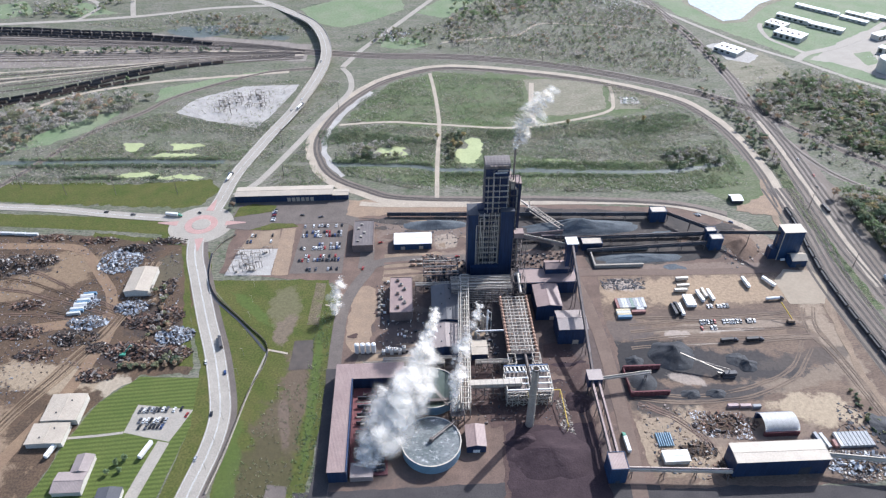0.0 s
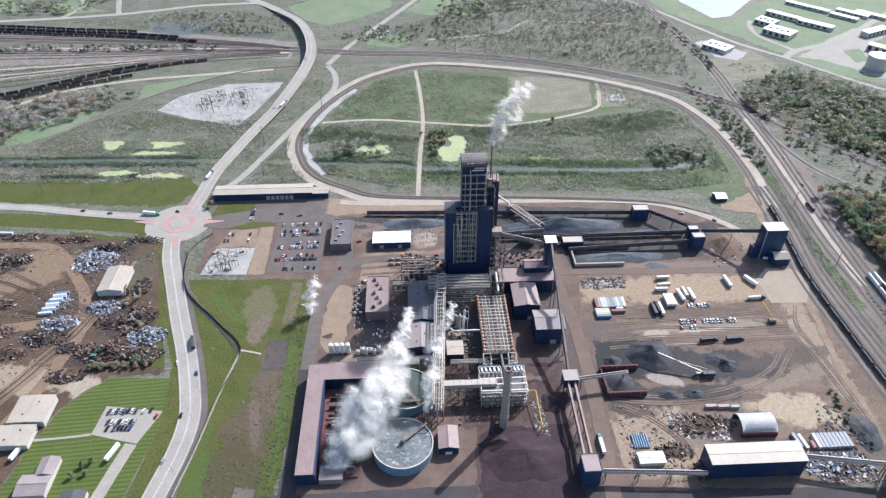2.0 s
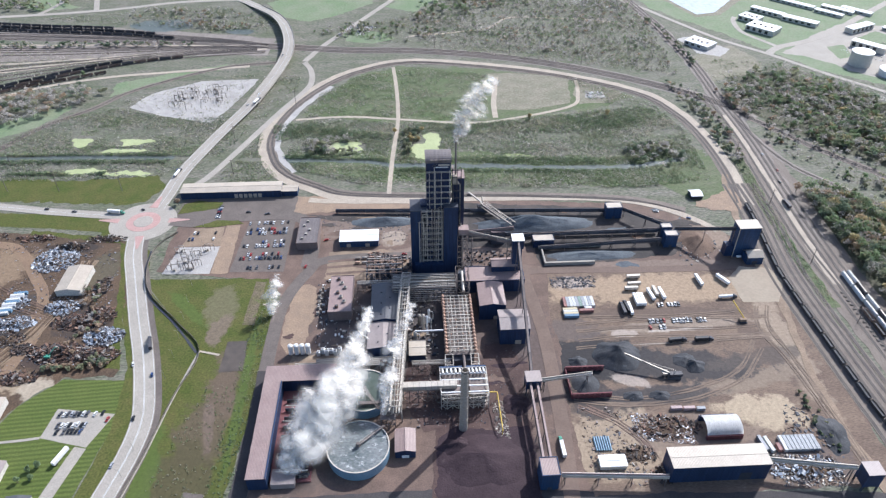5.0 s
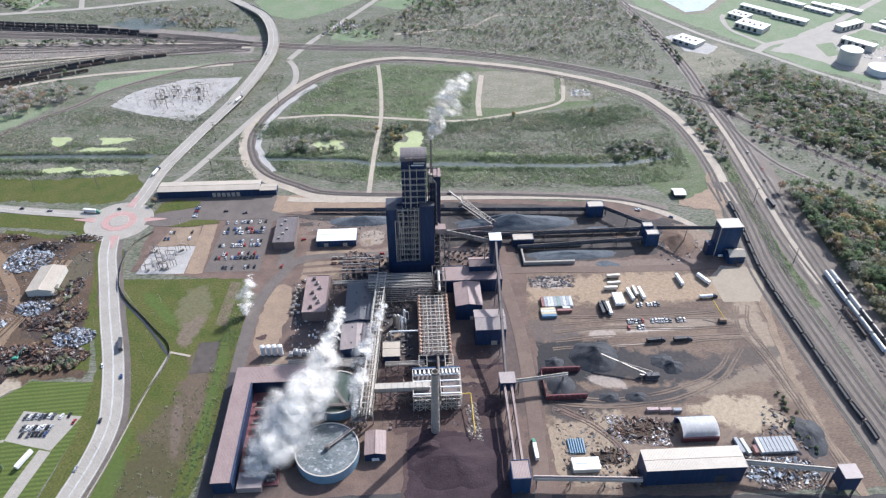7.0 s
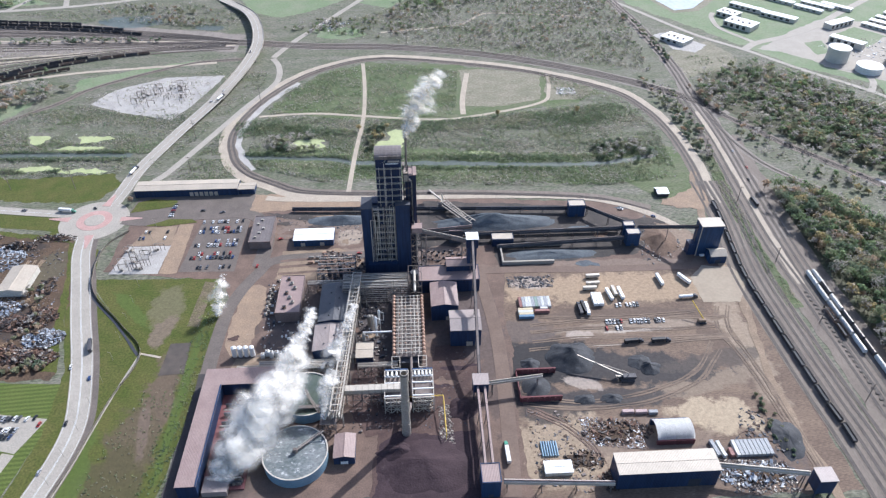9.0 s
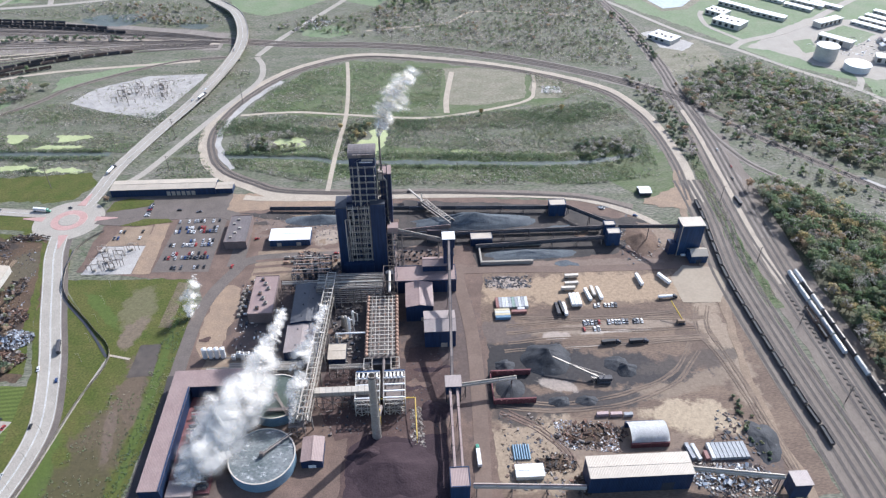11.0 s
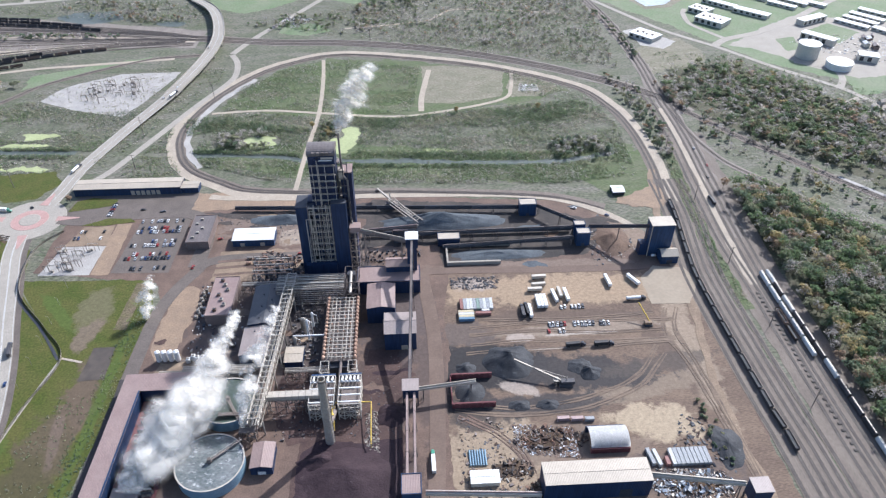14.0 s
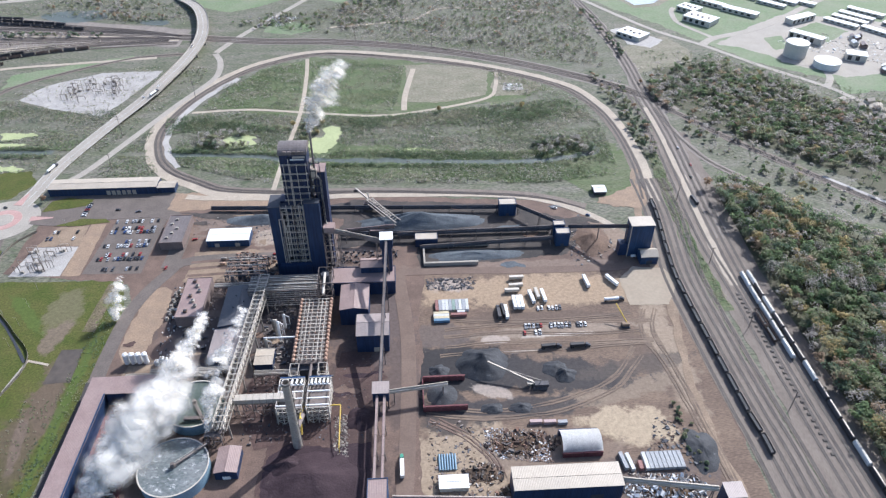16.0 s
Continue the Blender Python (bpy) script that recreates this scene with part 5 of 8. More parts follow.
# platforms on the shaft's face
for k, z in enumerate([74, 80, 86, 92, 98, 106]):
    deck = part("platform", boxed(-6.6, 14.2, -2.2, -0.02, z, z + 0.3), STEELDK, tw)
    bar("handrail", (-6.6, -2.2, z + 1.3), (14.2, -2.2, z + 1.3), 0.25, PIPE, deck)
    bar("edge_beam", (-6.6, -2.2, z + 0.3), (14.2, -2.2, z + 0.3), 0.35, PIPE, deck)
for x in (-4.0, 1.0, 6.0, 13.0):
    bar("riser_post", (x, -2.2, 70), (x, -2.2, 108), 0.4, PIPE, tw)
bar("riser_pipe", (0.2, -2.6, 12), (0.2, -2.6, 112), 0.7, PIPE, tw, round_=True)
bar("riser_pipe", (6.5, -3.2, 14), (6.5, -3.2, 70), 0.9, PIPE, tw, round_=True)
# open steel bay between wing and panel
for i, z in enumerate(range(14, 72, 6)):
    deck = part("platform", boxed(-11.8, 7.8, -3.6, 3.9, z, z + 0.25), STEELDK, tw)
    bar("handrail", (-11.8, -3.7, z + 1.3), (7.8, -3.7, z + 1.3), 0.3, PIPE, deck)
    bar("edge_beam", (-11.8, -3.7, z), (7.8, -3.7, z), 0.55, PIPE, deck)
    if i % 2:
        bar("brace", (-1.5, -3.8, z), (6.5, -3.8, z + 6), 0.3, STEELBR, tw)
    else:
        bar("brace", (6.5, -3.8, z), (-1.5, -3.8, z + 6), 0.3, STEELBR, tw)
for x in (-11.5, -6.5, -1.5, 3.2, 7.6):
    bar("column", (x, -3.7, 0), (x, -3.7, 71), 0.6, PIPE if x in (-6.5, 3.2) else STEELBR, tw)
for x, z0, z1, x2 in ((-13.5, 8, 58, -9.5), (-8.5, 20, 50, -8.5), (-10.2, 12, 66, -6)):
    bar("duct", (x, -4.8, z0), (x, -4.8, z1), 0.75, PIPE, tw, round_=True)
    bar("duct", (x, -4.8, z1), (x2, -4.8, z1), 0.75, PIPE, tw, round_=True)
    bar("duct", (x2, -4.8, z1), (x2, -4.8, z1 - 12), 0.7, PIPE, tw, round_=True)
for k, (x, z0, z1) in enumerate(((-12.4, 14, 40), (-7.4, 30, 68), (-4.2, 14, 54), (-2.4, 26, 71), (1.6, 14, 60), (4.6, 36, 71), (6.9, 14, 48))):
    bar("drop_pipe", (x, -4.3, z0), (x, -4.3, z1), 0.45, PIPE if k % 2 else PIPE, tw, round_=True)
    bar("drop_pipe", (x, -4.3, z0), (x + 2.2, -4.3, z0 - 2.5), 0.45, PIPE if k % 2 else PIPE, tw, round_=True)
# recess floors beside the shaft
for z in range(36, 112, 7):
    part("floor_slab", boxed(15.02, 16.98, 2, 9, z, z + 0.4), STEELBR, tw)
    bar("beam", (15.1, 0.8, z), (23, 0.8, z), 0.5, STEELDK, tw)
    bar("handrail", (15.1, 0.6, z + 1.2), (23, 0.6, z + 1.2), 0.22, STEELBR, tw)
for x in (15.6, 19.5, 23):
    bar("column", (x, 0.8, 0), (x, 0.8, 108), 0.55, STEELDK, tw)
# vent stack with its bend
bar("vent_stack", (18.4, 4.5, 94), (18.4, 4.5, 131), 1.6, STEELBR, tw, round_=True, label="slim steel vent pipe")
bar("offgas_pipe", (18.4, 3.0, 96), (22.5, 2.5, 90), 1.5, PIPE, tw, round_=True)
bar("offgas_pipe", (22.5, 2.5, 90), (22.5, 2.5, 52), 1.5, PIPE, tw, round_=True)
bar("offgas_pipe", (22.5, 2.5, 52), (25, -2, 44), 1.5, PIPE, tw, round_=True)
bar("offgas_pipe", (25, -2, 44), (25, -2, 8), 1.3, PIPE, tw, round_=True)
# conveyor entry frame on the east side
frame_steel(tw, 20.3, 29, -7, 2, 0, 44, 2, 1, 7, 0.5, STEELBR)
part("drive_box", boxed(21, 30, -6, 2, 44, 49), ROOFPINK, tw, "dusty drive box on the side frame")

# process rack at the tower's foot
rk = thing("pipe_rack", 57, 472, 0, "dense grey steel pipe rack below the tower", "pipe rack")
frame_steel(rk, -27, 27, -9, 10, 0, 19, 9, 3, 3, 0.6, STEELBR)
for i in range(9):
    bar("pipe", (-27, -8 + i * 2.1, 19.4 + 0.4 * (i % 2)), (27, -8 + i * 2.1, 19.4 + 0.4 * (i % 2)), 0.7 if i % 3 else 1.2, PIPE if i % 2 else GALV, rk, round_=True)
for i in range(7):
    bar("pipe", (-27, -9.2, 4 + 2.2 * i), (27, -9.2, 4 + 2.2 * i), 0.5, GALV if i % 2 else PIPE, rk, round_=True)
for i in range(12):
    bar("cross_beam", (-26 + i * 4.7, -9, 19), (-26 + i * 4.7, 10, 19), 0.4, STEELBR, rk)
rk2 = thing("gas_cooler", 90, 470, 0, "round gas cooler in a steel frame", "vessel")
part("vessel", cone(bmesh.new(), (0, 6, 0), 3.4, 3.4, 24, 20), STEELDK, rk2)
frame_steel(rk2, -5, 6, -8, 12, 0, 26, 2, 2, 4, 0.5, STEELBR)
bar("duct", (0, 6, 25), (0, -16, 22), 2.2, PIPE, rk2, round_=True)
side = thing("pipe_rack", 22, 500, 0, "grey scrubber rack beside the tower", "pipe rack")
frame_steel(side, -16, 16, -10, 14, 0, 14, 6, 3, 3, 0.5, STEELDK)
for i in range(6):
    part("vessel", cone(bmesh.new(), (-12 + i * 5, -4 + 6 * (i % 2), 0), 1.7, 1.7, 9 + (i * 3) % 5, 14), STEELDK if i % 2 else STEELBR, side)
for i in range(6):
    bar("pipe", (-16, -9 + i * 4, 14.5), (16, -9 + i * 4, 14.5), 0.8, PIPE if i % 2 else TERRA, side, round_=True)

# tall lattice gallery running south from the tower
gl = thing("pipe_gallery", 0, 0, 0, "pale lattice pipe gallery on tall trestles", "pipe gallery")
for a, b in (((38.5, 478), (29.5, 332)), ((45.5, 478), (36.5, 332))):
    for z in (15, 24):
        bar("chord", (*a, z), (*b, z), 0.7, GALV, gl)
    bar("pipe", (a[0] - 1.6, a[1], 18), (b[0] - 1.6, b[1], 18), 1.1, PIPE, gl, round_=True)
for i in range(30):
    f = i / 29
    x, y = 38.5 - 9 * f, 478 - 146 * f
    bar("rung", (x, y, 24), (x + 7, y, 24), 0.5, PIPE, gl)
    bar("web", (x, y, 15), (x, y, 24), 0.4, GALV, gl)
    bar("web", (x + 7, y, 15), (x + 7, y, 24), 0.4, GALV, gl)
    if i < 29:
        bar("web", (x, y, 15), (x - 9 / 29, y - 146 / 29, 24), 0.3, GALV, gl)
        bar("web", (x + 7, y, 15), (x + 7 - 9 / 29, y - 146 / 29, 24), 0.3, GALV, gl)
    if i % 4 == 0:
        for dx in (0, 7):
            bar("trestle_leg", (x + dx, y, 0), (x + dx, y, 15), 0.8, GALV, gl)
        bar("trestle_brace", (x, y, 1), (x + 7, y, 14), 0.4, GALV, gl)
for dx, m_ in ((1.4, PIPE), (3.4, GALV), (5.4, PIPE)):
    bar("gallery_pipe", (38.5 + dx, 478, 16.5), (29.5 + dx, 332, 16.5), 1.2, m_, gl, round_=True)
bar("stack_pipe", (28, 336, 14), (28, 336, 22), 2.0, PIPE, gl, round_=True)
bar("stack_pipe", (28, 336, 21), (25, 333, 14), 1.8, PIPE, gl, round_=True)
hp = thing("mixing_platform", 27, 336, 0, "brown steel mixing platform between the tanks", "platform")
frame_steel(hp, -5, 5, -5, 5, 0, 11, 2, 2, 2, 0.5, STEELBR)
part("deck", boxed(-5.4, 5.4, -5.4, 5.4, 11, 11.4), STEELBR, hp)
part("hopper", cone(bmesh.new(), (0, 0, 11.4), 2.2, 3.0, 2.5, 8), STEELBR, hp)
part("launder", boxed(-22, -5.5, 10, 12.6, 9.8, 11), STEELBR, hp)

# gas heater: long furnace block with header pipes down both sides
gh = thing("gas_heater", 84, 422, 0, "long gas heater with grid top and orange-brown header pipes", "furnace")
part("casing", boxed(-9.5, 9.5, -32, 34, 2, 12), STEELDK, gh)
part("deck", boxed(-10.2, 10.2, -32, 34, 12, 12.4), STEELBR, gh)
for i in range(17):
    y = -30 + i * 4
    bar("cross_beam", (-10, y, 15), (10, y, 15), 0.6, PIPE, gh)
    for x in (-10, 10):
        bar("post", (x, y, 0), (x, y, 15), 0.5, STEELBR, gh)
    for s in (-1, 1):
        bm = bmesh.new()
        bmesh.ops.create_uvsphere(bm, u_segments=10, v_segments=7, radius=1.0, matrix=Matrix.Translation((s * 11.5, y + 1, 13.4)) @ Matrix.Diagonal((1.5, 2.0, 1.7, 1)))
        part("header_pipe", bm, TERRA, gh)
for x in (-8, -5, -2, 2, 5, 8):
    bar("runner", (x, -32, 15.3), (x, 34, 15.3), 0.5, PIPE if x % 2 else GALV, gh)
for k in range(32):
    bar("burner_pipe", (-7 + (k % 4) * 4.7, -29 + (k // 4) * 8.2, 12.4), (-7 + (k % 4) * 4.7, -29 + (k // 4) * 8.2, 16.4), 0.9, TERRA if k % 3 else PIPE, gh, round_=True)
frame_steel(gh, -13, -7, -44, -33, 0, 14, 1, 2, 3, 0.5, PIPE)
frame_steel(gh, 7, 13, -44, -33, 0, 14, 1, 2, 3, 0.5, PIPE)
part("end_wall", boxed(-7, 7, -36, -32.05, 0, 10), STEELDK, gh)
bar("center_duct", (1.5, -33, 12), (1.5, -70, 14), 2.2, STEELBR, gh, round_=True)
bar("supply_pipe", (-36, -5, 13), (-12, -5, 13), 1.4, WHITEP, gh, round_=True)

# flue modules and the grey chimney
for x0, x1 in ((66, 83), (86, 101)):
    fm = thing("flue_module", (x0 + x1) / 2, 360, 0, "pale steel flue heat exchanger module", "heat exchanger", "flue modules")
    w = (x1 - x0) / 2
    frame_steel(fm, -w, w, -13, 13, 0, 16, 4, 4, 4, 0.6, PIPE)
    part("duct_box", boxed(-w + 1.5, w - 1.5, -11, 11, 3, 13), STEELBR, fm)
    for i in range(5):
        bar("exchanger_pipe", (-w + 2 + i * (2 * w - 4) / 4, 13, 15), (-w + 2 + i * (2 * w - 4) / 4, 6, 18), 1.6, WHITEP, fm, round_=True)
    part("blue_header", boxed(-w, w, 13.2, 15, 14, 16), BLUE2, fm)
    for i in range(4):
        bar("walk_beam", (-w, -11 + i * 6, 16.3), (w, -11 + i * 6, 16.3), 0.8, WHITEP, fm)
ch = thing("chimney", 81, 329, 0, "tall grey steel chimney with ladder", "chimney")
bm = bmesh.new()
bmesh.ops.create_cone(bm, cap_ends=False, segments=24, radius1=3.2, radius2=2.4, depth=62, matrix=Matrix.Translation((0, 0, 31)))
bmesh.ops.solidify(bm, geom=bm.faces[:], thickness=0.35)
part("shell", bm, GALV, ch)
part("rim", cone(bmesh.new(), (0, 0, 60.4), 2.75, 2.75, 0.8, 24, False), STEELBR, ch)
for z in (12, 24, 36, 48):
    part("stiffener", cone(bmesh.new(), (0, 0, z), 3.4 - 0.013 * z, 3.4 - 0.013 * z, 0.4, 24), GALV, ch)
bar("ladder", (3.3, 0, 1), (2.5, 0, 61), 0.4, STEELBR, ch)
bar("breeching", (0, 0, 14), (3, 16, 12), 3.4, STEELBR, ch, round_=True)
du = thing("flue_duct", 56, 357, 0, "pale insulated flue duct on a truss", "duct")
part("casing", boxed(-20, 22, -2.6, 2.6, 14, 17.5), PIPE, du)
for i in range(10):
    part("flange", boxed(-19.5 + i * 4.5, -19.1 + i * 4.5, -2.9, 2.9, 13.7, 17.8), GALV, du)
frame_steel(du, -20, 20, -2.6, 2.6, 0, 13.6, 6, 1, 2, 0.5, STEELBR)
yg = thing("yellow_pipe_bridge", 95, 345, 0, "yellow painted gas pipe on posts", "pipe")
bar("pipe", (-13, 9, 9), (13, 9, 9), 0.9, YELLOW, yg, round_=True)
bar("pipe", (13, 9, 9), (13.5, -24, 6), 0.8, YELLOW, yg, round_=True)
bar("pipe", (-13, 9, 9), (-12, -6, 14), 2.0, YELLOW, yg, round_=True)
bar("pipe", (-12, -6, 14), (-12, -10, 4), 2.0, YELLOW, yg, round_=True)
for x, y in ((-4, 9), (5, 9), (13, 9), (13.2, -8), (13.5, -23)):
    bar("support_post", (x, y, 0), (x, y, 8.4), 0.4, YELLOW, yg)

# storage silos and cooling row by the treatment hall
for i in range(4):
    v = thing("storage_silo", -52 + i * 4.6, 409, 0, "white vertical storage silo", "silo", "white silos")
    part("shell", cone(bmesh.new(), (0, 0, 1), 2.0, 2.0, 9, 18), WHITEP, v)
    part("dome", cone(bmesh.new(), (0, 0, 10.01), 2.0, 0.3, 1.0, 18), WHITEP, v)
    for a in range(4):
        bar("leg", (1.6 * math.cos(a * 1.571), 1.6 * math.sin(a * 1.571), 0), (1.6 * math.cos(a * 1.571), 1.6 * math.sin(a * 1.571), 1.2), 0.3, GALV, v)
for i in range(6):
    v = thing("cooling_unit", -30 + 3.4 * i, 407 + 2 * (i % 2), 0, "white packaged cooling unit", "cooling unit", "cooling units")
    part("casing", boxed(-1.4, 1.4, -1.6, 1.6, 0, 4 + i % 3, 0.1), WHITEP, v)
    part("fan_ring", cone(bmesh.new(), (0, 0, 4 + i % 3), 1.0, 0.9, 0.7, 14), GALV, v)
rk3 = thing("pipe_rack", -10, 388, 0, "low pale pipe rack behind the hall", "pipe rack")
frame_steel(rk3, -36, 30, -2, 3, 0, 8, 8, 1, 1, 0.4, GALV)
for i in range(4):
    bar("pipe", (-36, -1.5 + i * 1.3, 8.4), (30, -1.5 + i * 1.3, 8.4), 0.7, PIPE, rk3, round_=True)
for i in range(7):
    u = thing("rooftop_unit", -15 + 3 * ((i * 2) % 3 - 1), 452 + i * 6, 10.35, "rooftop cooling unit on the control building", "cooling unit", "rooftop units")
    part("casing", boxed(-1.4, 1.4, -1.4, 1.4, 0, 1.8, 0.1), RUSTY if i % 3 == 0 else GALV, u)
    part("fan_ring", cone(bmesh.new(), (0, 0, 1.8), 1.0, 0.9, 0.4, 14), STEELDK, u)
for i in range(10):
    u = thing("transformer", -35 + 2 * (i % 2), 455 + i * 3.6, 0, "grey transformer beside the control building", "transformer", "transformers")
    part("tank", boxed(-1.2, 1.2, -1.0, 1.0, 0, 2.6, 0.08), GALV, u)
    for k in (-0.7, 0, 0.7):
        bar("bushing", (k, 0, 2.6), (k, 0, 4.0), 0.25, STEELBR, u, round_=True)

# cross racks between the halls
for (x, y, w_, d_, h_, lab) in ((20, 484, 44, 5, 9, "grey pipe rack between the halls"), (0, 394, 60, 4, 7, "pale pipe rack north of the tank"), (60, 386, 30, 5, 9, "steel pipe rack by the furnace")):
    r_ = thing("pipe_rack", x, y, 0, lab, "pipe rack")
    frame_steel(r_, -w_ / 2, w_ / 2, -d_ / 2, d_ / 2, 0, h_, 6, 1, 2, 0.4, STEELBR)
    for i in range(4):
        bar("pipe", (-w_ / 2, -d_ / 2 + 0.6 + i * (d_ - 1.2) / 3, h_ + 0.4), (w_ / 2, -d_ / 2 + 0.6 + i * (d_ - 1.2) / 3, h_ + 0.4), 0.7, PIPE if i % 2 else GALV, r_, round_=True)
for i in range(8):
    v = thing("storage_tank", -4 + (i % 4) * 6.5, 522 + 7 * (i // 4), 0.2, "small grey horizontal storage tank on saddles", "tank", "horizontal tanks")
    bar("shell", (-2.4, 0, 1.6), (2.4, 0, 1.6), 2.0, GALV if i % 3 else TERRA, v, round_=True)
    for k in (-1.5, 1.5):
        part("saddle", boxed(k - 0.2, k + 0.2, -0.8, 0.8, 0, 1.0), STEELBR, v)

# slender process vessels around the rack
for i, (x, y, r, h, m_) in enumerate([(55, 432, 1.2, 16, PIPE), (58, 426, 0.9, 20, WHITEP), (52, 438, 1.6, 10, GALV), (60, 440, 1.0, 14, WHITEP), (48, 420, 1.4, 8, PIPE)]):
    v = thing("process_column", x, y, 0, "slim pale insulated process column", "vessel", "process columns")
    part("shell", cone(bmesh.new(), (0, 0, 0.6), r, r, h, 14), m_, v)
    part("head", cone(bmesh.new(), (0, 0, h + 0.6), r, r * 0.3, r * 0.8, 14), m_, v)
    part("skirt", cone(bmesh.new(), (0, 0, 0), r * 1.1, r * 1.0, 0.6, 14), GALV, v)
    bar("outlet_pipe", (0, 0, h), (3.5, 1, h - 3), 0.5, WHITEP, v, round_=True)
    bar("outlet_pipe", (3.5, 1, h - 3), (3.5, 1, 1), 0.5, WHITEP, v, round_=True)

# ---- conveyors ----
def conveyor(pts, width, label, material=STEELBR, cover=ROOFPALE, legs=24.0, height=2.6, name="conveyor"):
    """A covered belt conveyor: gallery spans, hood, and trestles down to the ground."""
    c = thing(name, 0, 0, 0, label, "conveyor")
    for p, q in zip(pts, pts[1:]):
        p, q = Vector(p), Vector(q)
        d = (q - p)
        n = max(1, round(d.length / 15))
        for i in range(n):
            a, b = p + d * (i / n), p + d * ((i + 0.985) / n)
            bar("gallery_span", a, b, width if abs(d.x) < abs(d.y) else height, material, c, height if abs(d.x) < abs(d.y) else width)
            up = Vector((0, 0, height / 2 + 0.2))
            bar("hood", a + up, b + up, width * 0.7 if abs(d.x) < abs(d.y) else 0.5, cover, c, 0.5 if abs(d.x) < abs(d.y) else width * 0.7)
        m = max(1, round(d.length / legs))
        s = Vector((-d.y, d.x, 0)).normalized() * width * 0.6
        for i in range(m + 1):
            a = p + d * ((i + 0.1) / (m + 0.2))
            if a.z > 3:
                for k in (-1, 1):
                    bar("trestle_leg", (a.x + s.x * k * 1.3, a.y + s.y * k * 1.3, 0), (a.x + s.x * k * 0.6, a.y + s.y * k * 0.6, a.z - height / 2), 0.5, STEELBR, c)
                bar("trestle_brace", (a.x + s.x, a.y + s.y, a.z * 0.4), (a.x - s.x, a.y - s.y, a.z * 0.7), 0.3, STEELBR, c)
    return c


conveyor([(140, 488, 45), (135, 366, 15)], 2.2, "long inclined covered conveyor to the tower", STEELDK, STEELBR, legs=30)
conveyor([(133, 356, 13), (132, 292, 12)], 1.9, "covered conveyor with dusty hood", STEELBR, ROOFPINK)
conveyor([(138, 356, 13), (137, 292, 12)], 1.9, "covered conveyor with dusty hood", STEELBR, ROOFPINK)
mh = thing("transfer_house", 135.5, 361, 0, "blue transfer house with pale roof on legs", "transfer house")
part("wall", boxed(-5.5, 5.5, -5, 5, 8, 16.5), BLUE, mh)
part("roof", boxed(-5.9, 5.9, -5.4, 5.4, 16.5, 17), ROOFGREY, mh)
for x in (-5, 5):
    for y in (-4.5, 4.5):
        bar("leg", (x, y, 0), (x, y, 8), 0.8, STEELDK, mh)
hh = thing("transfer_house", 140, 493, 0, "tall blue head house with pale roof above the conveyor", "transfer house")
part("wall", boxed(-5, 5, -5, 5, 38, 47), BLUE, hh)
part("roof", boxed(-5.4, 5.4, -5.4, 5.4, 47, 47.6), ROOFWHITE, hh)
part("tower_wall", boxed(-4, 4, -3.5, 4, 0, 37.98), BLUE, hh)
conveyor([(135, 495, 41), (98, 505, 45)], 3.2, "short inclined conveyor into the tower", legs=60)
conveyor([(141, 361, 12), (182, 366, 12)], 2.0, "stacker boom over the storage bay", PIPE, ROOFPALE, legs=60)
conveyor([(143, 281, 9), (214, 276, 9)], 2.4, "covered conveyor to the warehouse", PIPE, ROOFPINK)
conveyor([(283, 284, 12), (339, 273, 14)], 2.2, "thin covered conveyor to the transfer tower", PIPE, ROOFPALE)
conveyor([(304, 548, 10), (352, 521, 28)], 2.2, "inclined conveyor to the loading tower", STEELDK, STEELBR)
conveyor([(148, 549, 7), (292, 549, 9)], 2.6, "long dark belt conveyor across the ore yard", STEELDK, STEELBR)
conveyor([(96, 556, 3.5), (290, 555, 3.5)], 3.0, "low dark belt conveyor beside the ore ridge", STEELDK, STEELDK)
conveyor([(168, 533, 3.5), (288, 536, 7)], 2.6, "belt conveyor beside the ore ridge", STEELDK, STEELBR)
conveyor([(-30, 606, 3), (246, 590, 5)], 2.6, "long low belt conveyor on the ore yard's edge", STEELDK, STEELDK)
conveyor([(262, 586, 9), (300, 548, 12)], 2.2, "inclined belt conveyor between drive houses", STEELDK, STEELBR)
conveyor([(100, 549, 12), (146, 549, 16)], 2.6, "covered conveyor on low trestles", STEELBR, ROOFPINK)
shed("drive_house", 124, 137, 545, 552, 14, 0, STEELDK, ROOFPINK, "small conveyor drive house with dusty roof")
for y0, y1, x0, x1 in ((510, 512, 172, 218), (536, 537.5, 172, 230)):
    part("retaining_wall", boxed(x0, x1, y0, y1, 0, 3.5), CONCRETE, thing("retaining_wall_run", 0, 0, 0, "grey concrete retaining wall of the ore bay", "wall", kind="structure"))
part("retaining_wall", boxed(170.5, 172, 510, 537, 0, 3.5), CONCRETE, thing("retaining_wall_run", 0, 0, 0, "grey concrete end wall of the ore bay", "wall", kind="structure"))

# stacker-reclaimer on the ore ridge
rc = thing("reclaimer", 122, 604, 0, "pale lattice ore reclaimer with long boom", "reclaimer")
part("portal", boxed(-6, 6, -3, 3, 3, 6), STEELBR, rc)
for x in (-5, 5):
    for y in (-3, 3):
        bar("leg", (x, y, 0), (x * 0.7, y * 0.8, 3), 0.9, STEELBR, rc)
part("cab", boxed(-3, 1, -1.5, 1.5, 6, 9), ROOFPALE, rc)
for k in (-2, 2):
    for z in (6.5, 10):
        bar("boom_chord", (k, -2 + k, z), (27 + k, -35 + k, z - 3), 0.7, GALV, rc)
bar("boom_belt", (0, -2, 6.8), (27, -35, 3.8), 2.2, STEELDK, rc, 0.6)
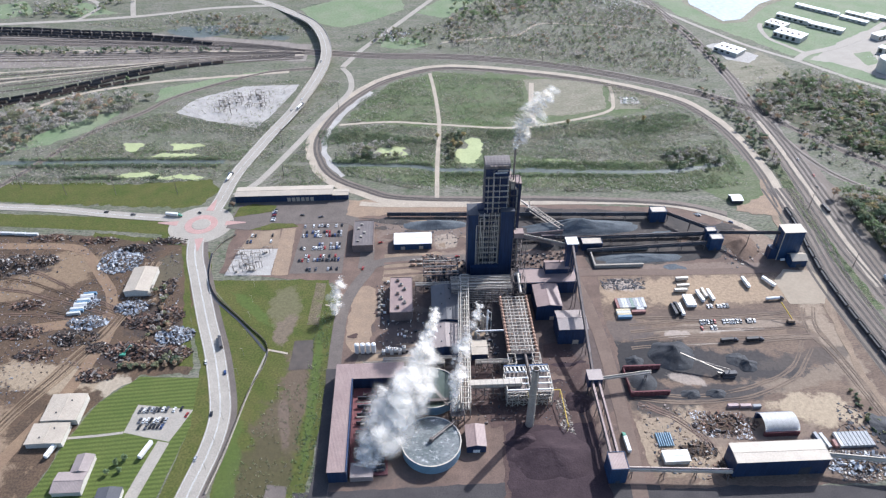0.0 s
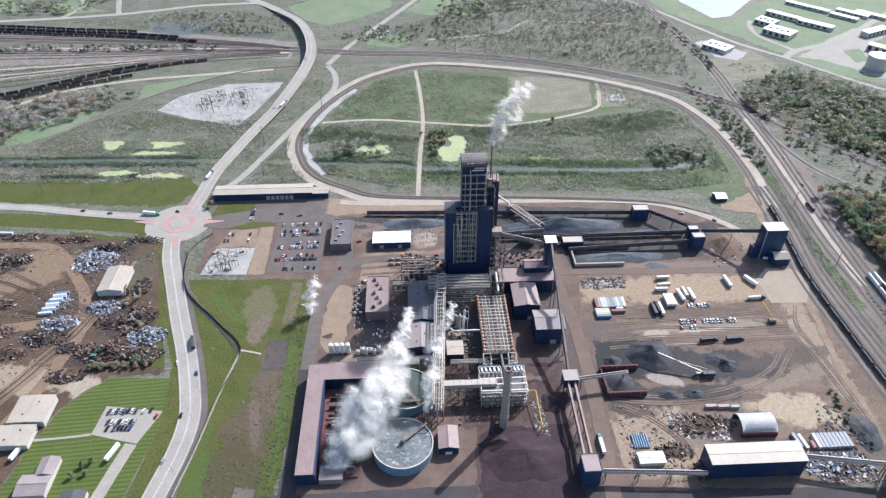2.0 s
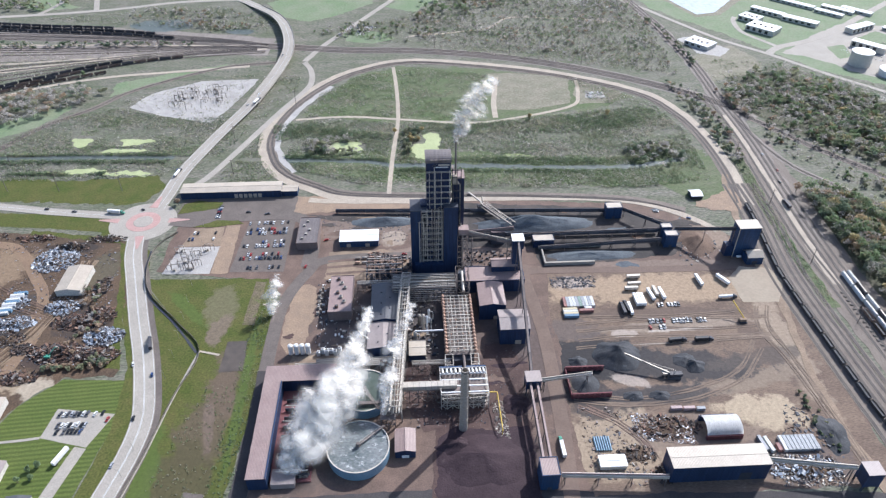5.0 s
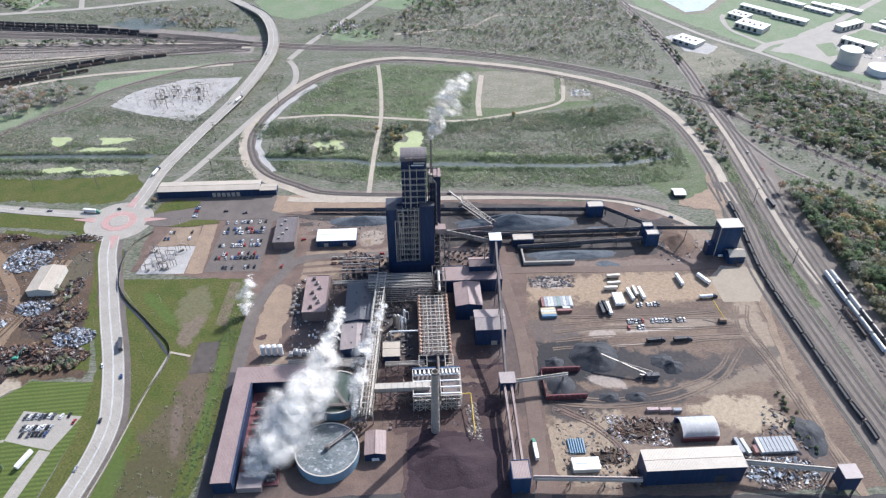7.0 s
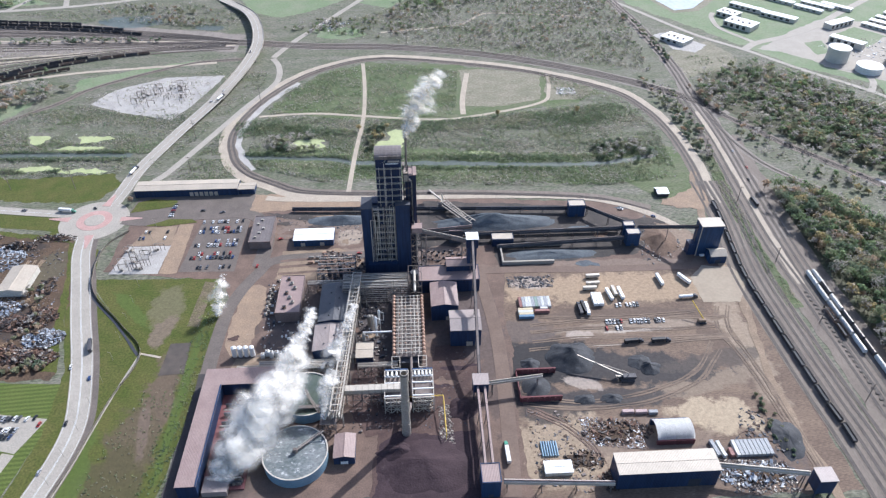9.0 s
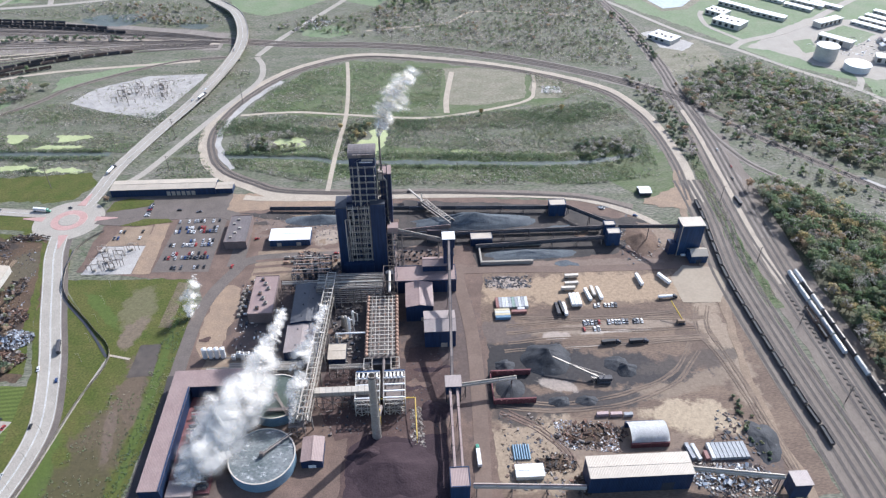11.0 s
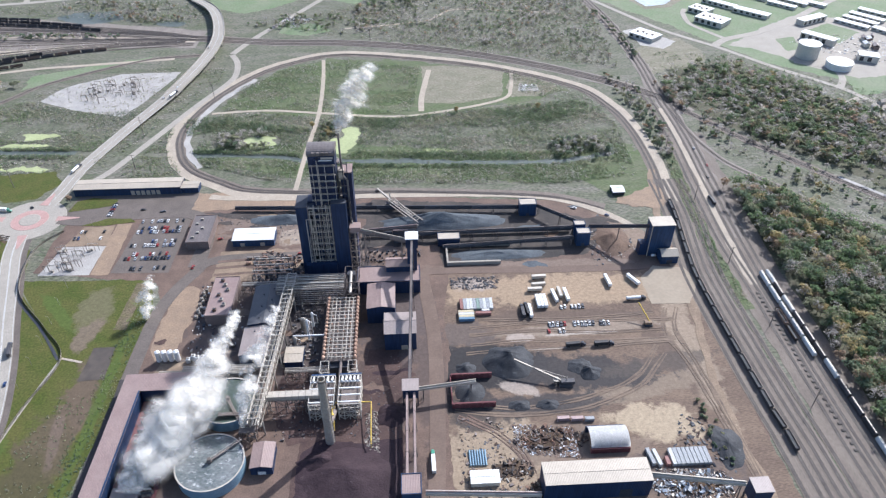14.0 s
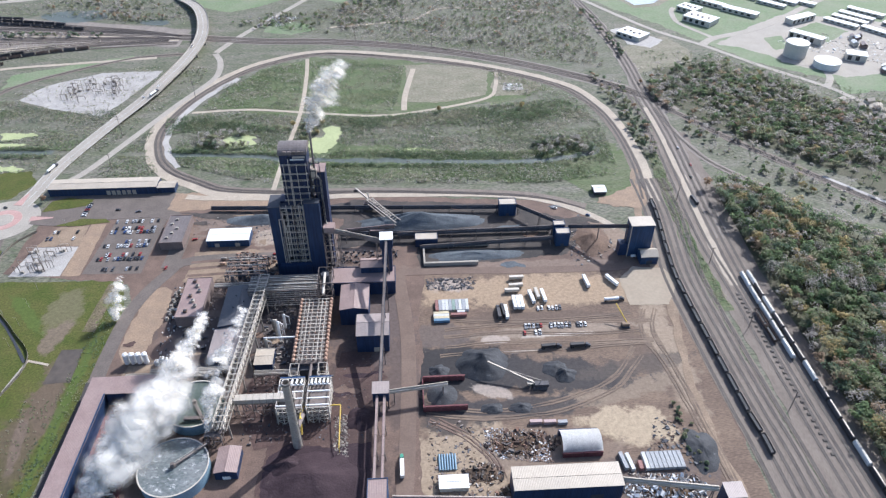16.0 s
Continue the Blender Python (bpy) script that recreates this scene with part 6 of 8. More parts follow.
for i in range(12):
    f = i / 12
    bar("boom_web", (-2 + 27 * f, -4 - 33 * f, 10 - 3 * f), (2 + 27 * f, 0 - 33 * f, 10 - 3 * f), 0.5, GALV, rc)
bar("mast", (0, 0, 6), (-2, 2, 16), 0.8, PIPE, rc)
bar("stay", (-2, 2, 16), (18, -23, 8), 0.25, GALV, rc)
bar("counter_boom", (0, 0, 8), (-14, 16, 12), 1.4, PIPE, rc)
part("counterweight", boxed(-16, -12, 13, 17, 9, 12), STEELBR, rc)
# mobile stacker at the ore cone
ms = thing("mobile_stacker", 248, 369, 0, "black tracked stacker with pale boom on the ore", "stacker")
part("crawler", boxed(-5, 5, -3, 3, 0, 2, 0.2), BLACKCAR, ms)
part("engine_house", boxed(-4, 6, -2, 2, 2, 5, 0.2), BLACKCAR, ms)
bar("boom", (-2, 0, 4), (-36, 17, 11), 1.0, GALV, ms)
bar("boom_stay", (0, 0, 8), (-24, 11, 9), 0.25, GALV, ms)
bar("mast", (0, 0, 5), (0, 0, 8), 0.5, PIPE, ms)
part("hopper", cone(bmesh.new(), (-7, 2, 1.5), 1.5, 2.6, 3, 8), GALV, ms)

# ---- vehicles ----
rng = random.Random(7)


def paint(name, c):
    return mat("car_paint_" + name, c, tuple(v * 0.85 for v in c), None, size=2.0, fine=0.4, rough=0.3, bump=0.02, spec=0.5)


def wheels(parent, xs, half, r, w=0.25):
    for x in xs:
        for s in (-1, 1):
            bm = bmesh.new()
            bmesh.ops.create_cone(bm, cap_ends=True, segments=12, radius1=r, radius2=r, depth=w, matrix=Matrix.Translation((x, s * half, r)) @ Matrix.Rotation(radians(90), 4, "X"))
            part("wheel", bm, RUBBER, parent)


def car_kind(name, c, pickup=False, label=""):
    v = thing("pickup_truck" if pickup else "car", 0, 0, 0, label, "pickup" if pickup else "car", "parked cars")
    L, W = (5.6, 2.0) if pickup else (4.7, 1.85)
    bm = bmesh.new()
    prof = [(-L / 2, 0.4), (-L / 2, 0.95), (-L / 2 + 0.3, 1.02), (L / 2 - 0.5, 0.95), (L / 2, 0.75), (L / 2, 0.4)]
    rows = [[bm.verts.new((x, s * W / 2, z)) for x, z in prof] for s in (-1, 1)]
    for k in range(6):
        bm.faces.new((rows[0][k], rows[0][(k + 1) % 6], rows[1][(k + 1) % 6], rows[1][k]))
    bm.faces.new(rows[0]), bm.faces.new(rows[1])
    bmesh.ops.recalc_face_normals(bm, faces=bm.faces)
    part("body", bm, paint(name, c), v)
    x0, x1 = (-0.4, 1.3) if pickup else (-1.9, 1.0)
    bm = bmesh.new()
    lo = [bm.verts.new((x, y, 1.0)) for x, y in ((x0, -W / 2 + 0.08), (x1 + 0.5, -W / 2 + 0.08), (x1 + 0.5, W / 2 - 0.08), (x0, W / 2 - 0.08))]
    hi = [bm.verts.new((x, y, 1.5 + 0.25 * pickup)) for x, y in ((x0 + 0.4, -W / 2 + 0.25), (x1 - 0.2, -W / 2 + 0.25), (x1 - 0.2, W / 2 - 0.25), (x0 + 0.4, W / 2 - 0.25))]
    bm.faces.new(hi)
    for k in range(4):
        bm.faces.new((lo[k], lo[(k + 1) % 4], hi[(k + 1) % 4], hi[k]))
    bmesh.ops.recalc_face_normals(bm, faces=bm.faces)
    part("window_band", bm, GLASSDK, v)
    part("roof_panel", boxed(x0 + 0.42, x1 - 0.22, -W / 2 + 0.27, W / 2 - 0.27, 1.5 + 0.25 * pickup, 1.55 + 0.25 * pickup), paint(name, c), v)
    if pickup:
        part("cargo_bed", boxed(-L / 2 + 0.15, -0.6, -W / 2 + 0.2, W / 2 - 0.2, 1.02, 1.06), STEELDK, v)
    wheels(v, (-L / 2 + 0.9, L / 2 - 0.9), W / 2 - 0.1, 0.34)
    return v


KINDS = [car_kind("white", (0.75, 0.75, 0.74), False, "white car parked on the asphalt"),
         car_kind("silver", (0.42, 0.43, 0.45), False, "silver car parked on the asphalt"),
         car_kind("black", (0.02, 0.021, 0.024), False, "black car parked on the asphalt"),
         car_kind("red", (0.33, 0.035, 0.03), False, "red car parked on the asphalt"),
         car_kind("blue", (0.035, 0.07, 0.18), False, "dark blue car parked on the asphalt"),
         car_kind("white", (0.75, 0.75, 0.74), True, "white pickup truck with open bed"),
         car_kind("grey", (0.12, 0.12, 0.125), True, "grey pickup truck with open bed")]
for k in KINDS:
    k.matrix_basis = pose(-150, 604 + KINDS.index(k) * 3.2, 0.2, 0, 0, 8 * KINDS.index(k))


def put(ob, x, y, rz, z=0.2):
    return copy_thing(ob, pose(x, y, z, 0, 0, rz))


def rows_of_cars(x0, x1, y, pitch, rz, fill, z=0.15, kinds=None):
    n = int((x1 - x0) / pitch)
    for i in range(n):
        if rng.random() < fill:
            put(rng.choice(kinds or [KINDS[k_] for k_ in (0, 0, 1, 1, 2, 2, 2, 3, 4, 5, 6, 6)]), x0 + (i + 0.5) * pitch + rng.uniform(-0.2, 0.2), y + rng.uniform(-0.4, 0.4), rz + rng.uniform(-3, 3) + 180 * (rng.random() < 0.5), z)


for y_, fill in ((592, 0.4), (581, 0.75), (575, 0.8), (560, 0.7), (554, 0.8), (541, 0.7), (535, 0.75), (521, 0.55)):
    rows_of_cars(-116, -73, y_, 2.9, 90, fill)
rows_of_cars(-172, -142, 578, 3.4, 90, 0.5)
rows_of_cars(-172, -142, 568, 3.4, 90, 0.3)
for (x0, x1, y_, f) in ((-216, -182, 356, 0.85), (-214, -190, 346, 0.9), (-213, -192, 340, 0.85), (-180, -176, 350, 1)):
    rows_of_cars(x0, x1, y_, 2.8, 78, f)
for x, y, a in ((-158, 392, 105), (-176, 404, -75), (-160, 350, 95), (-163, 310, 85), (-230, 622, 140), (-330, 628, 172), (-300, 622, 172), (-214, 700, 80), (-160, 850, 70), (-150, 880, 70), (-134, 1000, 88), (-44, 548, 90), (-36, 560, 20), (40, 534, 0), (-52, 520, 80), (300, 592, -20), (330, 578, -30), (458, 700, 90), (460, 664, 85), (452, 640, 95), (-120, 612, 0), (-100, 608, 10)):
    put(rng.choice(KINDS), x, y, a, 0.3 if y < 760 else 9.85 if y > 990 else 5.6 if y > 870 else 5.0)
# rows of work tractors and pickups in the yard
for (x0, x1, y_, f, k) in ((246, 262, 431, 1, None), (244, 260, 424, 0.8, None), (266, 284, 431, 1, None), (284, 298, 431, 0.8, None), (256, 280, 451, 0.9, None)):
    rows_of_cars(x0, x1, y_, 3.0, 88, f, 0.2, [KINDS[0], KINDS[5], KINDS[5], KINDS[6], KINDS[3]])


def trailer(L, c_mat, label, cab=None, tank_body=False, group="trailers"):
    v = thing("trailer" if not cab else "semi_truck", 0, 0, 0, label, "trailer" if not cab else "truck", group)
    if tank_body:
        bm = bmesh.new()
        bmesh.ops.create_cone(bm, cap_ends=True, segments=18, radius1=1.3, radius2=1.3, depth=L, matrix=Matrix.Translation((0, 0, 2.4)) @ Matrix.Rotation(radians(90), 4, "Y"))
        part("tank", bm, c_mat, v)
    else:
        part("box", boxed(-L / 2, L / 2, -1.3, 1.3, 1.2, 4.0, 0.06), c_mat, v)
    part("chassis", boxed(-L / 2, L / 2, -0.5, 0.5, 0.8, 1.18), STEELDK, v)
    wheels(v, (-L / 2 + 1.0, -L / 2 + 2.3), 1.1, 0.5, 0.4)
    if cab:
        cab_ = part("cab", boxed(L / 2 + 0.8, L / 2 + 3.0, -1.2, 1.2, 0.7, 3.6, 0.2), cab, v)
        part("hood", boxed(L / 2 + 3.0, L / 2 + 4.8, -1.0, 1.0, 0.7, 2.1, 0.2), cab, v)
        part("windscreen", boxed(L / 2 + 2.9, L / 2 + 3.05, -1.0, 1.0, 2.3, 3.3), GLASSDK, cab_)
        wheels(v, (L / 2 + 1.0, L / 2 + 4.0), 1.1, 0.5, 0.4)
    else:
        part("landing_leg", boxed(L / 2 - 3, L / 2 - 2.7, -0.9, 0.9, 0, 1.0), STEELDK, v)
    return v


GREEN = paint("green", (0.08, 0.3, 0.2))
t_white = trailer(14.5, WHITEP, "white box trailer parked on bare dirt")
t_white.matrix_basis = pose(234, 446, 0.2, 0, 0, 91)
put(t_white, 267, 464, 95, 0.2)
put(t_white, 242, 457, 91, 0.2), put(t_white, 245, 457, 91, 0.2), put(t_white, 248, 457, 91, 0.2)
put(t_white, 306, 480, 96, 0.2), put(t_white, 328, 480, 118, 0.2), put(t_white, 257, 463, 98, 0.2)
t_pale = trailer(12, PIPE, "pale flat trailer parked on bare dirt")
t_pale.matrix_basis = pose(248, 488, 0.2, 0, 0, 2)
put(t_pale, 246, 478, 3, 0.2), put(t_pale, 242, 472, 0, 0.2), put(t_pale, 262, 467, 95, 0.2)
tk = trailer(12, WHITEP, "white tank trailer with dark cab", STEELDK, True)
tk.matrix_basis = pose(322, 457, 0.3, 0, 0, 3)
gt = trailer(13, WHITEP, "white semi truck with green cab on the plant road", GREEN)
gt.matrix_basis = pose(149, 306, 0.2, 0, 0, 91)
dk = trailer(11, BLACKCAR, "black dump trailer standing in the yard", STEELDK)
dk.matrix_basis = pose(261, 407, 0.2, 0, 0, 4)
put(dk, 283, 407, 2, 0.2), put(dk, 232, 447, 95, 0.2), put(dk, 228, 445, 92, 0.2), put(dk, -168, 424, 108, 0.3)
put(gt, -60, 566, 80, 0.2), put(tk, -212, 690, 78, 0.6), put(tk, -150, 856, 70, 6), put(gt, -258, 618, -10, 0.3)
put(t_white, -268, 322, 75, 0.2), put(t_white, -200, 318, 70, 0.35), put(dk, 440, 594, 92, 0.25)
# shipping boxes
CONT = {n: mat("container_" + n, c, tuple(v * 0.8 for v in c), (0.2, 0.14, 0.1), size=2.8, fine=0.5, rough=0.6, bump=0.1, spot=-0.02) for n, c in
        {"white": (0.6, 0.6, 0.58), "grey": (0.36, 0.37, 0.38), "red": (0.3, 0.15, 0.13), "blue": (0.14, 0.24, 0.34), "green": (0.25, 0.33, 0.28), "cream": (0.58, 0.5, 0.33), "pink": (0.47, 0.35, 0.33)}.items()}


def container(x, y, rz, colour, L=12.2, z=0.2):
    c = thing("shipping_container", x, y, z, "%s steel shipping container with ribbed sides" % colour, "container", "shipping containers", rz=rz)
    part("shell", boxed(-L / 2, L / 2, -1.22, 1.22, 0.1, 2.7), CONT[colour], c)
    for s in (-1, 1):
        part("end_frame", boxed(s * L / 2 - 0.12, s * L / 2 + 0.12, -1.26, 1.26, 0, 2.75), CONT[colour], c)
    n = int(L / 1.0)
    for i in range(n):
        part("rib", boxed(-L / 2 + 0.5 + i, -L / 2 + 0.8 + i, -1.27, 1.27, 2.7, 2.76), CONT[colour], c)
    return c


for i, c in enumerate("red grey white white grey green grey white grey white".split()):
    container(179 + i * 2.7, 457, 90, c)
for i, c in enumerate("cream white cream blue".split()):
    container(182, 448 - i * 2.7, 0, c)
container(196, 446, 0, "red"), container(198, 449, 0, "white", 6)
for i, c in enumerate("white grey grey grey grey grey grey grey grey".split()):
    container(305 + i * 2.9, 303, 91, c)
container(240, 338, 0, "pink", 8, 0.13), container(249.5, 337.4, 0, "pink", 8, 0.13), container(258, 336.6, 0, "grey", 6, 0.13)
container(291, 304, 98, "grey"), container(295, 303, 98, "white"), container(301, 300, 91, "red", 6)

# ---- trains ----
def gondola(label, material, load, L=15.5, name="hopper_wagon"):
    g = thing(name, 0, 0, 0, label, "railway wagon", "railway wagons")
    bm = bmesh.new()
    for s in (-1, 1):
        box(bm, -L / 2, L / 2, s * 1.45 - 0.08, s * 1.45 + 0.08, 1.1, 3.6)
        box(bm, s * L / 2 - 0.08, s * L / 2 + 0.08, -1.37, 1.37, 1.1, 3.6)
    part("side_wall", bm, material, g)
    part("floor_pan", boxed(-L / 2 + 0.1, L / 2 - 0.1, -1.36, 1.36, 1.0, 1.3), material, g)
    part("load", boxed(-L / 2 + 0.3, L / 2 - 0.3, -1.3, 1.3, 1.3, 2.9, 0.4), load, g)
    for s in (-1, 1):
        part("bogie", boxed(s * L * 0.34 - 1.2, s * L * 0.34 + 1.2, -1.1, 1.1, 0.15, 0.95), STEELDK, g)
        part("coupler", boxed(s * (L / 2 + 0.1) - 0.25, s * (L / 2 + 0.1) + 0.25, -0.2, 0.2, 0.8, 1.1), STEELDK, g)
    return g


def covered(label, material, L=18.0):
    g = thing("covered_hopper", 0, 0, 0, label, "railway wagon", "railway wagons")
    bm = bmesh.new()
    prof = [(-1.5, 1.2), (-1.6, 3.2), (-0.8, 4.4), (0.8, 4.4), (1.6, 3.2), (1.5, 1.2)]
    rows = [[bm.verts.new((x, y, z)) for y, z in prof] for x in (-L / 2, L / 2)]
    for k in range(6):
        bm.faces.new((rows[0][k], rows[0][(k + 1) % 6], rows[1][(k + 1) % 6], rows[1][k]))
    bm.faces.new(rows[0]), bm.faces.new(rows[1])
    bmesh.ops.recalc_face_normals(bm, faces=bm.faces)
    part("body", bm, material, g)
    part("roof_walk", boxed(-L / 2 + 0.3, L / 2 - 0.3, -0.35, 0.35, 4.42, 4.55), GALV, g)
    for s in (-1, 1):
        part("bogie", boxed(s * L * 0.36 - 1.2, s * L * 0.36 + 1.2, -1.1, 1.1, 0.15, 1.15), STEELDK, g)
    for i in range(3):
        part("chute", boxed(-4.6 + i * 4, -3.2 + i * 4, -0.7, 0.7, 0.6, 1.18), STEELDK, g)
    return g


W_BLACK = gondola("black steel wagon loaded with dark ore", BLACKCAR, COAL)
W_RUST = gondola("rusty brown wagon with dark load", RUSTY, COAL)
W_GREY = covered("pale grey covered hopper wagon", mat("pale_wagon_paint", (0.5, 0.51, 0.5), (0.42, 0.42, 0.41), (0.3, 0.26, 0.22), size=2.6, fine=0.6, rough=0.5, bump=0.05, per_object=0.2))
W_TANKB = covered("black covered wagon on the siding", BLACKCAR, 15)


def at_arc(pts, s):
    """Place and heading s metres along a smooth line."""
    line = spline(pts, 3.0)
    for a, b in zip(line, line[1:]):
        d = (b - a).length
        if s <= d:
            return a.lerp(b, s / d), math.degrees(math.atan2(b.y - a.y, b.x - a.x))
        s -= d
    return None, 0


def train(pts, start, count, pick, gap=2.0, z=0.3):
    s = start
    for i in range(count):
        k = pick(i)
        L = {W_GREY: 18.0, W_TANKB: 15.0}.get(k, 15.5)
        p, a = at_arc(pts, s + L / 2)
        if p is None:
            break
        put(k, p.x, p.y, a, z)
        s += L + gap


E_LINE = EAST[::-1]
W_BLACK.matrix_basis = pose(389, 304 + 7, 0.3, 0, 0, 91)
train(E_LINE, 141, 16, lambda i: W_BLACK)
W_GREY.matrix_basis = pose(447, 475, 0.3, 0, 0, 91)
train([(x + 1, y) for x, y in CORR[::-1]], 205, 5, lambda i: W_GREY)
train([(x + 7, y) for x, y in CORR[::-1]], 40, 14, lambda i: W_TANKB if i % 4 else W_GREY)
W_TANKB.matrix_basis = pose(447.5, 196, 0.3, 0, 0, 90)
train([(x - 5, y) for x, y in CORR[::-1]], 222, 2, lambda i: W_RUST)
W_RUST.matrix_basis = pose(435, 430, 0.3, 0, 0, 90)
for (y0, y1, s, n) in ((1182, 1160, 60, 34), (1169, 1148, 60, 36), (1196, 1172, 300, 16)):
    train([(-1000, y0 + 8), (-680, y0 - 12), (-538, y1 - 10), (-421, y1 - 26), (-306, y1 - 52), (-250, y1 - 66)], s, n, lambda i: W_BLACK)
train([(-760, 838), (-561, 897), (-475, 941), (-400, 985), (-300, 1020), (-166, 1036)], 60, 26, lambda i: W_RUST if i % 3 else W_BLACK)
train([(-760, 858), (-561, 908), (-475, 952), (-400, 997), (-300, 1030), (-166, 1042)], 110, 18, lambda i: W_BLACK)
train([(-760, 826), (-561, 885), (-475, 929), (-385, 970)], 200, 12, lambda i: W_RUST)

# ---- trees and scrub ----
vr = np.random.RandomState(3)


def leaf_cloud(centres, radii, per, size, flat=0.7):
    """Many small tilted leaf clumps on and in a set of lobes; returns verts and quads."""
    n = len(centres) * per
    c = np.repeat(centres, per, axis=0)
    r = np.repeat(radii, per, axis=0)
    d = vr.normal(size=(n, 3))
    d /= np.linalg.norm(d, axis=1)[:, None]
    d[:, 2] = np.where(d[:, 2] < -0.3, -d[:, 2], d[:, 2])
    p = c + d * r * (0.55 + 0.5 * vr.rand(n, 1))
    face = 0.5 * d + np.array([0.25, 0.15, 0.75]) + 0.45 * vr.normal(size=(n, 3))
    face /= np.linalg.norm(face, axis=1)[:, None]
    u = np.cross(face, vr.normal(size=(n, 3)))
    u /= np.linalg.norm(u, axis=1)[:, None] + 1e-6
    w = np.cross(face, u)
    w /= np.linalg.norm(w, axis=1)[:, None] + 1e-6
    s = (size * (0.5 + vr.rand(n, 1)))
    quad = np.stack([p - u * s, p - w * s * flat, p + u * s * 0.9, p + w * s * flat], 1)
    return quad.reshape(-1, 3)


def cloud_object(name, verts, material, label="", category="", kind=""):
    n = len(verts) // 4
    me = bpy.data.meshes.new(name)
    me.vertices.add(len(verts))
    me.vertices.foreach_set("co", verts.astype(np.float32).ravel())
    me.loops.add(4 * n)
    me.loops.foreach_set("vertex_index", np.arange(4 * n, dtype=np.int32))
    me.polygons.add(n)
    me.polygons.foreach_set("loop_start", np.arange(0, 4 * n, 4, dtype=np.int32))
    me.polygons.foreach_set("loop_total", np.full(n, 4, dtype=np.int32))
    me.update(calc_edges=True)
    me.materials.append(material)
    return tagged(new(name, me), label, category, "", kind)


def inside(poly, pts):
    x, y = pts[:, 0], pts[:, 1]
    ok = np.zeros(len(pts), bool)
    for (x0, y0), (x1, y1) in zip(poly, poly[1:] + poly[:1]):
        ok ^= ((y0 > y) != (y1 > y)) & (x < (x1 - x0) * (y - y0) / (y1 - y0 + 1e-9) + x0)
    return ok


WET = [(-343, 772, 13, 15), (-282, 768, 23, 10), (-290, 748, 28, 6), (-318, 703, 25, 7), (-266, 697, 29, 7), (-26, 742, 24, 13), (66, 728, 18, 24), (74, 752, 13, 22)]


def scatter(poly, count, clump=0.0):
    p = np.array(poly, float)
    lo, hi = p.min(0), p.max(0)
    pts = lo + (hi - lo) * vr.rand(count * 3, 2)
    pts = pts[inside(poly, pts)]
    for x, y, rx, ry in WET:
        pts = pts[((pts[:, 0] - x) / rx) ** 2 + ((pts[:, 1] - y) / ry) ** 2 > 1]
    ditch = np.where(pts[:, 0] < 0, np.interp(pts[:, 0], [-480, -320, -225, -98, 5], [738, 734, 728, 716, 706]), np.interp(pts[:, 0], [5, 33, 122, 254, 308, 350], [706, 697, 692, 682, 683, 692]))
    pts = pts[(np.abs(pts[:, 1] - ditch) > 4.0) | (pts[:, 0] > 366)]
    lane = np.interp(pts[:, 1], [638, 720, 808, 900, 972], [24, 28, 34, 32, 27])
    cross = np.interp(pts[:, 0], [-95, -30, 34, 121, 180, 259], [815, 820, 810, 796, 805, 835])
    pts = pts[((np.abs(pts[:, 0] - lane) > 4.2) | (np.abs(pts[:, 1] - 805) > 170)) & ((np.abs(pts[:, 1] - cross) > 4.5) | (np.abs(pts[:, 0] - 82) > 178))]
    if clump:
        keep = np.array([noise.noise((a * clump * 0.6, b * clump * 1.3, 2.0)) + 0.5 * noise.noise((a * clump * 3, b * clump * 4, 7.0)) > -0.12 + 0.35 * vr.normal() for a, b in pts])
        pts = pts[keep]
    return pts[:count]


def wood(poly, count, mix, hmin, hmax, per=22, size=1.1, clump=0.0, label="mixed autumn woodland"):
    """A wood too dense to count: crowns of lobes with small leaf clumps, over thin trunks."""
    pts = scatter(poly, count, clump)
    names = list(mix)
    pick = vr.choice(len(names), len(pts), p=np.array([mix[k] for k in names]) / sum(mix.values()))
    for i, nm in enumerate(names):
        sub = pts[pick == i]
        if not len(sub):
            continue
        h = hmin + (hmax - hmin) * vr.rand(len(sub))
        cs, rs = [], []
        for (x, y), hh in zip(sub, h):
            k = 5
            a = vr.rand(k) * 6.283
            rad = hh * 0.31 * (0.3 + vr.rand(k))
            cs.append(np.stack([x + rad * np.cos(a), y + rad * np.sin(a), hh * (0.45 + 0.45 * vr.rand(k))], 1))
            rs.append(np.stack([hh * (0.17 + 0.14 * vr.rand(k))] * 2 + [hh * (0.12 + 0.1 * vr.rand(k))], 1))
        v = leaf_cloud(np.concatenate(cs), np.concatenate(rs), per if nm != "bare" else int(per * 1.3), size if nm != "bare" else size * 0.85, 0.7 if nm != "bare" else 0.3)
        cloud_object("woodland", v, LEAVES[nm], label, "woods", "stuff")
    # trunks
    tv = []
    for x, y in pts:
        a = vr.rand() * 6.28
        hh = (hmin + hmax) * 0.3
        for k in range(2):
            dx, dy = 0.22 * math.cos(a + k * 1.57), 0.22 * math.sin(a + k * 1.57)
            tv += [(x - dx, y - dy, 0), (x + dx, y + dy, 0), (x + dx * 0.4, y + dy * 0.4, hh), (x - dx * 0.4, y - dy * 0.4, hh)]
    cloud_object("woodland_trunks", np.array(tv, float), BARK, "thin grey trunks of the woodland", "woods", "stuff")


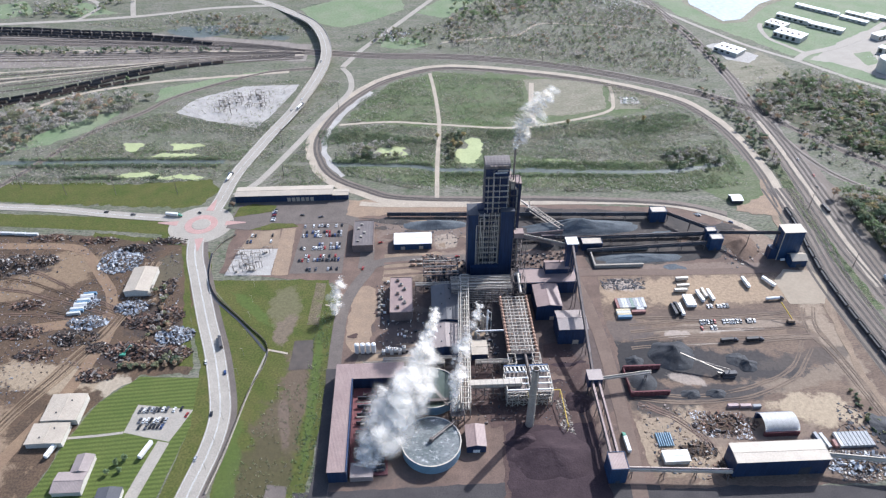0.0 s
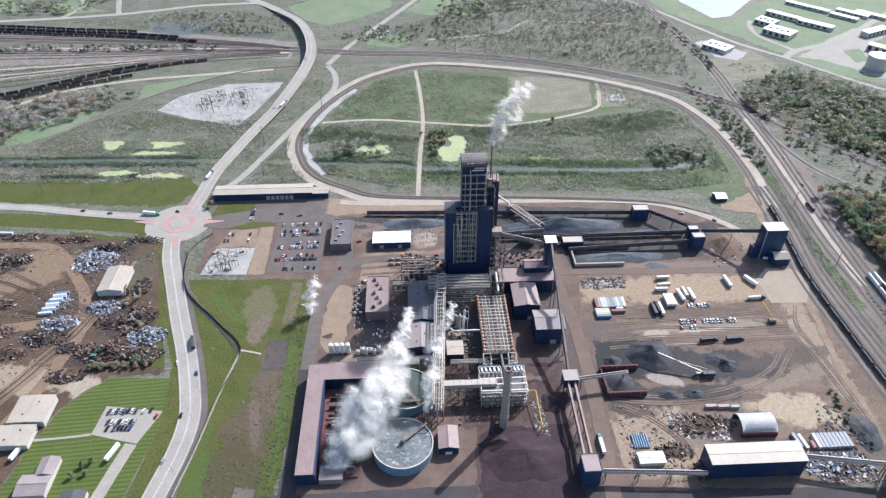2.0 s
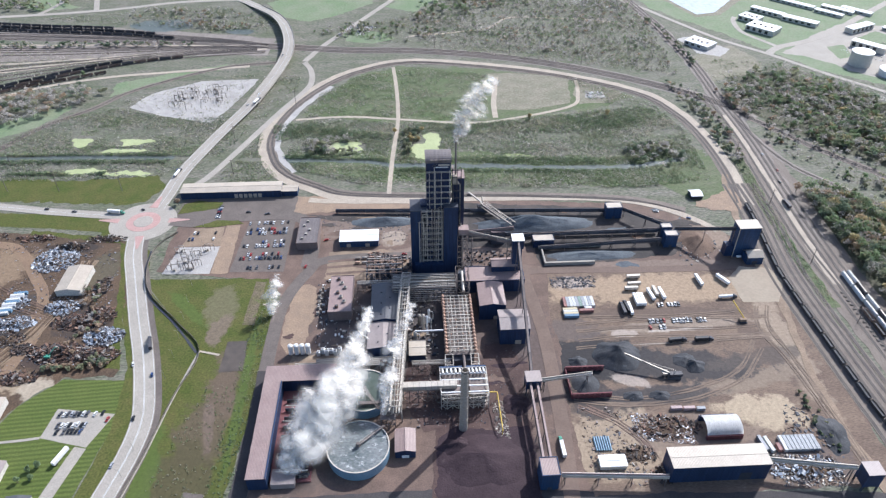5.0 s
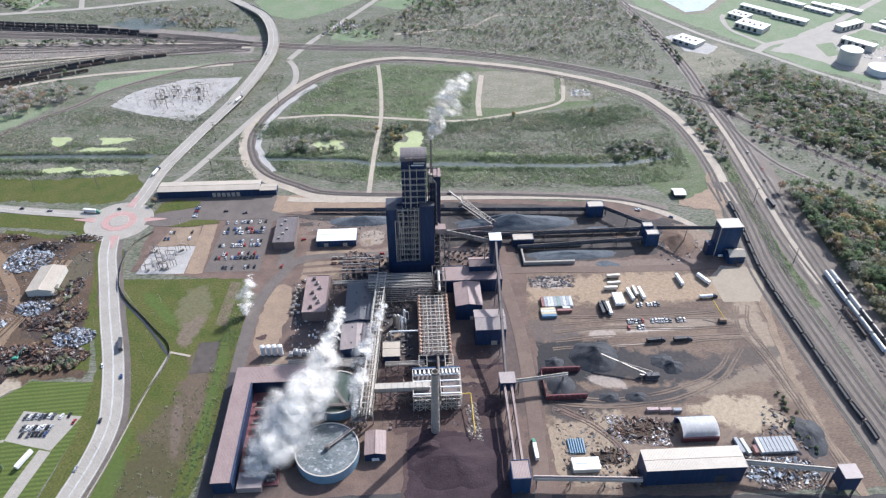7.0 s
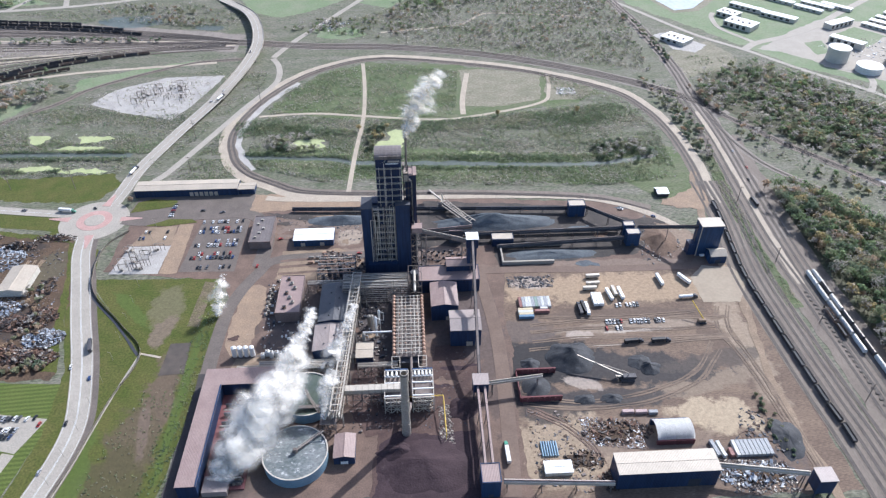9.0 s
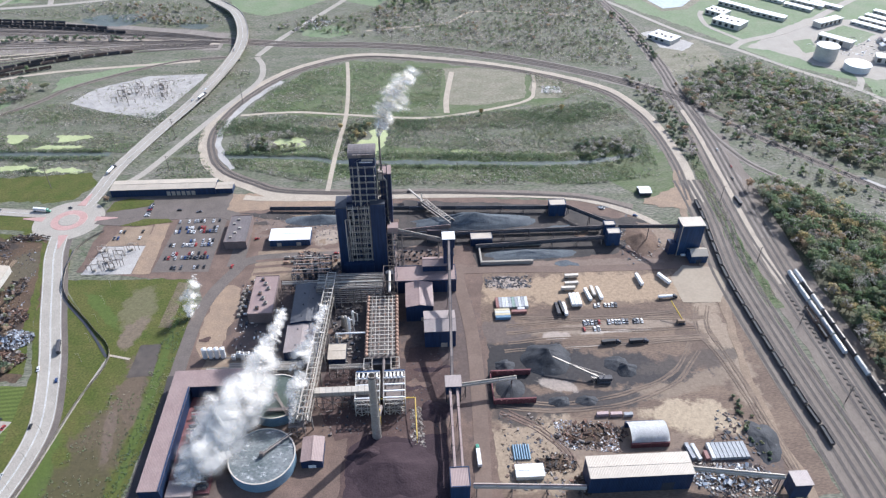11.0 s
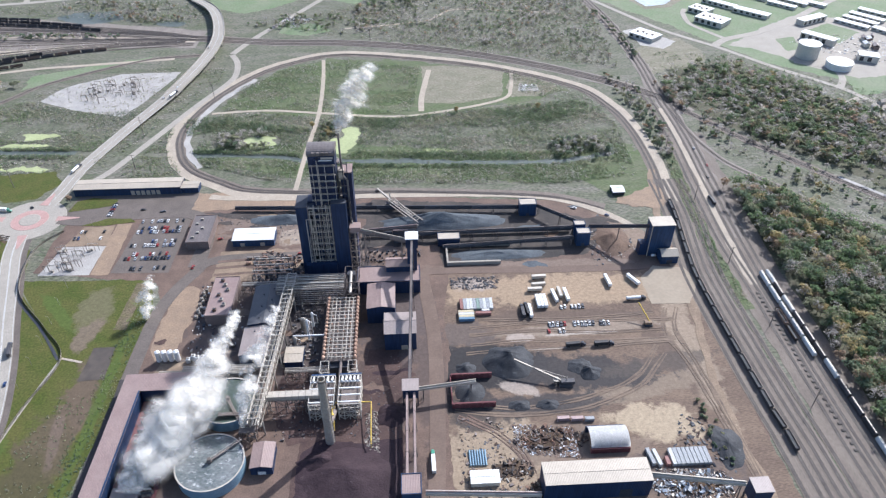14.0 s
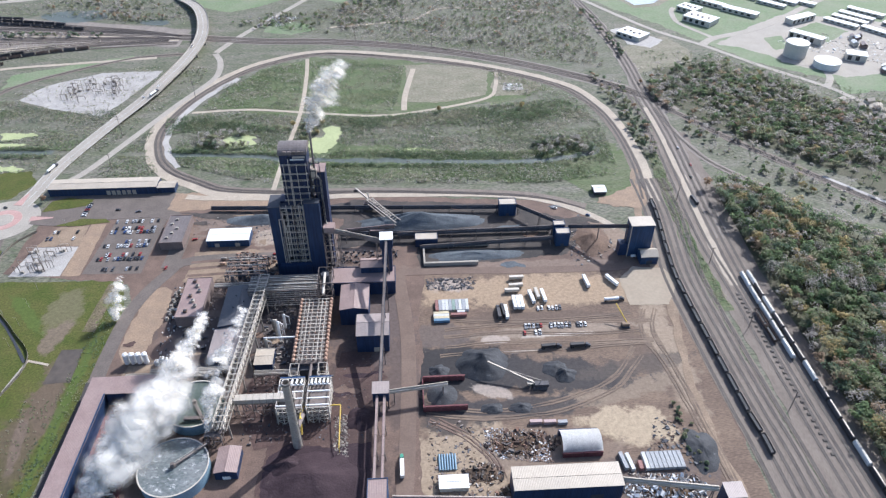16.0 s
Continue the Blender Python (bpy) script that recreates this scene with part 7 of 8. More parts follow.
AUTUMN = {"green": 3.4, "olive": 3.0, "dark": 2.0, "gold": 1.2, "rust": 1.1, "bare": 3.4}
GREYW = {"green": 2.4, "olive": 2.2, "dark": 1.2, "rust": 0.4, "gold": 0.25, "bare": 4.4}
MARSH = {"olive": 2.4, "dark": 1.6, "green": 2.0, "bare": 2, "reed": 2.4}
wood([(463, 622), (490, 628), (512, 604), (545, 562), (590, 515), (680, 430), (720, 380), (720, 230), (456, 230), (456, 350), (462, 450), (464, 540)], 1900, AUTUMN, 9, 18, 36, 0.85)
wood([(495, 915), (560, 935), (586, 945), (654, 862), (677, 808), (726, 755), (900, 640), (900, 420), (700, 520), (640, 592), (596, 657), (530, 735), (488, 802), (472, 857)], 2500, GREYW, 6, 12, 18, 0.9, 0.006)
wood([(476, 740), (500, 690), (515, 655), (550, 610), (600, 560), (640, 540), (580, 622), (520, 702), (486, 760)], 240, GREYW, 3, 9, 20, 0.85, 0.03)
wood([(462, 880), (486, 800), (528, 728), (594, 648), (640, 585), (634, 580), (586, 640), (518, 716), (478, 786), (458, 850)], 150, GREYW, 4, 9, 20, 0.85)
wood([(470, 860), (488, 806), (478, 792), (466, 840)], 30, {"bare": 3, "rust": 2, "dark": 1}, 6, 10, 22, 0.8)
wood([(70, 1050), (200, 1030), (330, 980), (430, 920), (446, 1080), (430, 1250), (300, 1330), (150, 1330), (60, 1180)], 1700, {"bare": 7, "olive": 1.6, "green": 1.0, "rust": 0.5}, 2.5, 6, 12, 0.75, 0.01, "grey scrubby woodland with bare shrubs")
wood([(60, 1140), (280, 1260), (420, 1280), (420, 1400), (100, 1420)], 260, {"green": 3, "olive": 2, "rust": 0.6, "bare": 1.4}, 6, 13, 16, 1.2, 0.0, "green far woodland")
wood([(-560, 830), (-473, 800), (-432, 826), (-385, 864), (-354, 903), (-409, 928), (-464, 905), (-540, 868)], 190, {"bare": 5, "rust": 1, "olive": 1, "dark": 0.6}, 7, 14, 26, 0.9, 0.0, "bare autumn trees beside the track")
wood([(-640, 720), (-480, 760), (-470, 830), (-640, 800)], 200, {"bare": 3, "olive": 2, "rust": 1}, 5, 9, 18, 1.0)
wood([(-640, 1090), (-400, 1085), (-280, 1075), (-280, 1066), (-640, 1068)], 130, {"dark": 2, "bare": 2, "olive": 1}, 4, 7, 14, 1.0, 0.0, "row of dark shrubs between the tracks")
wood([(-420, 1180), (-250, 1120), (-180, 1150), (-230, 1220), (-420, 1240)], 130, {"bare": 3, "olive": 2, "rust": 1}, 4, 9, 14, 1.0, 0.02)
wood([(-760, 1230), (-560, 1240), (-500, 1320), (-760, 1330)], 120, {"bare": 3, "olive": 2, "green": 2}, 5, 10, 14, 1.1, 0.02)
wood([(-110, 1110), (-20, 1070), (60, 1060), (110, 1120), (20, 1160), (-60, 1140)], 90, {"olive": 2, "bare": 2, "green": 1}, 3, 7, 14, 1.0, 0.03)
wood([(402, 905), (436, 880), (440, 720), (424, 660), (414, 700), (412, 790)], 90, {"dark": 2, "olive": 2, "bare": 2, "rust": 0.6}, 4, 8, 20, 0.9, 0.0, "shrubs between the loop and the branch line")
wood([(442, 1150), (452, 1150), (470, 960), (462, 950)], 40, {"dark": 2, "olive": 1}, 4, 8, 16, 1.0)
wood([(-236, 506), (-212, 440), (-196, 402), (-206, 396), (-232, 402), (-240, 440), (-246, 500)], 46, {"olive": 2, "rust": 1.4, "bare": 2}, 3, 6, 22, 0.8, 0.0, "roadside autumn shrubs")
wood([(-246, 398), (-196, 402), (-196, 408), (-246, 404)], 30, {"rust": 2, "olive": 2, "dark": 1}, 3, 5, 22, 0.8)
wood([(300, 720), (352, 730), (366, 690), (330, 676), (305, 690)], 60, {"bare": 3, "dark": 1, "olive": 1}, 6, 10, 20, 0.9, 0.0, "bare grey trees beside the stream")
wood([(-75, 756), (-22, 762), (-10, 728), (-70, 722)], 60, {"bare": 4, "olive": 1, "dark": 1}, 6, 10, 18, 0.9, 0.0, "bare grey trees beside the pond")
wood([(42, 780), (64, 782), (62, 720), (40, 720)], 40, {"olive": 3, "gold": 1, "dark": 1}, 4, 8, 22, 0.9)
wood([(346, 330), (338, 350), (334, 330), (338, 300), (346, 290)], 26, {"olive": 2, "dark": 2}, 1.5, 3.5, 24, 0.7, 0.0, "weedy scrub on the earth bank")
wood([(640, 740), (900, 640), (1100, 700), (1100, 850), (800, 800), (700, 800)], 200, GREYW, 6, 12, 18, 1.2)


def shrubs(poly, count, mix, size, clump=0.02, label="low marsh shrubs and weeds", h=1.4):
    """Low scrub, uncountable: flat-topped clumps of leaf tufts."""
    pts = scatter(poly, count, clump)
    names = list(mix)
    field = np.array([noise.noise((x * 0.016, y * 0.03, 21.0)) for x, y in pts])
    order = np.clip(((field + 0.55) / 1.1 + 0.25 * vr.normal(size=len(pts))) * len(names), 0, len(names) - 1).astype(int)
    for i, nm in enumerate(names):
        sub = pts[order == i]
        if len(sub):
            hh = h * (0.4 + 0.9 * vr.rand(len(sub), 1))
            c = np.concatenate([sub, hh * 0.5], 1)
            r = np.concatenate([hh * 1.1, hh * 1.1, hh * 0.6], 1)
            cloud_object("scrub", leaf_cloud(c, r, 6, size * 0.7, 0.55), LEAVES[nm], label, "scrub", "stuff")


shrubs([(-78, 690), (20, 650), (150, 645), (300, 638), (380, 650), (388, 760), (372, 820), (330, 830), (200, 800), (30, 800), (-80, 830), (-98, 770), (-92, 716)], 21000, MARSH, 0.8, 0.02, h=1.9)
shrubs([(-90, 830), (20, 812), (140, 802), (150, 830), (160, 940), (60, 972), (-20, 945), (-70, 890)], 5000, MARSH, 0.8, 0.025, h=1.3)
shrubs([(270, 930), (350, 862), (385, 805), (330, 832), (290, 850)], 1300, MARSH, 0.8, 0.025, h=1.4)
shrubs([(-640, 720), (-470, 690), (-330, 684), (-222, 690), (-196, 760), (-172, 830), (-250, 826), (-330, 860), (-400, 830), (-440, 770), (-470, 715)], 10000, {"dark": 1, "bare": 2, "reed": 2, "olive": 2, "green": 1}, 0.8, 0.02, h=1.6)
shrubs([(-206, 700), (-187, 692), (-159, 760), (-128, 840), (-104, 900), (-102, 950), (-125, 955), (-150, 860)], 1500, MARSH, 0.8, 0.03, h=1.4)
shrubs([(-640, 900), (-560, 915), (-470, 960), (-350, 1030), (-180, 1050), (-640, 1060)], 2200, {"reed": 3, "bare": 2, "olive": 1}, 0.9, 0.02, h=0.9, label="weeds between the yard tracks")
shrubs([(60, 1050), (430, 920), (446, 1250), (200, 1330), (40, 1180), (-60, 1110)], 9000, {"reed": 2, "bare": 3, "olive": 2, "green": 1.5}, 1.0, 0.012, h=1.6)
shrubs([(-480, 1180), (-170, 1110), (-160, 1200), (-300, 1250), (-560, 1200)], 1800, MARSH, 1.0, 0.015, h=1.5)
shrubs([(490, 800), (640, 600), (900, 440), (900, 700), (600, 960), (500, 980), (470, 930)], 5000, {"dark": 2, "olive": 2, "green": 1, "bare": 3}, 1.0, 0.012, h=1.6)
shrubs([(418, 690), (432, 690), (426, 625), (417, 521), (418, 440), (407, 440), (406, 521), (414, 625)], 1500, {"dark": 1, "olive": 2, "reed": 2}, 0.6, 0.03, h=0.8, label="weeds between the sidings")
shrubs([(-84, 500), (-76, 470), (-76, 300), (-82, 262), (-96, 262), (-92, 420)], 600, {"dark": 1, "green": 2, "olive": 2}, 0.6, 0.05, h=0.7, label="tall weeds along the works road")
shrubs([(-140, 262), (-128, 330), (-112, 380), (-92, 380), (-100, 262)], 260, {"olive": 2, "reed": 2, "green": 2}, 0.6, 0.05, h=0.7, label="weeds in the drainage swale")

shrubs([(-640, 690), (-470, 700), (-440, 770), (-480, 800), (-640, 800)], 2600, {"bare": 2, "reed": 2, "olive": 2, "dark": 1}, 0.8, 0.02, h=1.5)
shrubs([(-330, 880), (-190, 960), (-150, 950), (-176, 870), (-196, 800), (-262, 826), (-322, 856)], 700, {"bare": 2, "olive": 2, "reed": 2}, 0.8, 0.04, h=1.1)
shrubs([(-168, 680), (-130, 664), (-100, 680), (-130, 740), (-128, 790), (-142, 748)], 1100, {"olive": 3, "green": 2, "reed": 2, "dark": 1}, 0.7, 0.03, h=1.0)
shrubs([(480, 705), (520, 650), (560, 600), (620, 540), (660, 520), (600, 600), (520, 705)], 1200, MARSH, 0.8, 0.02, h=1.2)
HEDGE = {"deep": 3, "dark": 2, "green": 1.4, "olive": 0.6}
for band, n_ in (([(-98, 726), (30, 712), (30, 704), (-98, 719)], 420), ([(36, 706), (130, 700), (260, 690), (350, 700), (350, 708), (260, 702), (130, 712), (36, 718)], 900), ([(36, 690), (250, 676), (250, 672), (36, 684)], 420),
                 ([(-470, 746), (-230, 738), (-230, 732), (-470, 740)], 520), ([(-470, 732), (-230, 722), (-230, 716), (-470, 726)], 520), ([(-400, 702), (-250, 700), (-250, 694), (-400, 698)], 300), ([(-60, 790), (40, 770), (40, 756), (-60, 772)], 420),
                 ([(90, 790), (350, 830), (380, 800), (300, 772), (100, 764)], 1500), ([(-120, 800), (-70, 810), (-60, 776), (-112, 760)], 300)):
    shrubs(band, n_, HEDGE, 1.1, 0.0, "dark hedge of shrubs beside the water", 3.0)


def tree(x, y, h, kind, label):
    t = thing("tree", x, y, 0, label, "tree", "edge trees")
    bm = cone(bmesh.new(), (0, 0, 0), 0.28, 0.1, h * 0.55, 8)
    for a in range(5):
        ang = a * 1.257 + h
        p = Vector((0, 0, h * (0.25 + 0.05 * a)))
        q = p + Vector((math.cos(ang) * h * 0.2, math.sin(ang) * h * 0.2, h * 0.25))
        d = q - p
        bmesh.ops.create_cone(bm, cap_ends=False, segments=5, radius1=0.12, radius2=0.03, depth=d.length, matrix=Matrix.Translation((p + q) / 2) @ d.to_track_quat("Z", "Y").to_matrix().to_4x4())
    part("trunk", bm, BARK, t)
    k = 9
    a = vr.rand(k) * 6.283
    rad = h * 0.2 * (0.3 + 0.8 * vr.rand(k))
    c = np.stack([rad * np.cos(a), rad * np.sin(a), h * (0.4 + 0.5 * vr.rand(k))], 1)
    r = np.stack([h * (0.12 + 0.1 * vr.rand(k))] * 2 + [h * (0.1 + 0.08 * vr.rand(k))], 1)
    o = cloud_object("crown", leaf_cloud(c, r, 34, 0.8), LEAVES[kind])
    o.parent = t
    return t


WORDS = {"green": "green leafy tree at the wood's edge", "gold": "golden yellow autumn tree at the wood's edge", "rust": "rust orange autumn tree at the wood's edge", "olive": "dull olive tree at the wood's edge"}
for i in range(46):
    k = ["green", "gold", "olive", "rust", "green", "olive"][i % 6]
    tree(463 + 14 * (i % 5) + rng.uniform(-3, 3), 250 + i * 8.2, rng.uniform(9, 15), k, WORDS[k])
for x, y in ((-218, 308), (-214, 302), (-222, 300), (-213, 312)):
    tree(x, y, 5, "green", "small dark green conifer on the lawn")
for x, y, k in ((-408, 960, "green"), (300, 806, "gold"), (200, 800, "gold"), (30, 770, "gold"), (-196, 630, "rust")):
    tree(x, y, 9, k, WORDS[k])

# ---- fences, poles, scrap and small things ----
FENCE = [(-150, 281), (-143, 318), (-136, 368), (-127, 416), (-154, 452), (-191, 497), (-200, 552), (-184, 580)]
fe = thing("fence", 0, 0, 0, "long dark mesh fence along the grass field", "fence")
line = spline(FENCE, 6.0)
for a, b in zip(line, line[1:]):
    bar("post", (a.x, a.y, 0), (a.x, a.y, 2.4), 0.15, GALV, fe)
bm = bmesh.new()
for a, b in zip(line, line[1:]):
    vs = [bm.verts.new(v) for v in ((a.x, a.y, 0.1), (b.x, b.y, 0.1), (b.x, b.y, 2.3), (a.x, a.y, 2.3))]
    bm.faces.new(vs)
bmesh.ops.solidify(bm, geom=bm.faces[:], thickness=0.08)
part("mesh_panel", bm, GALV, fe)
ribbon("fence_footing", FENCE[:4], 1.6, 0.2, CONCRETE, label="pale concrete strip below the fence")
# flat dark strip painted in for the shadowy hedge line by the fence
ribbon("fence_ditch", FENCE[3:7], 2.2, 0.15, STEELDK, offset=-2.5, label="flat dark strip beside the fence", wobble=0.6)
ribbon("dirt_path", [(-127, 416), (-120, 414), (-110, 411)], 2.0, 0.22, LOOPROAD, label="pale outlet channel to the pond")
ribbon("dirt_path", [(-84, 470), (-78, 468), (-72, 470)], 1.6, 0.22, LOOPROAD, label="pale culvert head")
def pole(x, y, h, label, arms=2, group="power poles"):
    p = thing("power_pole", x, y, 0, label, "pole", group)
    part("shaft", cone(bmesh.new(), (0, 0, 0), 0.35, 0.2, h, 8), STEELBR, p)
    for k in range(arms):
        bar("crossarm", (-2.4, 0, h - 1 - 3 * k), (2.4, 0, h - 1 - 3 * k), 0.3, STEELBR, p)
    return p


for x, y in ((-440, 679), (-386, 665), (-331, 663), (-263, 660), (-437, 728), (-406, 720), (-240, 850), (-160, 760), (-98, 850)):
    pole(x, y, 26, "tall steel power pole in the marsh")
for x, y in ((-330, 1060), (-400, 1040), (90, 1040), (200, 1005), (300, 965), (420, 500), (422, 420), (418, 340), (424, 600), (426, 700), (160, 660), (-150, 690)):
    pole(x, y, 18, "wooden utility pole beside the tracks", 1)
for i in range(14):
    p = thing("street_lamp", -146 - 0.9 * abs(i - 5) ** 1.3, 300 + 22 * i, 0, "slim street lamp beside the road", "street lamp", "street lamps")
    bar("shaft", (0, 0, 0), (0, 0, 9), 0.2, GALV, p, round_=True)
    bar("lamp_arm", (0, 0, 9), (-2, 0, 9.4), 0.15, GALV, p)

# switchyards
def switchyard(x0, x1, y0, y1, n, label):
    s = thing("switchyard", (x0 + x1) / 2, (y0 + y1) / 2, 0, label, "substation")
    for i in range(n):
        x, y = rng.uniform(x0, x1) - (x0 + x1) / 2, rng.uniform(y0, y1) - (y0 + y1) / 2
        w, h = rng.uniform(4, 9), rng.uniform(5, 9)
        bar("portal_post", (x, y, 0), (x, y, h), 0.35, STEELBR if i % 2 else GALV, s)
        bar("portal_post", (x + w, y, 0), (x + w, y, h), 0.35, STEELBR if i % 2 else GALV, s)
        bar("portal_beam", (x, y, h), (x + w, y, h), 0.35, STEELBR if i % 2 else GALV, s)
        if i % 3 == 0:
            part("breaker", boxed(x + 1, x + 3, y - 1, y + 1, 0, 2.4, 0.1), GALV, s)
    return s


switchyard(-265, -200, 855, 915, 46, "steel portals and breakers of the far substation")
switchyard(-180, -146, 520, 552, 22, "grey steel switchyard on gravel")


# loose scrap: countable larger pieces, then uncountable litter
def litter(poly, count, sizes, mats, label, flat=0.6, category="scrap", base=0.1, clump=0.03):
    tilt = 0.04 if category == "equipment" else 0.22
    pts = scatter(poly, count, clump)
    pick = vr.randint(0, len(mats), len(pts))
    for i, m_ in enumerate(mats):
        sub = pts[pick == i]
        n = len(sub)
        if not n:
            continue
        s = sizes[0] + (sizes[1] - sizes[0]) * vr.rand(n, 1) ** 2
        a = vr.rand(n) * 6.283 if category != "equipment" else vr.randint(0, 4, n) * 1.5708
        ax = np.stack([np.cos(a), np.sin(a), tilt * vr.normal(size=n)], 1) * s
        ay = np.stack([-np.sin(a), np.cos(a), tilt * vr.normal(size=n)], 1) * s * (0.15 + 0.6 * vr.rand(n, 1))
        az = np.stack([np.zeros(n), np.zeros(n), np.ones(n)], 1) * s * flat * (0.3 + vr.rand(n, 1))
        c = np.concatenate([sub, np.full((n, 1), base)], 1)
        q = [c - ax - ay, c + ax - ay, c + ax + ay, c - ax + ay]
        t = [v + az for v in q]
        faces = [t, [q[0], q[1], t[1], t[0]], [q[1], q[2], t[2], t[1]], [q[2], q[3], t[3], t[2]], [q[3], q[0], t[0], t[3]]]
        v = np.concatenate([np.stack(f, 1) for f in faces], 0).reshape(-1, 3)
        cloud_object("scrap_litter", v, m_, label, category, "stuff")


YARDPOLY = [(-246, 404), (-206, 408), (-222, 520), (-240, 560), (-330, 578), (-600, 600), (-600, 300), (-350, 300), (-330, 340), (-300, 400)]
litter(YARDPOLY, 9000, (0.25, 1.0), [RUSTY, STEELDK, STEELBR, SILVERS, RUSTY], "heaps of rusty scrap metal in the yard", clump=0.028)
litter([(204, 336), (245, 332), (246, 306), (206, 312)], 1500, (0.2, 0.9), [RUSTY, SILVERS, RUSTY, STEELBR], "strewn scrap steel in the lay-down yard", 0.5, clump=0.05)
litter([(172, 478), (212, 478), (214, 493), (172, 494)], 420, (0.3, 1.5), [STEELDK, BLACKCAR, STEELBR], "stacked dark scrap on a pale pad", 0.4, clump=0.06)
litter([(166, 275), (205, 275), (206, 340), (166, 345)], 420, (0.3, 1.3), [RUSTY, STEELBR, TAN, STEELDK], "loose parts in the lay-down yard", 0.5, clump=0.04)
litter([(292, 270), (336, 268), (338, 292), (292, 296)], 1000, (0.3, 1.1), [GALV, STEELBR, RUSTY, STEELDK], "heap of grey scrap steel", 0.7, clump=0)
litter([(300, 290), (345, 290), (340, 330), (322, 340)], 300, (0.3, 1.4), [STEELDK, RUSTY], "dark debris on the bank", 0.5)
litter([(-20, 540), (60, 560), (60, 600), (-60, 600)], 600, (0.2, 1.0), [STEELBR, GALV, STEELDK, STEELBR], "equipment parts on the ore yard", 0.5)
litter([(60, 330), (72, 372), (128, 408), (128, 330)], 420, (0.2, 0.8), [STEELBR, RUSTY, STEELDK], "loose steel parts by the furnace", 0.5)
litter([(104, 318), (114, 318), (112, 352), (104, 352)], 260, (0.4, 1.0), [GALV, STEELBR, STEELBR], "rows of palletised parts", 0.8, clump=0)
litter([(40, 396), (66, 400), (66, 470), (44, 470)], 200, (0.3, 1.6), [GALV, STEELBR, STEELDK], "valves and small plant between the halls", 1.4, "equipment", clump=0)
litter([(-34, 410), (-4, 404), (6, 440), (-4, 500), (-38, 500)], 230, (0.3, 1.4), [GALV, WHITEP, STEELDK], "small plant by the control building", 1.4, "equipment", clump=0)
litter([(-46, 292), (-26, 292), (-26, 366), (-46, 366)], 260, (0.4, 1.6), [STEELBR, STEELDK, GALV], "pumps and piping in the court", 1.6, "equipment", 1.2, clump=0)
litter([(90, 470), (140, 500), (150, 535), (98, 535)], 420, (0.3, 1.2), [STEELDK, STEELBR, STEELDK], "plant steelwork beside the tower", 2.0, "equipment", clump=0)
litter([(6, 484), (52, 484), (46, 530), (6, 540)], 520, (0.3, 1.2), [STEELDK, STEELBR, STEELDK, TERRA], "plant steelwork beside the tower", 2.0, "equipment", clump=0)
litter([(40, 330), (76, 335), (76, 392), (42, 392)], 320, (0.2, 1.0), [STEELBR, STEELDK, STEELBR], "plant steelwork below the duct", 1.2, "equipment", clump=0)
litter([(300, 500), (345, 520), (340, 560), (306, 560)], 260, (0.3, 1.4), [STEELBR, STEELDK, GALV], "steel parts on the earth heap", 0.6)
litter([(-640, 300), (-350, 300), (-330, 400), (-640, 420)], 1200, (0.3, 1.5), [RUSTY, SILVERS, STEELDK], "scattered scrap along the yard", 0.6, clump=0.03)

def scrap_mix(name, tones):
    """Loose pieces of many colours, one tone a piece."""
    m = mat(name, tones[0], tones[1], None, size=2.5, fine=0.7, rough=0.7, metal=0.15, bump=0.3)
    n, l = m.node_tree.nodes, m.node_tree.links
    geo, ramp, mx = n.new("ShaderNodeNewGeometry"), n.new("ShaderNodeValToRGB"), n.new("ShaderNodeMixRGB")
    ramp.color_ramp.interpolation = "CONSTANT"
    while len(ramp.color_ramp.elements) < len(tones):
        ramp.color_ramp.elements.new(0.5)
    for k, c in enumerate(tones):
        ramp.color_ramp.elements[k].position, ramp.color_ramp.elements[k].color = k / len(tones), (*c, 1)
    l.new(geo.outputs["Random Per Island"], ramp.inputs[0])
    mx.inputs[0].default_value = 0.85
    l.new(n["Principled BSDF"].inputs["Base Color"].links[0].from_socket, mx.inputs[1]), l.new(ramp.outputs[0], mx.inputs[2])
    l.new(mx.outputs[0], n["Principled BSDF"].inputs["Base Color"])
    return m


MIXRUST = scrap_mix("mixed_rusty_scrap", [(0.06, 0.042, 0.034), (0.13, 0.075, 0.05), (0.035, 0.03, 0.03), (0.2, 0.12, 0.085), (0.09, 0.06, 0.048), (0.3, 0.27, 0.24), (0.05, 0.045, 0.045), (0.16, 0.1, 0.075)])
MIXPALE = scrap_mix("mixed_pale_scrap", [(0.42, 0.44, 0.46), (0.22, 0.24, 0.27), (0.07, 0.07, 0.075), (0.55, 0.56, 0.56), (0.12, 0.1, 0.09), (0.3, 0.34, 0.4), (0.1, 0.08, 0.07)])
MIXDARK = scrap_mix("mixed_dark_scrap", [(0.03, 0.028, 0.028), (0.055, 0.045, 0.04), (0.1, 0.075, 0.06), (0.02, 0.02, 0.022), (0.45, 0.43, 0.4), (0.08, 0.06, 0.05), (0.15, 0.1, 0.075)])


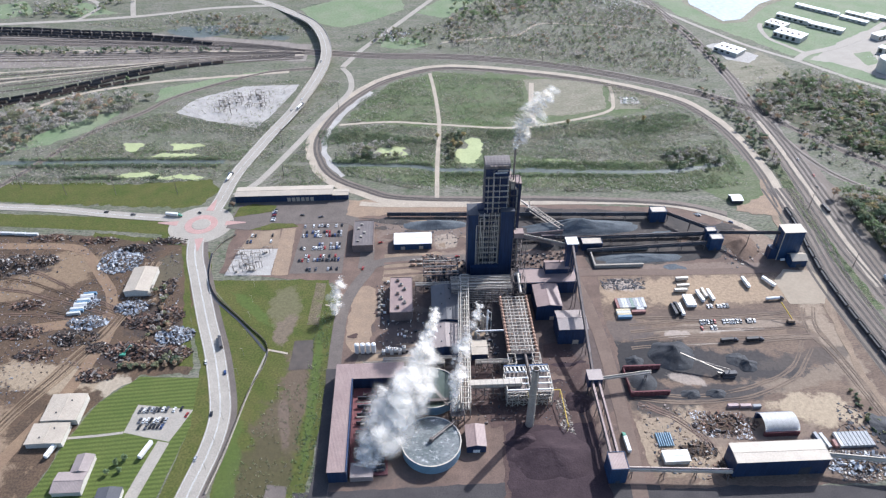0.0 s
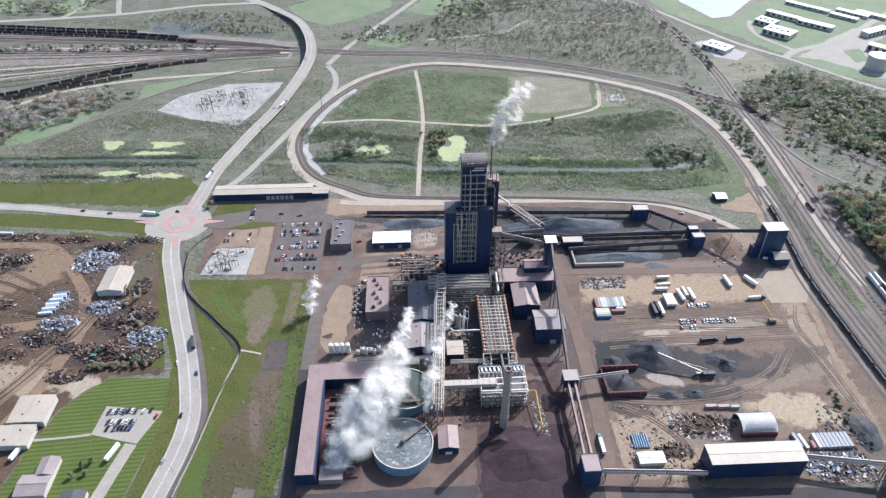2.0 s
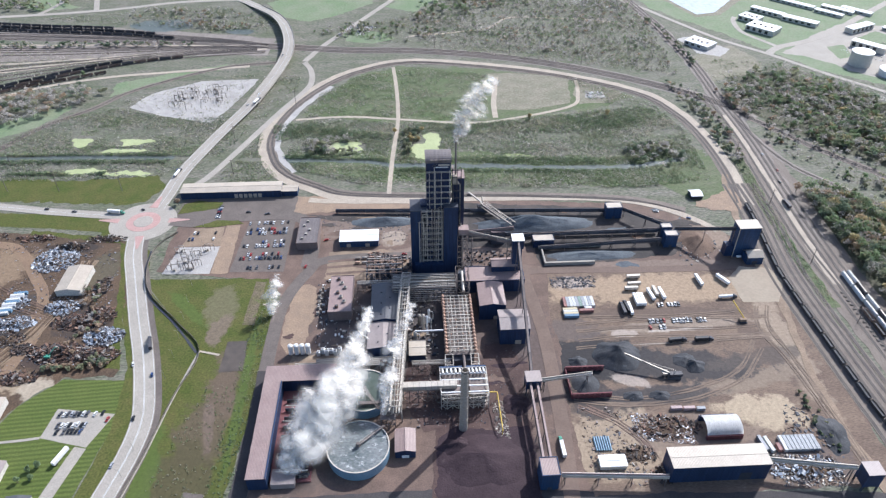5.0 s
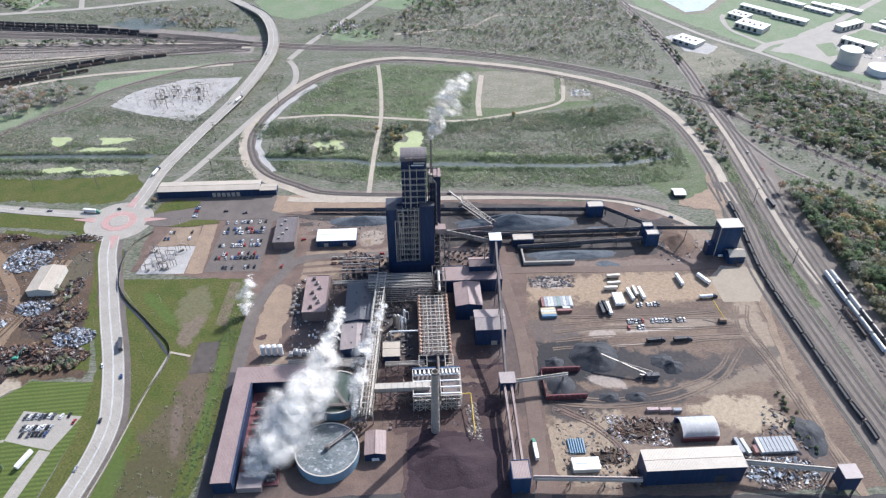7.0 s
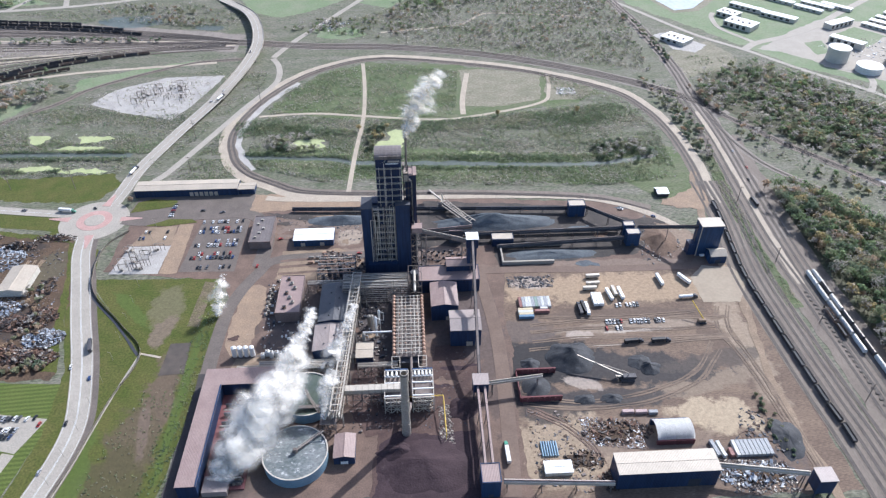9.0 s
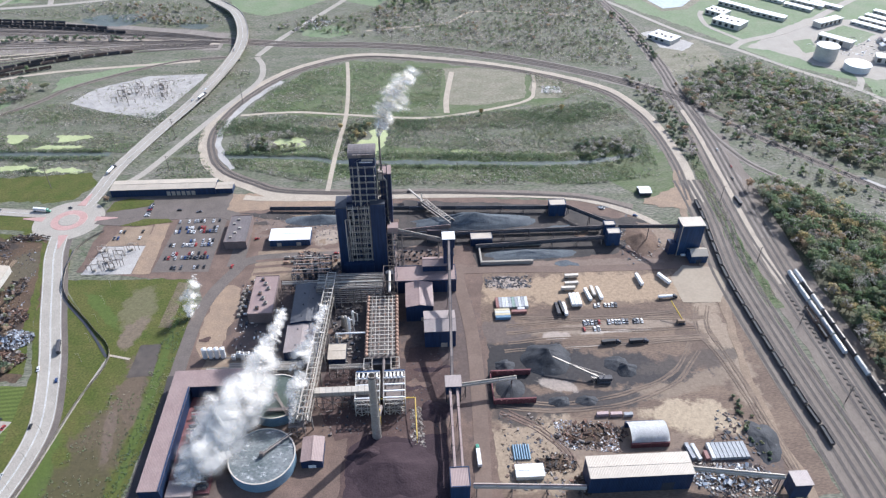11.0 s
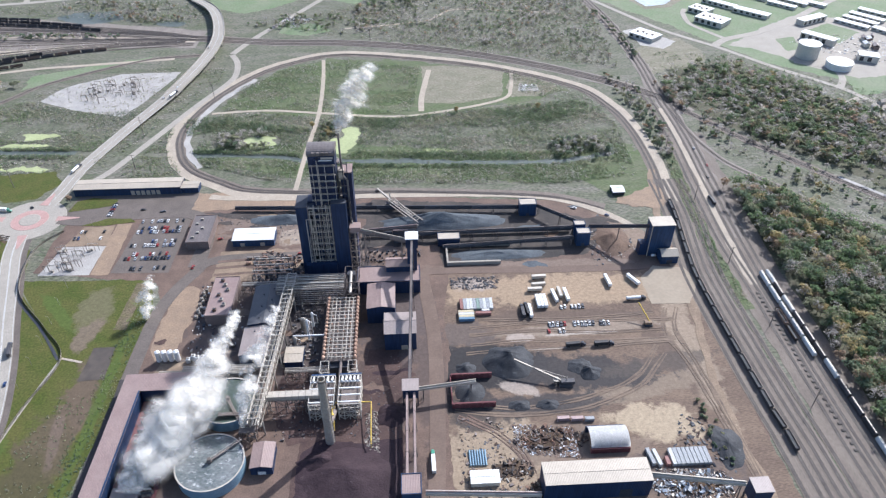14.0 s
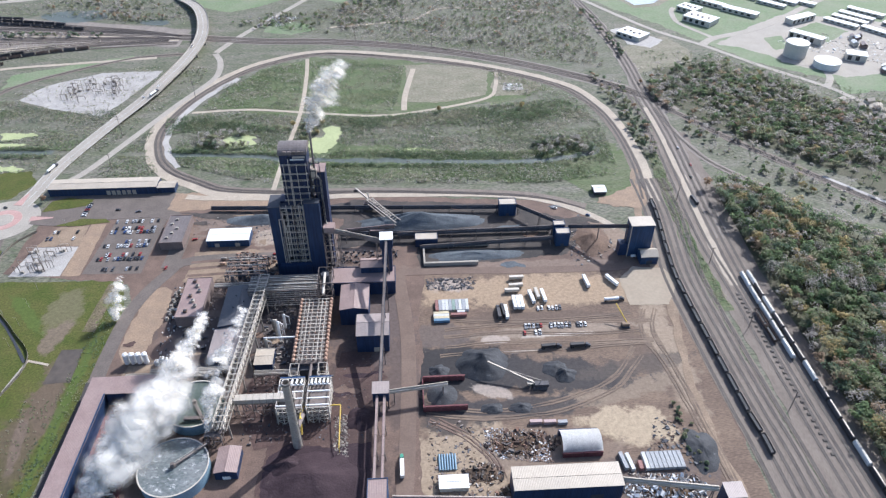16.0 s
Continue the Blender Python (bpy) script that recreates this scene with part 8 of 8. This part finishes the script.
def scrap_pile(x, y, rx, ry, h, mix, count, label, seed, size=1.5):
    """A heap of earth and fines under many loose pieces that lie on its slope."""
    t = heap("scrap_mound", x, y, rx, ry, h, SCRAPSOIL, label, seed, "scrap heap", 0.5)
    r = np.random.RandomState(seed)
    a, f = r.rand(count) * 6.283, np.sqrt(r.rand(count)) * 1.25
    c = np.stack([rx * f * np.cos(a), ry * f * np.sin(a), np.maximum(h * (1 - f), 0) + 0.1], 1)
    s = size * (0.25 + r.rand(count, 1) ** 2.5)
    g = r.rand(count) * 6.283
    ax = np.stack([np.cos(g), np.sin(g), 0.35 * r.normal(size=count)], 1) * s
    ay = np.stack([-np.sin(g), np.cos(g), 0.35 * r.normal(size=count)], 1) * s * (0.12 + 0.5 * r.rand(count, 1))
    az = np.stack([0.3 * r.normal(size=count), 0.3 * r.normal(size=count), np.ones(count)], 1) * s * (0.15 + 0.5 * r.rand(count, 1))
    corner = np.stack([c + i * ax + j * ay + k * az for k in (0, 1) for i, j in ((-1, -1), (1, -1), (1, 1), (-1, 1))], 1).reshape(-1, 3)
    quads = [(4, 5, 6, 7), (0, 1, 5, 4), (1, 2, 6, 5), (2, 3, 7, 6), (3, 0, 4, 7)]
    me = bpy.data.meshes.new("loose_scrap")
    me.from_pydata(corner.tolist(), [], [[8 * n + k for k in q] for n in range(count) for q in quads])
    me.materials.append(mix)
    o = tagged(new("loose_scrap", me), "", "", "", "stuff")
    o.parent = t
    return t


RUSTHEAP, PALEHEAP, DARKHEAP = "heap of rusty brown scrap iron", "heap of bright crumpled sheet scrap", "heap of blackened tangled scrap"
for n_, (x, y, rx, ry, h, mix, count, lab) in enumerate([
        (-288, 542, 17, 15, 3, MIXPALE, 900, PALEHEAP), (-209, 437, 13, 9, 5, MIXPALE, 800, PALEHEAP), (-258, 474, 12, 8, 2.5, MIXPALE, 400, PALEHEAP), (-290, 456, 14, 7, 3, MIXPALE, 420, PALEHEAP), (-300, 483, 9, 8, 2, MIXPALE, 260, PALEHEAP),
        (-280, 561, 14, 6, 6, MIXDARK, 420, DARKHEAP), (-385, 542, 20, 12, 6, MIXDARK, 800, DARKHEAP), (-366, 546, 14, 8, 4, MIXDARK, 420, DARKHEAP), (-294, 438, 16, 8, 4, MIXDARK, 520, DARKHEAP), (-412, 530, 16, 10, 4, MIXDARK, 420, DARKHEAP),
        (-240, 420, 20, 9, 6, MIXRUST, 1000, RUSTHEAP), (-212, 416, 18, 8, 5, MIXRUST, 800, RUSTHEAP), (-240, 456, 16, 8, 3, MIXRUST, 520, RUSTHEAP), (-222, 462, 12, 10, 3, MIXRUST, 420, RUSTHEAP), (-345, 447, 18, 7, 3, MIXRUST, 520, RUSTHEAP), (-352, 482, 12, 6, 2, MIXRUST, 300, RUSTHEAP),
        (-400, 470, 18, 8, 3, MIXRUST, 420, RUSTHEAP), (-420, 500, 14, 9, 3, MIXDARK, 320, DARKHEAP), (-450, 450, 20, 9, 4, MIXRUST, 420, RUSTHEAP), (-262, 394, 13, 6, 2.5, MIXRUST, 300, RUSTHEAP), (-270, 425, 8, 5, 2, MIXDARK, 200, DARKHEAP), (-252, 573, 16, 5, 2, MIXDARK, 260, DARKHEAP), (-320, 578, 16, 5, 2, MIXRUST, 260, RUSTHEAP), (-372, 584, 18, 5, 2, MIXRUST, 260, RUSTHEAP), (-470, 500, 18, 10, 4, MIXRUST, 320, RUSTHEAP), (-480, 560, 20, 8, 4, MIXDARK, 320, DARKHEAP), (-320, 420, 14, 6, 2, MIXRUST, 260, RUSTHEAP), (-232, 500, 6, 12, 2, MIXDARK, 240, DARKHEAP),
        (228, 322, 20, 9, 1.0, MIXRUST, 380, "low spread of rusty scrap steel"), (200, 300, 12, 7, 0.6, MIXDARK, 200, "low spread of loose steel parts"), (313, 283, 22, 8, 2.5, MIXPALE, 400, "heap of grey tangled scrap steel"), (216, 284, 8, 6, 0.8, MIXRUST, 160, "low spread of rusty scrap steel")]):
    scrap_pile(x, y, rx, ry, h, mix, count, lab, 30 + n_)
# stacked crushed buses in the scrapyard
for i in range(10):
    container(-306 + 0.5 * i + (i % 2) * 1.2, 468 + i * 2.9, 6, ["white", "blue", "white", "grey"][i % 4], 11)
for i in range(4):
    container(-392 - i * 13, 590 + i * 1.5, -4, "white", 12, 0.1)
for i in range(7):
    b = thing("pipe_bundle", 173 + i * 1.7, 310, 0.2, "blue-grey pipe length in a rack", "pipe", "stacked pipes")
    bar("pipe", (0, -6, 0.8), (0, 6, 0.8), 1.3, TANKBLUE, b, round_=True)
    bar("bearer", (-0.8, -4, 0.12), (0.8, -4, 0.12), 0.24, STEELBR, b)
cr = thing("crawler_crane", 326, 427, 0.2, "orange crawler crane with lowered boom", "crane")
part("crawler", boxed(-3, 3, -2.4, 2.4, 0, 1.2, 0.15), STEELDK, cr)
part("house", boxed(-3.4, 2.6, -1.6, 1.6, 1.2, 3.6, 0.2), ORANGE, cr)
bar("boom", (1, 0, 3), (-6, 14, 12), 0.7, YELLOW, cr)
ex = thing("material_handler", -246, 414, 0.2, "green material handler on the scrap", "excavator")
part("crawler", boxed(-2.4, 2.4, -2, 2, 0, 1.2, 0.15), STEELDK, ex)
part("house", boxed(-2.4, 2.4, -1.5, 1.5, 1.2, 3.4, 0.2), GREEN, ex)
bar("boom", (1, 0, 3), (6, 5, 8), 0.6, GREEN, ex)
bar("stick", (6, 5, 8), (9, 7, 2), 0.5, GREEN, ex)

# stacks of old sleepers between the sidings
for i in range(30):
    b = thing("sleeper_stack", 429 - 0.02 * i + (i % 3) * 0.2, 302 + i * 5.4, 0.35, "low stack of dark old railway sleepers", "sleepers", "sleeper stacks", rz=rng.uniform(-6, 6))
    for k in range(2):
        part("sleeper", boxed(-1.3, 1.3, -0.9 + 0.95 * k, -0.1 + 0.95 * k, 0, 0.6), TIES, b)

litter([(290, 878), (309, 874), (310, 858), (287, 860)], 60, (0.4, 1.8), [GALV, WHITEP, STEELBR], "pipe manifold and boxes on the pale pad", 0.7, "equipment", 0.2, 0)

# office windows and rooftop plant
for k in range(9):
    w = thing("office_window", -63.25, 550 + 4.3 * k, 3.2, "dark office window in a brick wall", "window", "office windows", "structure")
    part("pane", boxed(-0.05, 0.1, -1.3, 1.3, 0, 1.7), GLASSDK, w)
    part("frame", boxed(-0.1, 0.05, -1.5, 1.5, -0.2, 0), GALV, w)
for k in range(5):
    u = thing("rooftop_unit", -58 + 3 * (k % 3), 553 + 7 * k, 8.35, "pale rooftop unit on the brick office", "cooling unit", "rooftop units")
    part("casing", boxed(-1.2, 1.2, -1.0, 1.0, 0, 1.3, 0.1), GALV, u)
    part("grille", boxed(-0.9, 0.9, -1.05, -1.0, 0.2, 1.0), STEELDK, u)

# far waterworks and town


def strip_house(p, q, w, h, label):
    p, q = Vector((*p, 0)), Vector((*q, 0))
    d = q - p
    b = thing("filter_house", *((p + q) / 2), label, "building", "filter houses", rz=math.degrees(math.atan2(d.y, d.x)))
    L = d.length / 2
    part("wall", boxed(-L, L, -w / 2, w / 2, 0, h), CREAMWALL, b)
    part("roof", boxed(-L - 0.5, L + 0.5, -w / 2 - 0.5, w / 2 + 0.5, h, h + 0.5), ROOFWHITE, b)
    for i in range(max(1, int(L / 5))):
        part("window", boxed(-L + 2 + i * 10, -L + 7 + i * 10, -w / 2 - 0.1, -w / 2, 1.5, h - 1.5), GLASSDK, b)
    if w > 20:
        for i in range(4):
            part("roof_unit", boxed(-L * 0.7 + i * L * 0.4, -L * 0.7 + i * L * 0.4 + 3, -4 + 3 * (i % 2), -1 + 3 * (i % 2), h + 0.5, h + 2.2), GALV, b)


for p, q, w, h in (((606, 1102), (636, 1068), 30, 8), ((610, 1146), (630, 1121), 24, 7), ((643, 1184), (680, 1142), 12, 6), ((678, 1138), (717, 1098), 15, 6), ((753, 1068), (800, 1090), 14, 8), ((734, 1020), (765, 983), 14, 9), ((773, 935), (796, 924), 17, 9), ((487, 1046), (512, 1016), 27, 6)):
    strip_house(p, q, w, h, "pale flat roofed waterworks building")
for p, q in (((818, 1082), (849, 1042)), ((838, 1096), (871, 1055)), ((857, 1111), (889, 1069)), ((858, 1045), (880, 1010)), ((749, 1171), (779, 1136)), ((770, 1190), (805, 1150)), ((800, 1180), (832, 1142)), ((880, 1128), (915, 1085)), ((700, 1235), (750, 1178)), ((900, 1060), (935, 1010))):
    strip_house(p, q, 11, 4.5, "long low filter house with white roof")
for x, y, r, h, m_ in ((706, 947, 15, 20, CREAMWALL), (732, 908, 17, 9, WHITEP)):
    t = thing("round_tank", x, y, 0, "large round water tank with white roof", "tank")
    part("shell", cone(bmesh.new(), (0, 0, 0), r, r, h, 40), m_, t)
    part("roof", cone(bmesh.new(), (0, 0, h + 0.01), r + 0.4, 1, 3.0, 40), ROOFWHITE, t)
for i in range(34):
    x, y = 800 + rng.uniform(0, 200), 880 + rng.uniform(0, 130)
    b = thing("town_house", x, y, 0, "small far house with pale roof", "house", "far houses", rz=rng.uniform(0, 90))
    w, d = rng.uniform(3, 6), rng.uniform(2.5, 4.5)
    part("wall", boxed(-w, w, -d, d, 0, 5), CREAMWALL if i % 3 else BRICKWALL, b)
    part("roof", gable(-w, w, -d, d, 5.02, 7.5, "x"), ROOFWHITE if i % 2 else ROOFGREY, b)
for i in range(16):
    b = thing("town_house", 684 + rng.uniform(0, 55), 742 + rng.uniform(0, 60), 0, "small house among the trees", "house", "far houses", rz=rng.uniform(0, 90))
    part("wall", boxed(-5, 5, -3.5, 3.5, 0, 4.5), CREAMWALL, b)
    part("roof", gable(-5, 5, -3.5, 3.5, 4.52, 7, "x"), ROOFPALE, b)
litter([(700, 1000), (790, 1030), (900, 960), (860, 880), (740, 960)], 700, (0.4, 1.3), [WHITEP, GALV, STEELDK, SILVERS], "parked vehicles and stores on the far apron", 0.8, "clutter", clump=0)
litter([(-60, 1105), (-20, 1098), (0, 1135), (-40, 1150)], 420, (0.4, 1.3), [WHITEP, STEELDK, RUSTY, SILVERS], "parked vehicles and scrap by the far road", 0.8, "clutter", clump=0)
litter([(330, 1220), (420, 1190), (430, 1300), (330, 1330)], 900, (0.4, 1.4), [WHITEP, GALV, STEELBR], "pale rubble field in the far scrub", 0.7, "rubble", clump=0)

# ---- steam ----
def puff_material(name):
    """Thin vapour: each puff is densest in its middle and frays out along curls of noise."""
    m = bpy.data.materials.new(name)
    m.use_nodes = True
    n, l = m.node_tree.nodes, m.node_tree.links
    n.remove(n["Principled BSDF"])
    uv, geo, tex = n.new("ShaderNodeUVMap"), n.new("ShaderNodeNewGeometry"), n.new("ShaderNodeTexNoise")
    dist, fall, fray, mul, vary, mul2 = n.new("ShaderNodeVectorMath"), n.new("ShaderNodeMapRange"), n.new("ShaderNodeMapRange"), n.new("ShaderNodeMath"), n.new("ShaderNodeMapRange"), n.new("ShaderNodeMath")
    uv.uv_map = "puff"
    dist.operation, dist.inputs[1].default_value = "DISTANCE", (0.5, 0.5, 0)
    l.new(uv.outputs[0], dist.inputs[0]), l.new(dist.outputs["Value"], fall.inputs[0])
    fall.interpolation_type = "SMOOTHSTEP"
    fall.inputs[1].default_value, fall.inputs[2].default_value, fall.inputs[3].default_value, fall.inputs[4].default_value = 0.0, 0.48, 1.0, 0.0
    tex.inputs["Scale"].default_value, tex.inputs["Detail"].default_value, tex.inputs["Roughness"].default_value = 0.09, 7, 0.55
    l.new(geo.outputs["Position"], tex.inputs["Vector"]), l.new(tex.outputs[0], fray.inputs[0])
    fray.inputs[1].default_value, fray.inputs[2].default_value, fray.inputs[3].default_value, fray.inputs[4].default_value = 0.3, 0.62, 0.2, 1.0
    l.new(geo.outputs["Random Per Island"], vary.inputs[0])
    vary.inputs[3].default_value, vary.inputs[4].default_value = 0.5, 0.95
    mul.operation = mul2.operation = "MULTIPLY"
    l.new(fall.outputs[0], mul.inputs[0]), l.new(fray.outputs[0], mul.inputs[1])
    l.new(mul.outputs[0], mul2.inputs[0]), l.new(vary.outputs[0], mul2.inputs[1])
    dif, tra, half = n.new("ShaderNodeBsdfDiffuse"), n.new("ShaderNodeBsdfTranslucent"), n.new("ShaderNodeMixShader")
    dif.inputs[0].default_value = tra.inputs[0].default_value = (0.98, 0.95, 0.89, 1)
    half.inputs[0].default_value = 0.5
    l.new(dif.outputs[0], half.inputs[1]), l.new(tra.outputs[0], half.inputs[2])
    clear, out = n.new("ShaderNodeBsdfTransparent"), n.new("ShaderNodeMixShader")
    l.new(mul2.outputs[0], out.inputs[0]), l.new(clear.outputs[0], out.inputs[1]), l.new(half.outputs[0], out.inputs[2])
    l.new(out.outputs[0], n["Material Output"].inputs[0])
    return m


STEAM_OUT = puff_material("steam_puffs")


def plume(path, label, seed, puffs):
    """Vapour along a rising line of (x, y, z, radius): many puffs, dense at the source, that thin out round its billows."""
    r = np.random.RandomState(seed)
    pts, rad = np.array([p[:3] for p in path], float), np.array([p[3] for p in path], float)
    t = thing("steam_plume", *path[0][:3], label, "steam")
    grid = np.linspace(0, 1, len(pts))

    def along(f):
        return np.stack([np.interp(f, grid, pts[:, k]) for k in range(3)], 1) - pts[0], np.interp(f, grid, rad)

    # thin puffs round the billows, loose and wider towards the end
    g = np.sort(0.01 + 0.99 * r.rand(puffs) ** 1.6)
    q, w = along(g)
    d = r.normal(size=(puffs, 3))
    d /= np.linalg.norm(d, axis=1)[:, None]
    drift = np.array([noise.noise_vector(Vector(v) * (1.6 / rad.max()) + Vector((seed, 0, 0))) for v in q])
    q = q + drift * (w * 0.4)[:, None] + d * (w * (0.05 + 0.62 * r.rand(puffs)))[:, None]
    face = np.array([0.32, 0.0, 0.95]) + 0.25 * d + 0.28 * r.normal(size=(puffs, 3))
    face /= np.linalg.norm(face, axis=1)[:, None]
    u = np.cross(face, r.normal(size=(puffs, 3)))
    u /= np.linalg.norm(u, axis=1)[:, None]
    v = np.cross(face, u)
    s = (w * (0.42 + 0.6 * r.rand(puffs) ** 1.5))[:, None] + 0.6
    q[:, 2] = np.maximum(q[:, 2], 0.8 * s[:, 0] + 0.5 - pts[0][2])
    quad = np.stack([q - u * s, q - v * s, q + u * s, q + v * s], 1).reshape(-1, 3)
    o = cloud_object("vapour", quad, STEAM_OUT, kind="stuff")
    o.data.uv_layers.new(name="puff").data.foreach_set("uv", np.tile(np.array([0, 0, 1, 0, 1, 1, 0, 1], np.float32), puffs))
    o.parent = t
    return t


plume([(24, 333, 14, 1.5), (23.5, 338, 20, 4.0), (25, 344, 27, 6.5), (28, 353, 36, 8.5), (33, 365, 47, 9), (40, 378, 58, 8), (48, 390, 68, 6)], "white steam rising from the mixing pipe", 5, 230)
plume([(-39, 298, 7, 9), (-34.5, 306, 11, 13), (-28, 317, 18, 20), (-19, 330, 24, 23), (-9, 343, 30, 22), (-1, 357, 35, 16), (5, 374, 40, 10), (10, 392, 45, 7), (13, 408, 49, 5)], "large white steam cloud over the treatment court", 11, 760)
plume([(85.4, 514.5, 131, 1.4), (87, 515, 137, 5), (90, 516, 144, 10), (95, 517, 153, 14), (100, 518, 164, 15), (107, 519, 175, 12), (115, 520, 184, 8)], "white steam plume from the tower's vent stack", 23, 300)
plume([(-74, 455, 0.4, 2), (-73, 457, 8, 6), (-71, 460, 17, 9), (-69, 464, 26, 9), (-67, 468, 33, 5)], "thin drifting steam puff beside the works", 31, 110)
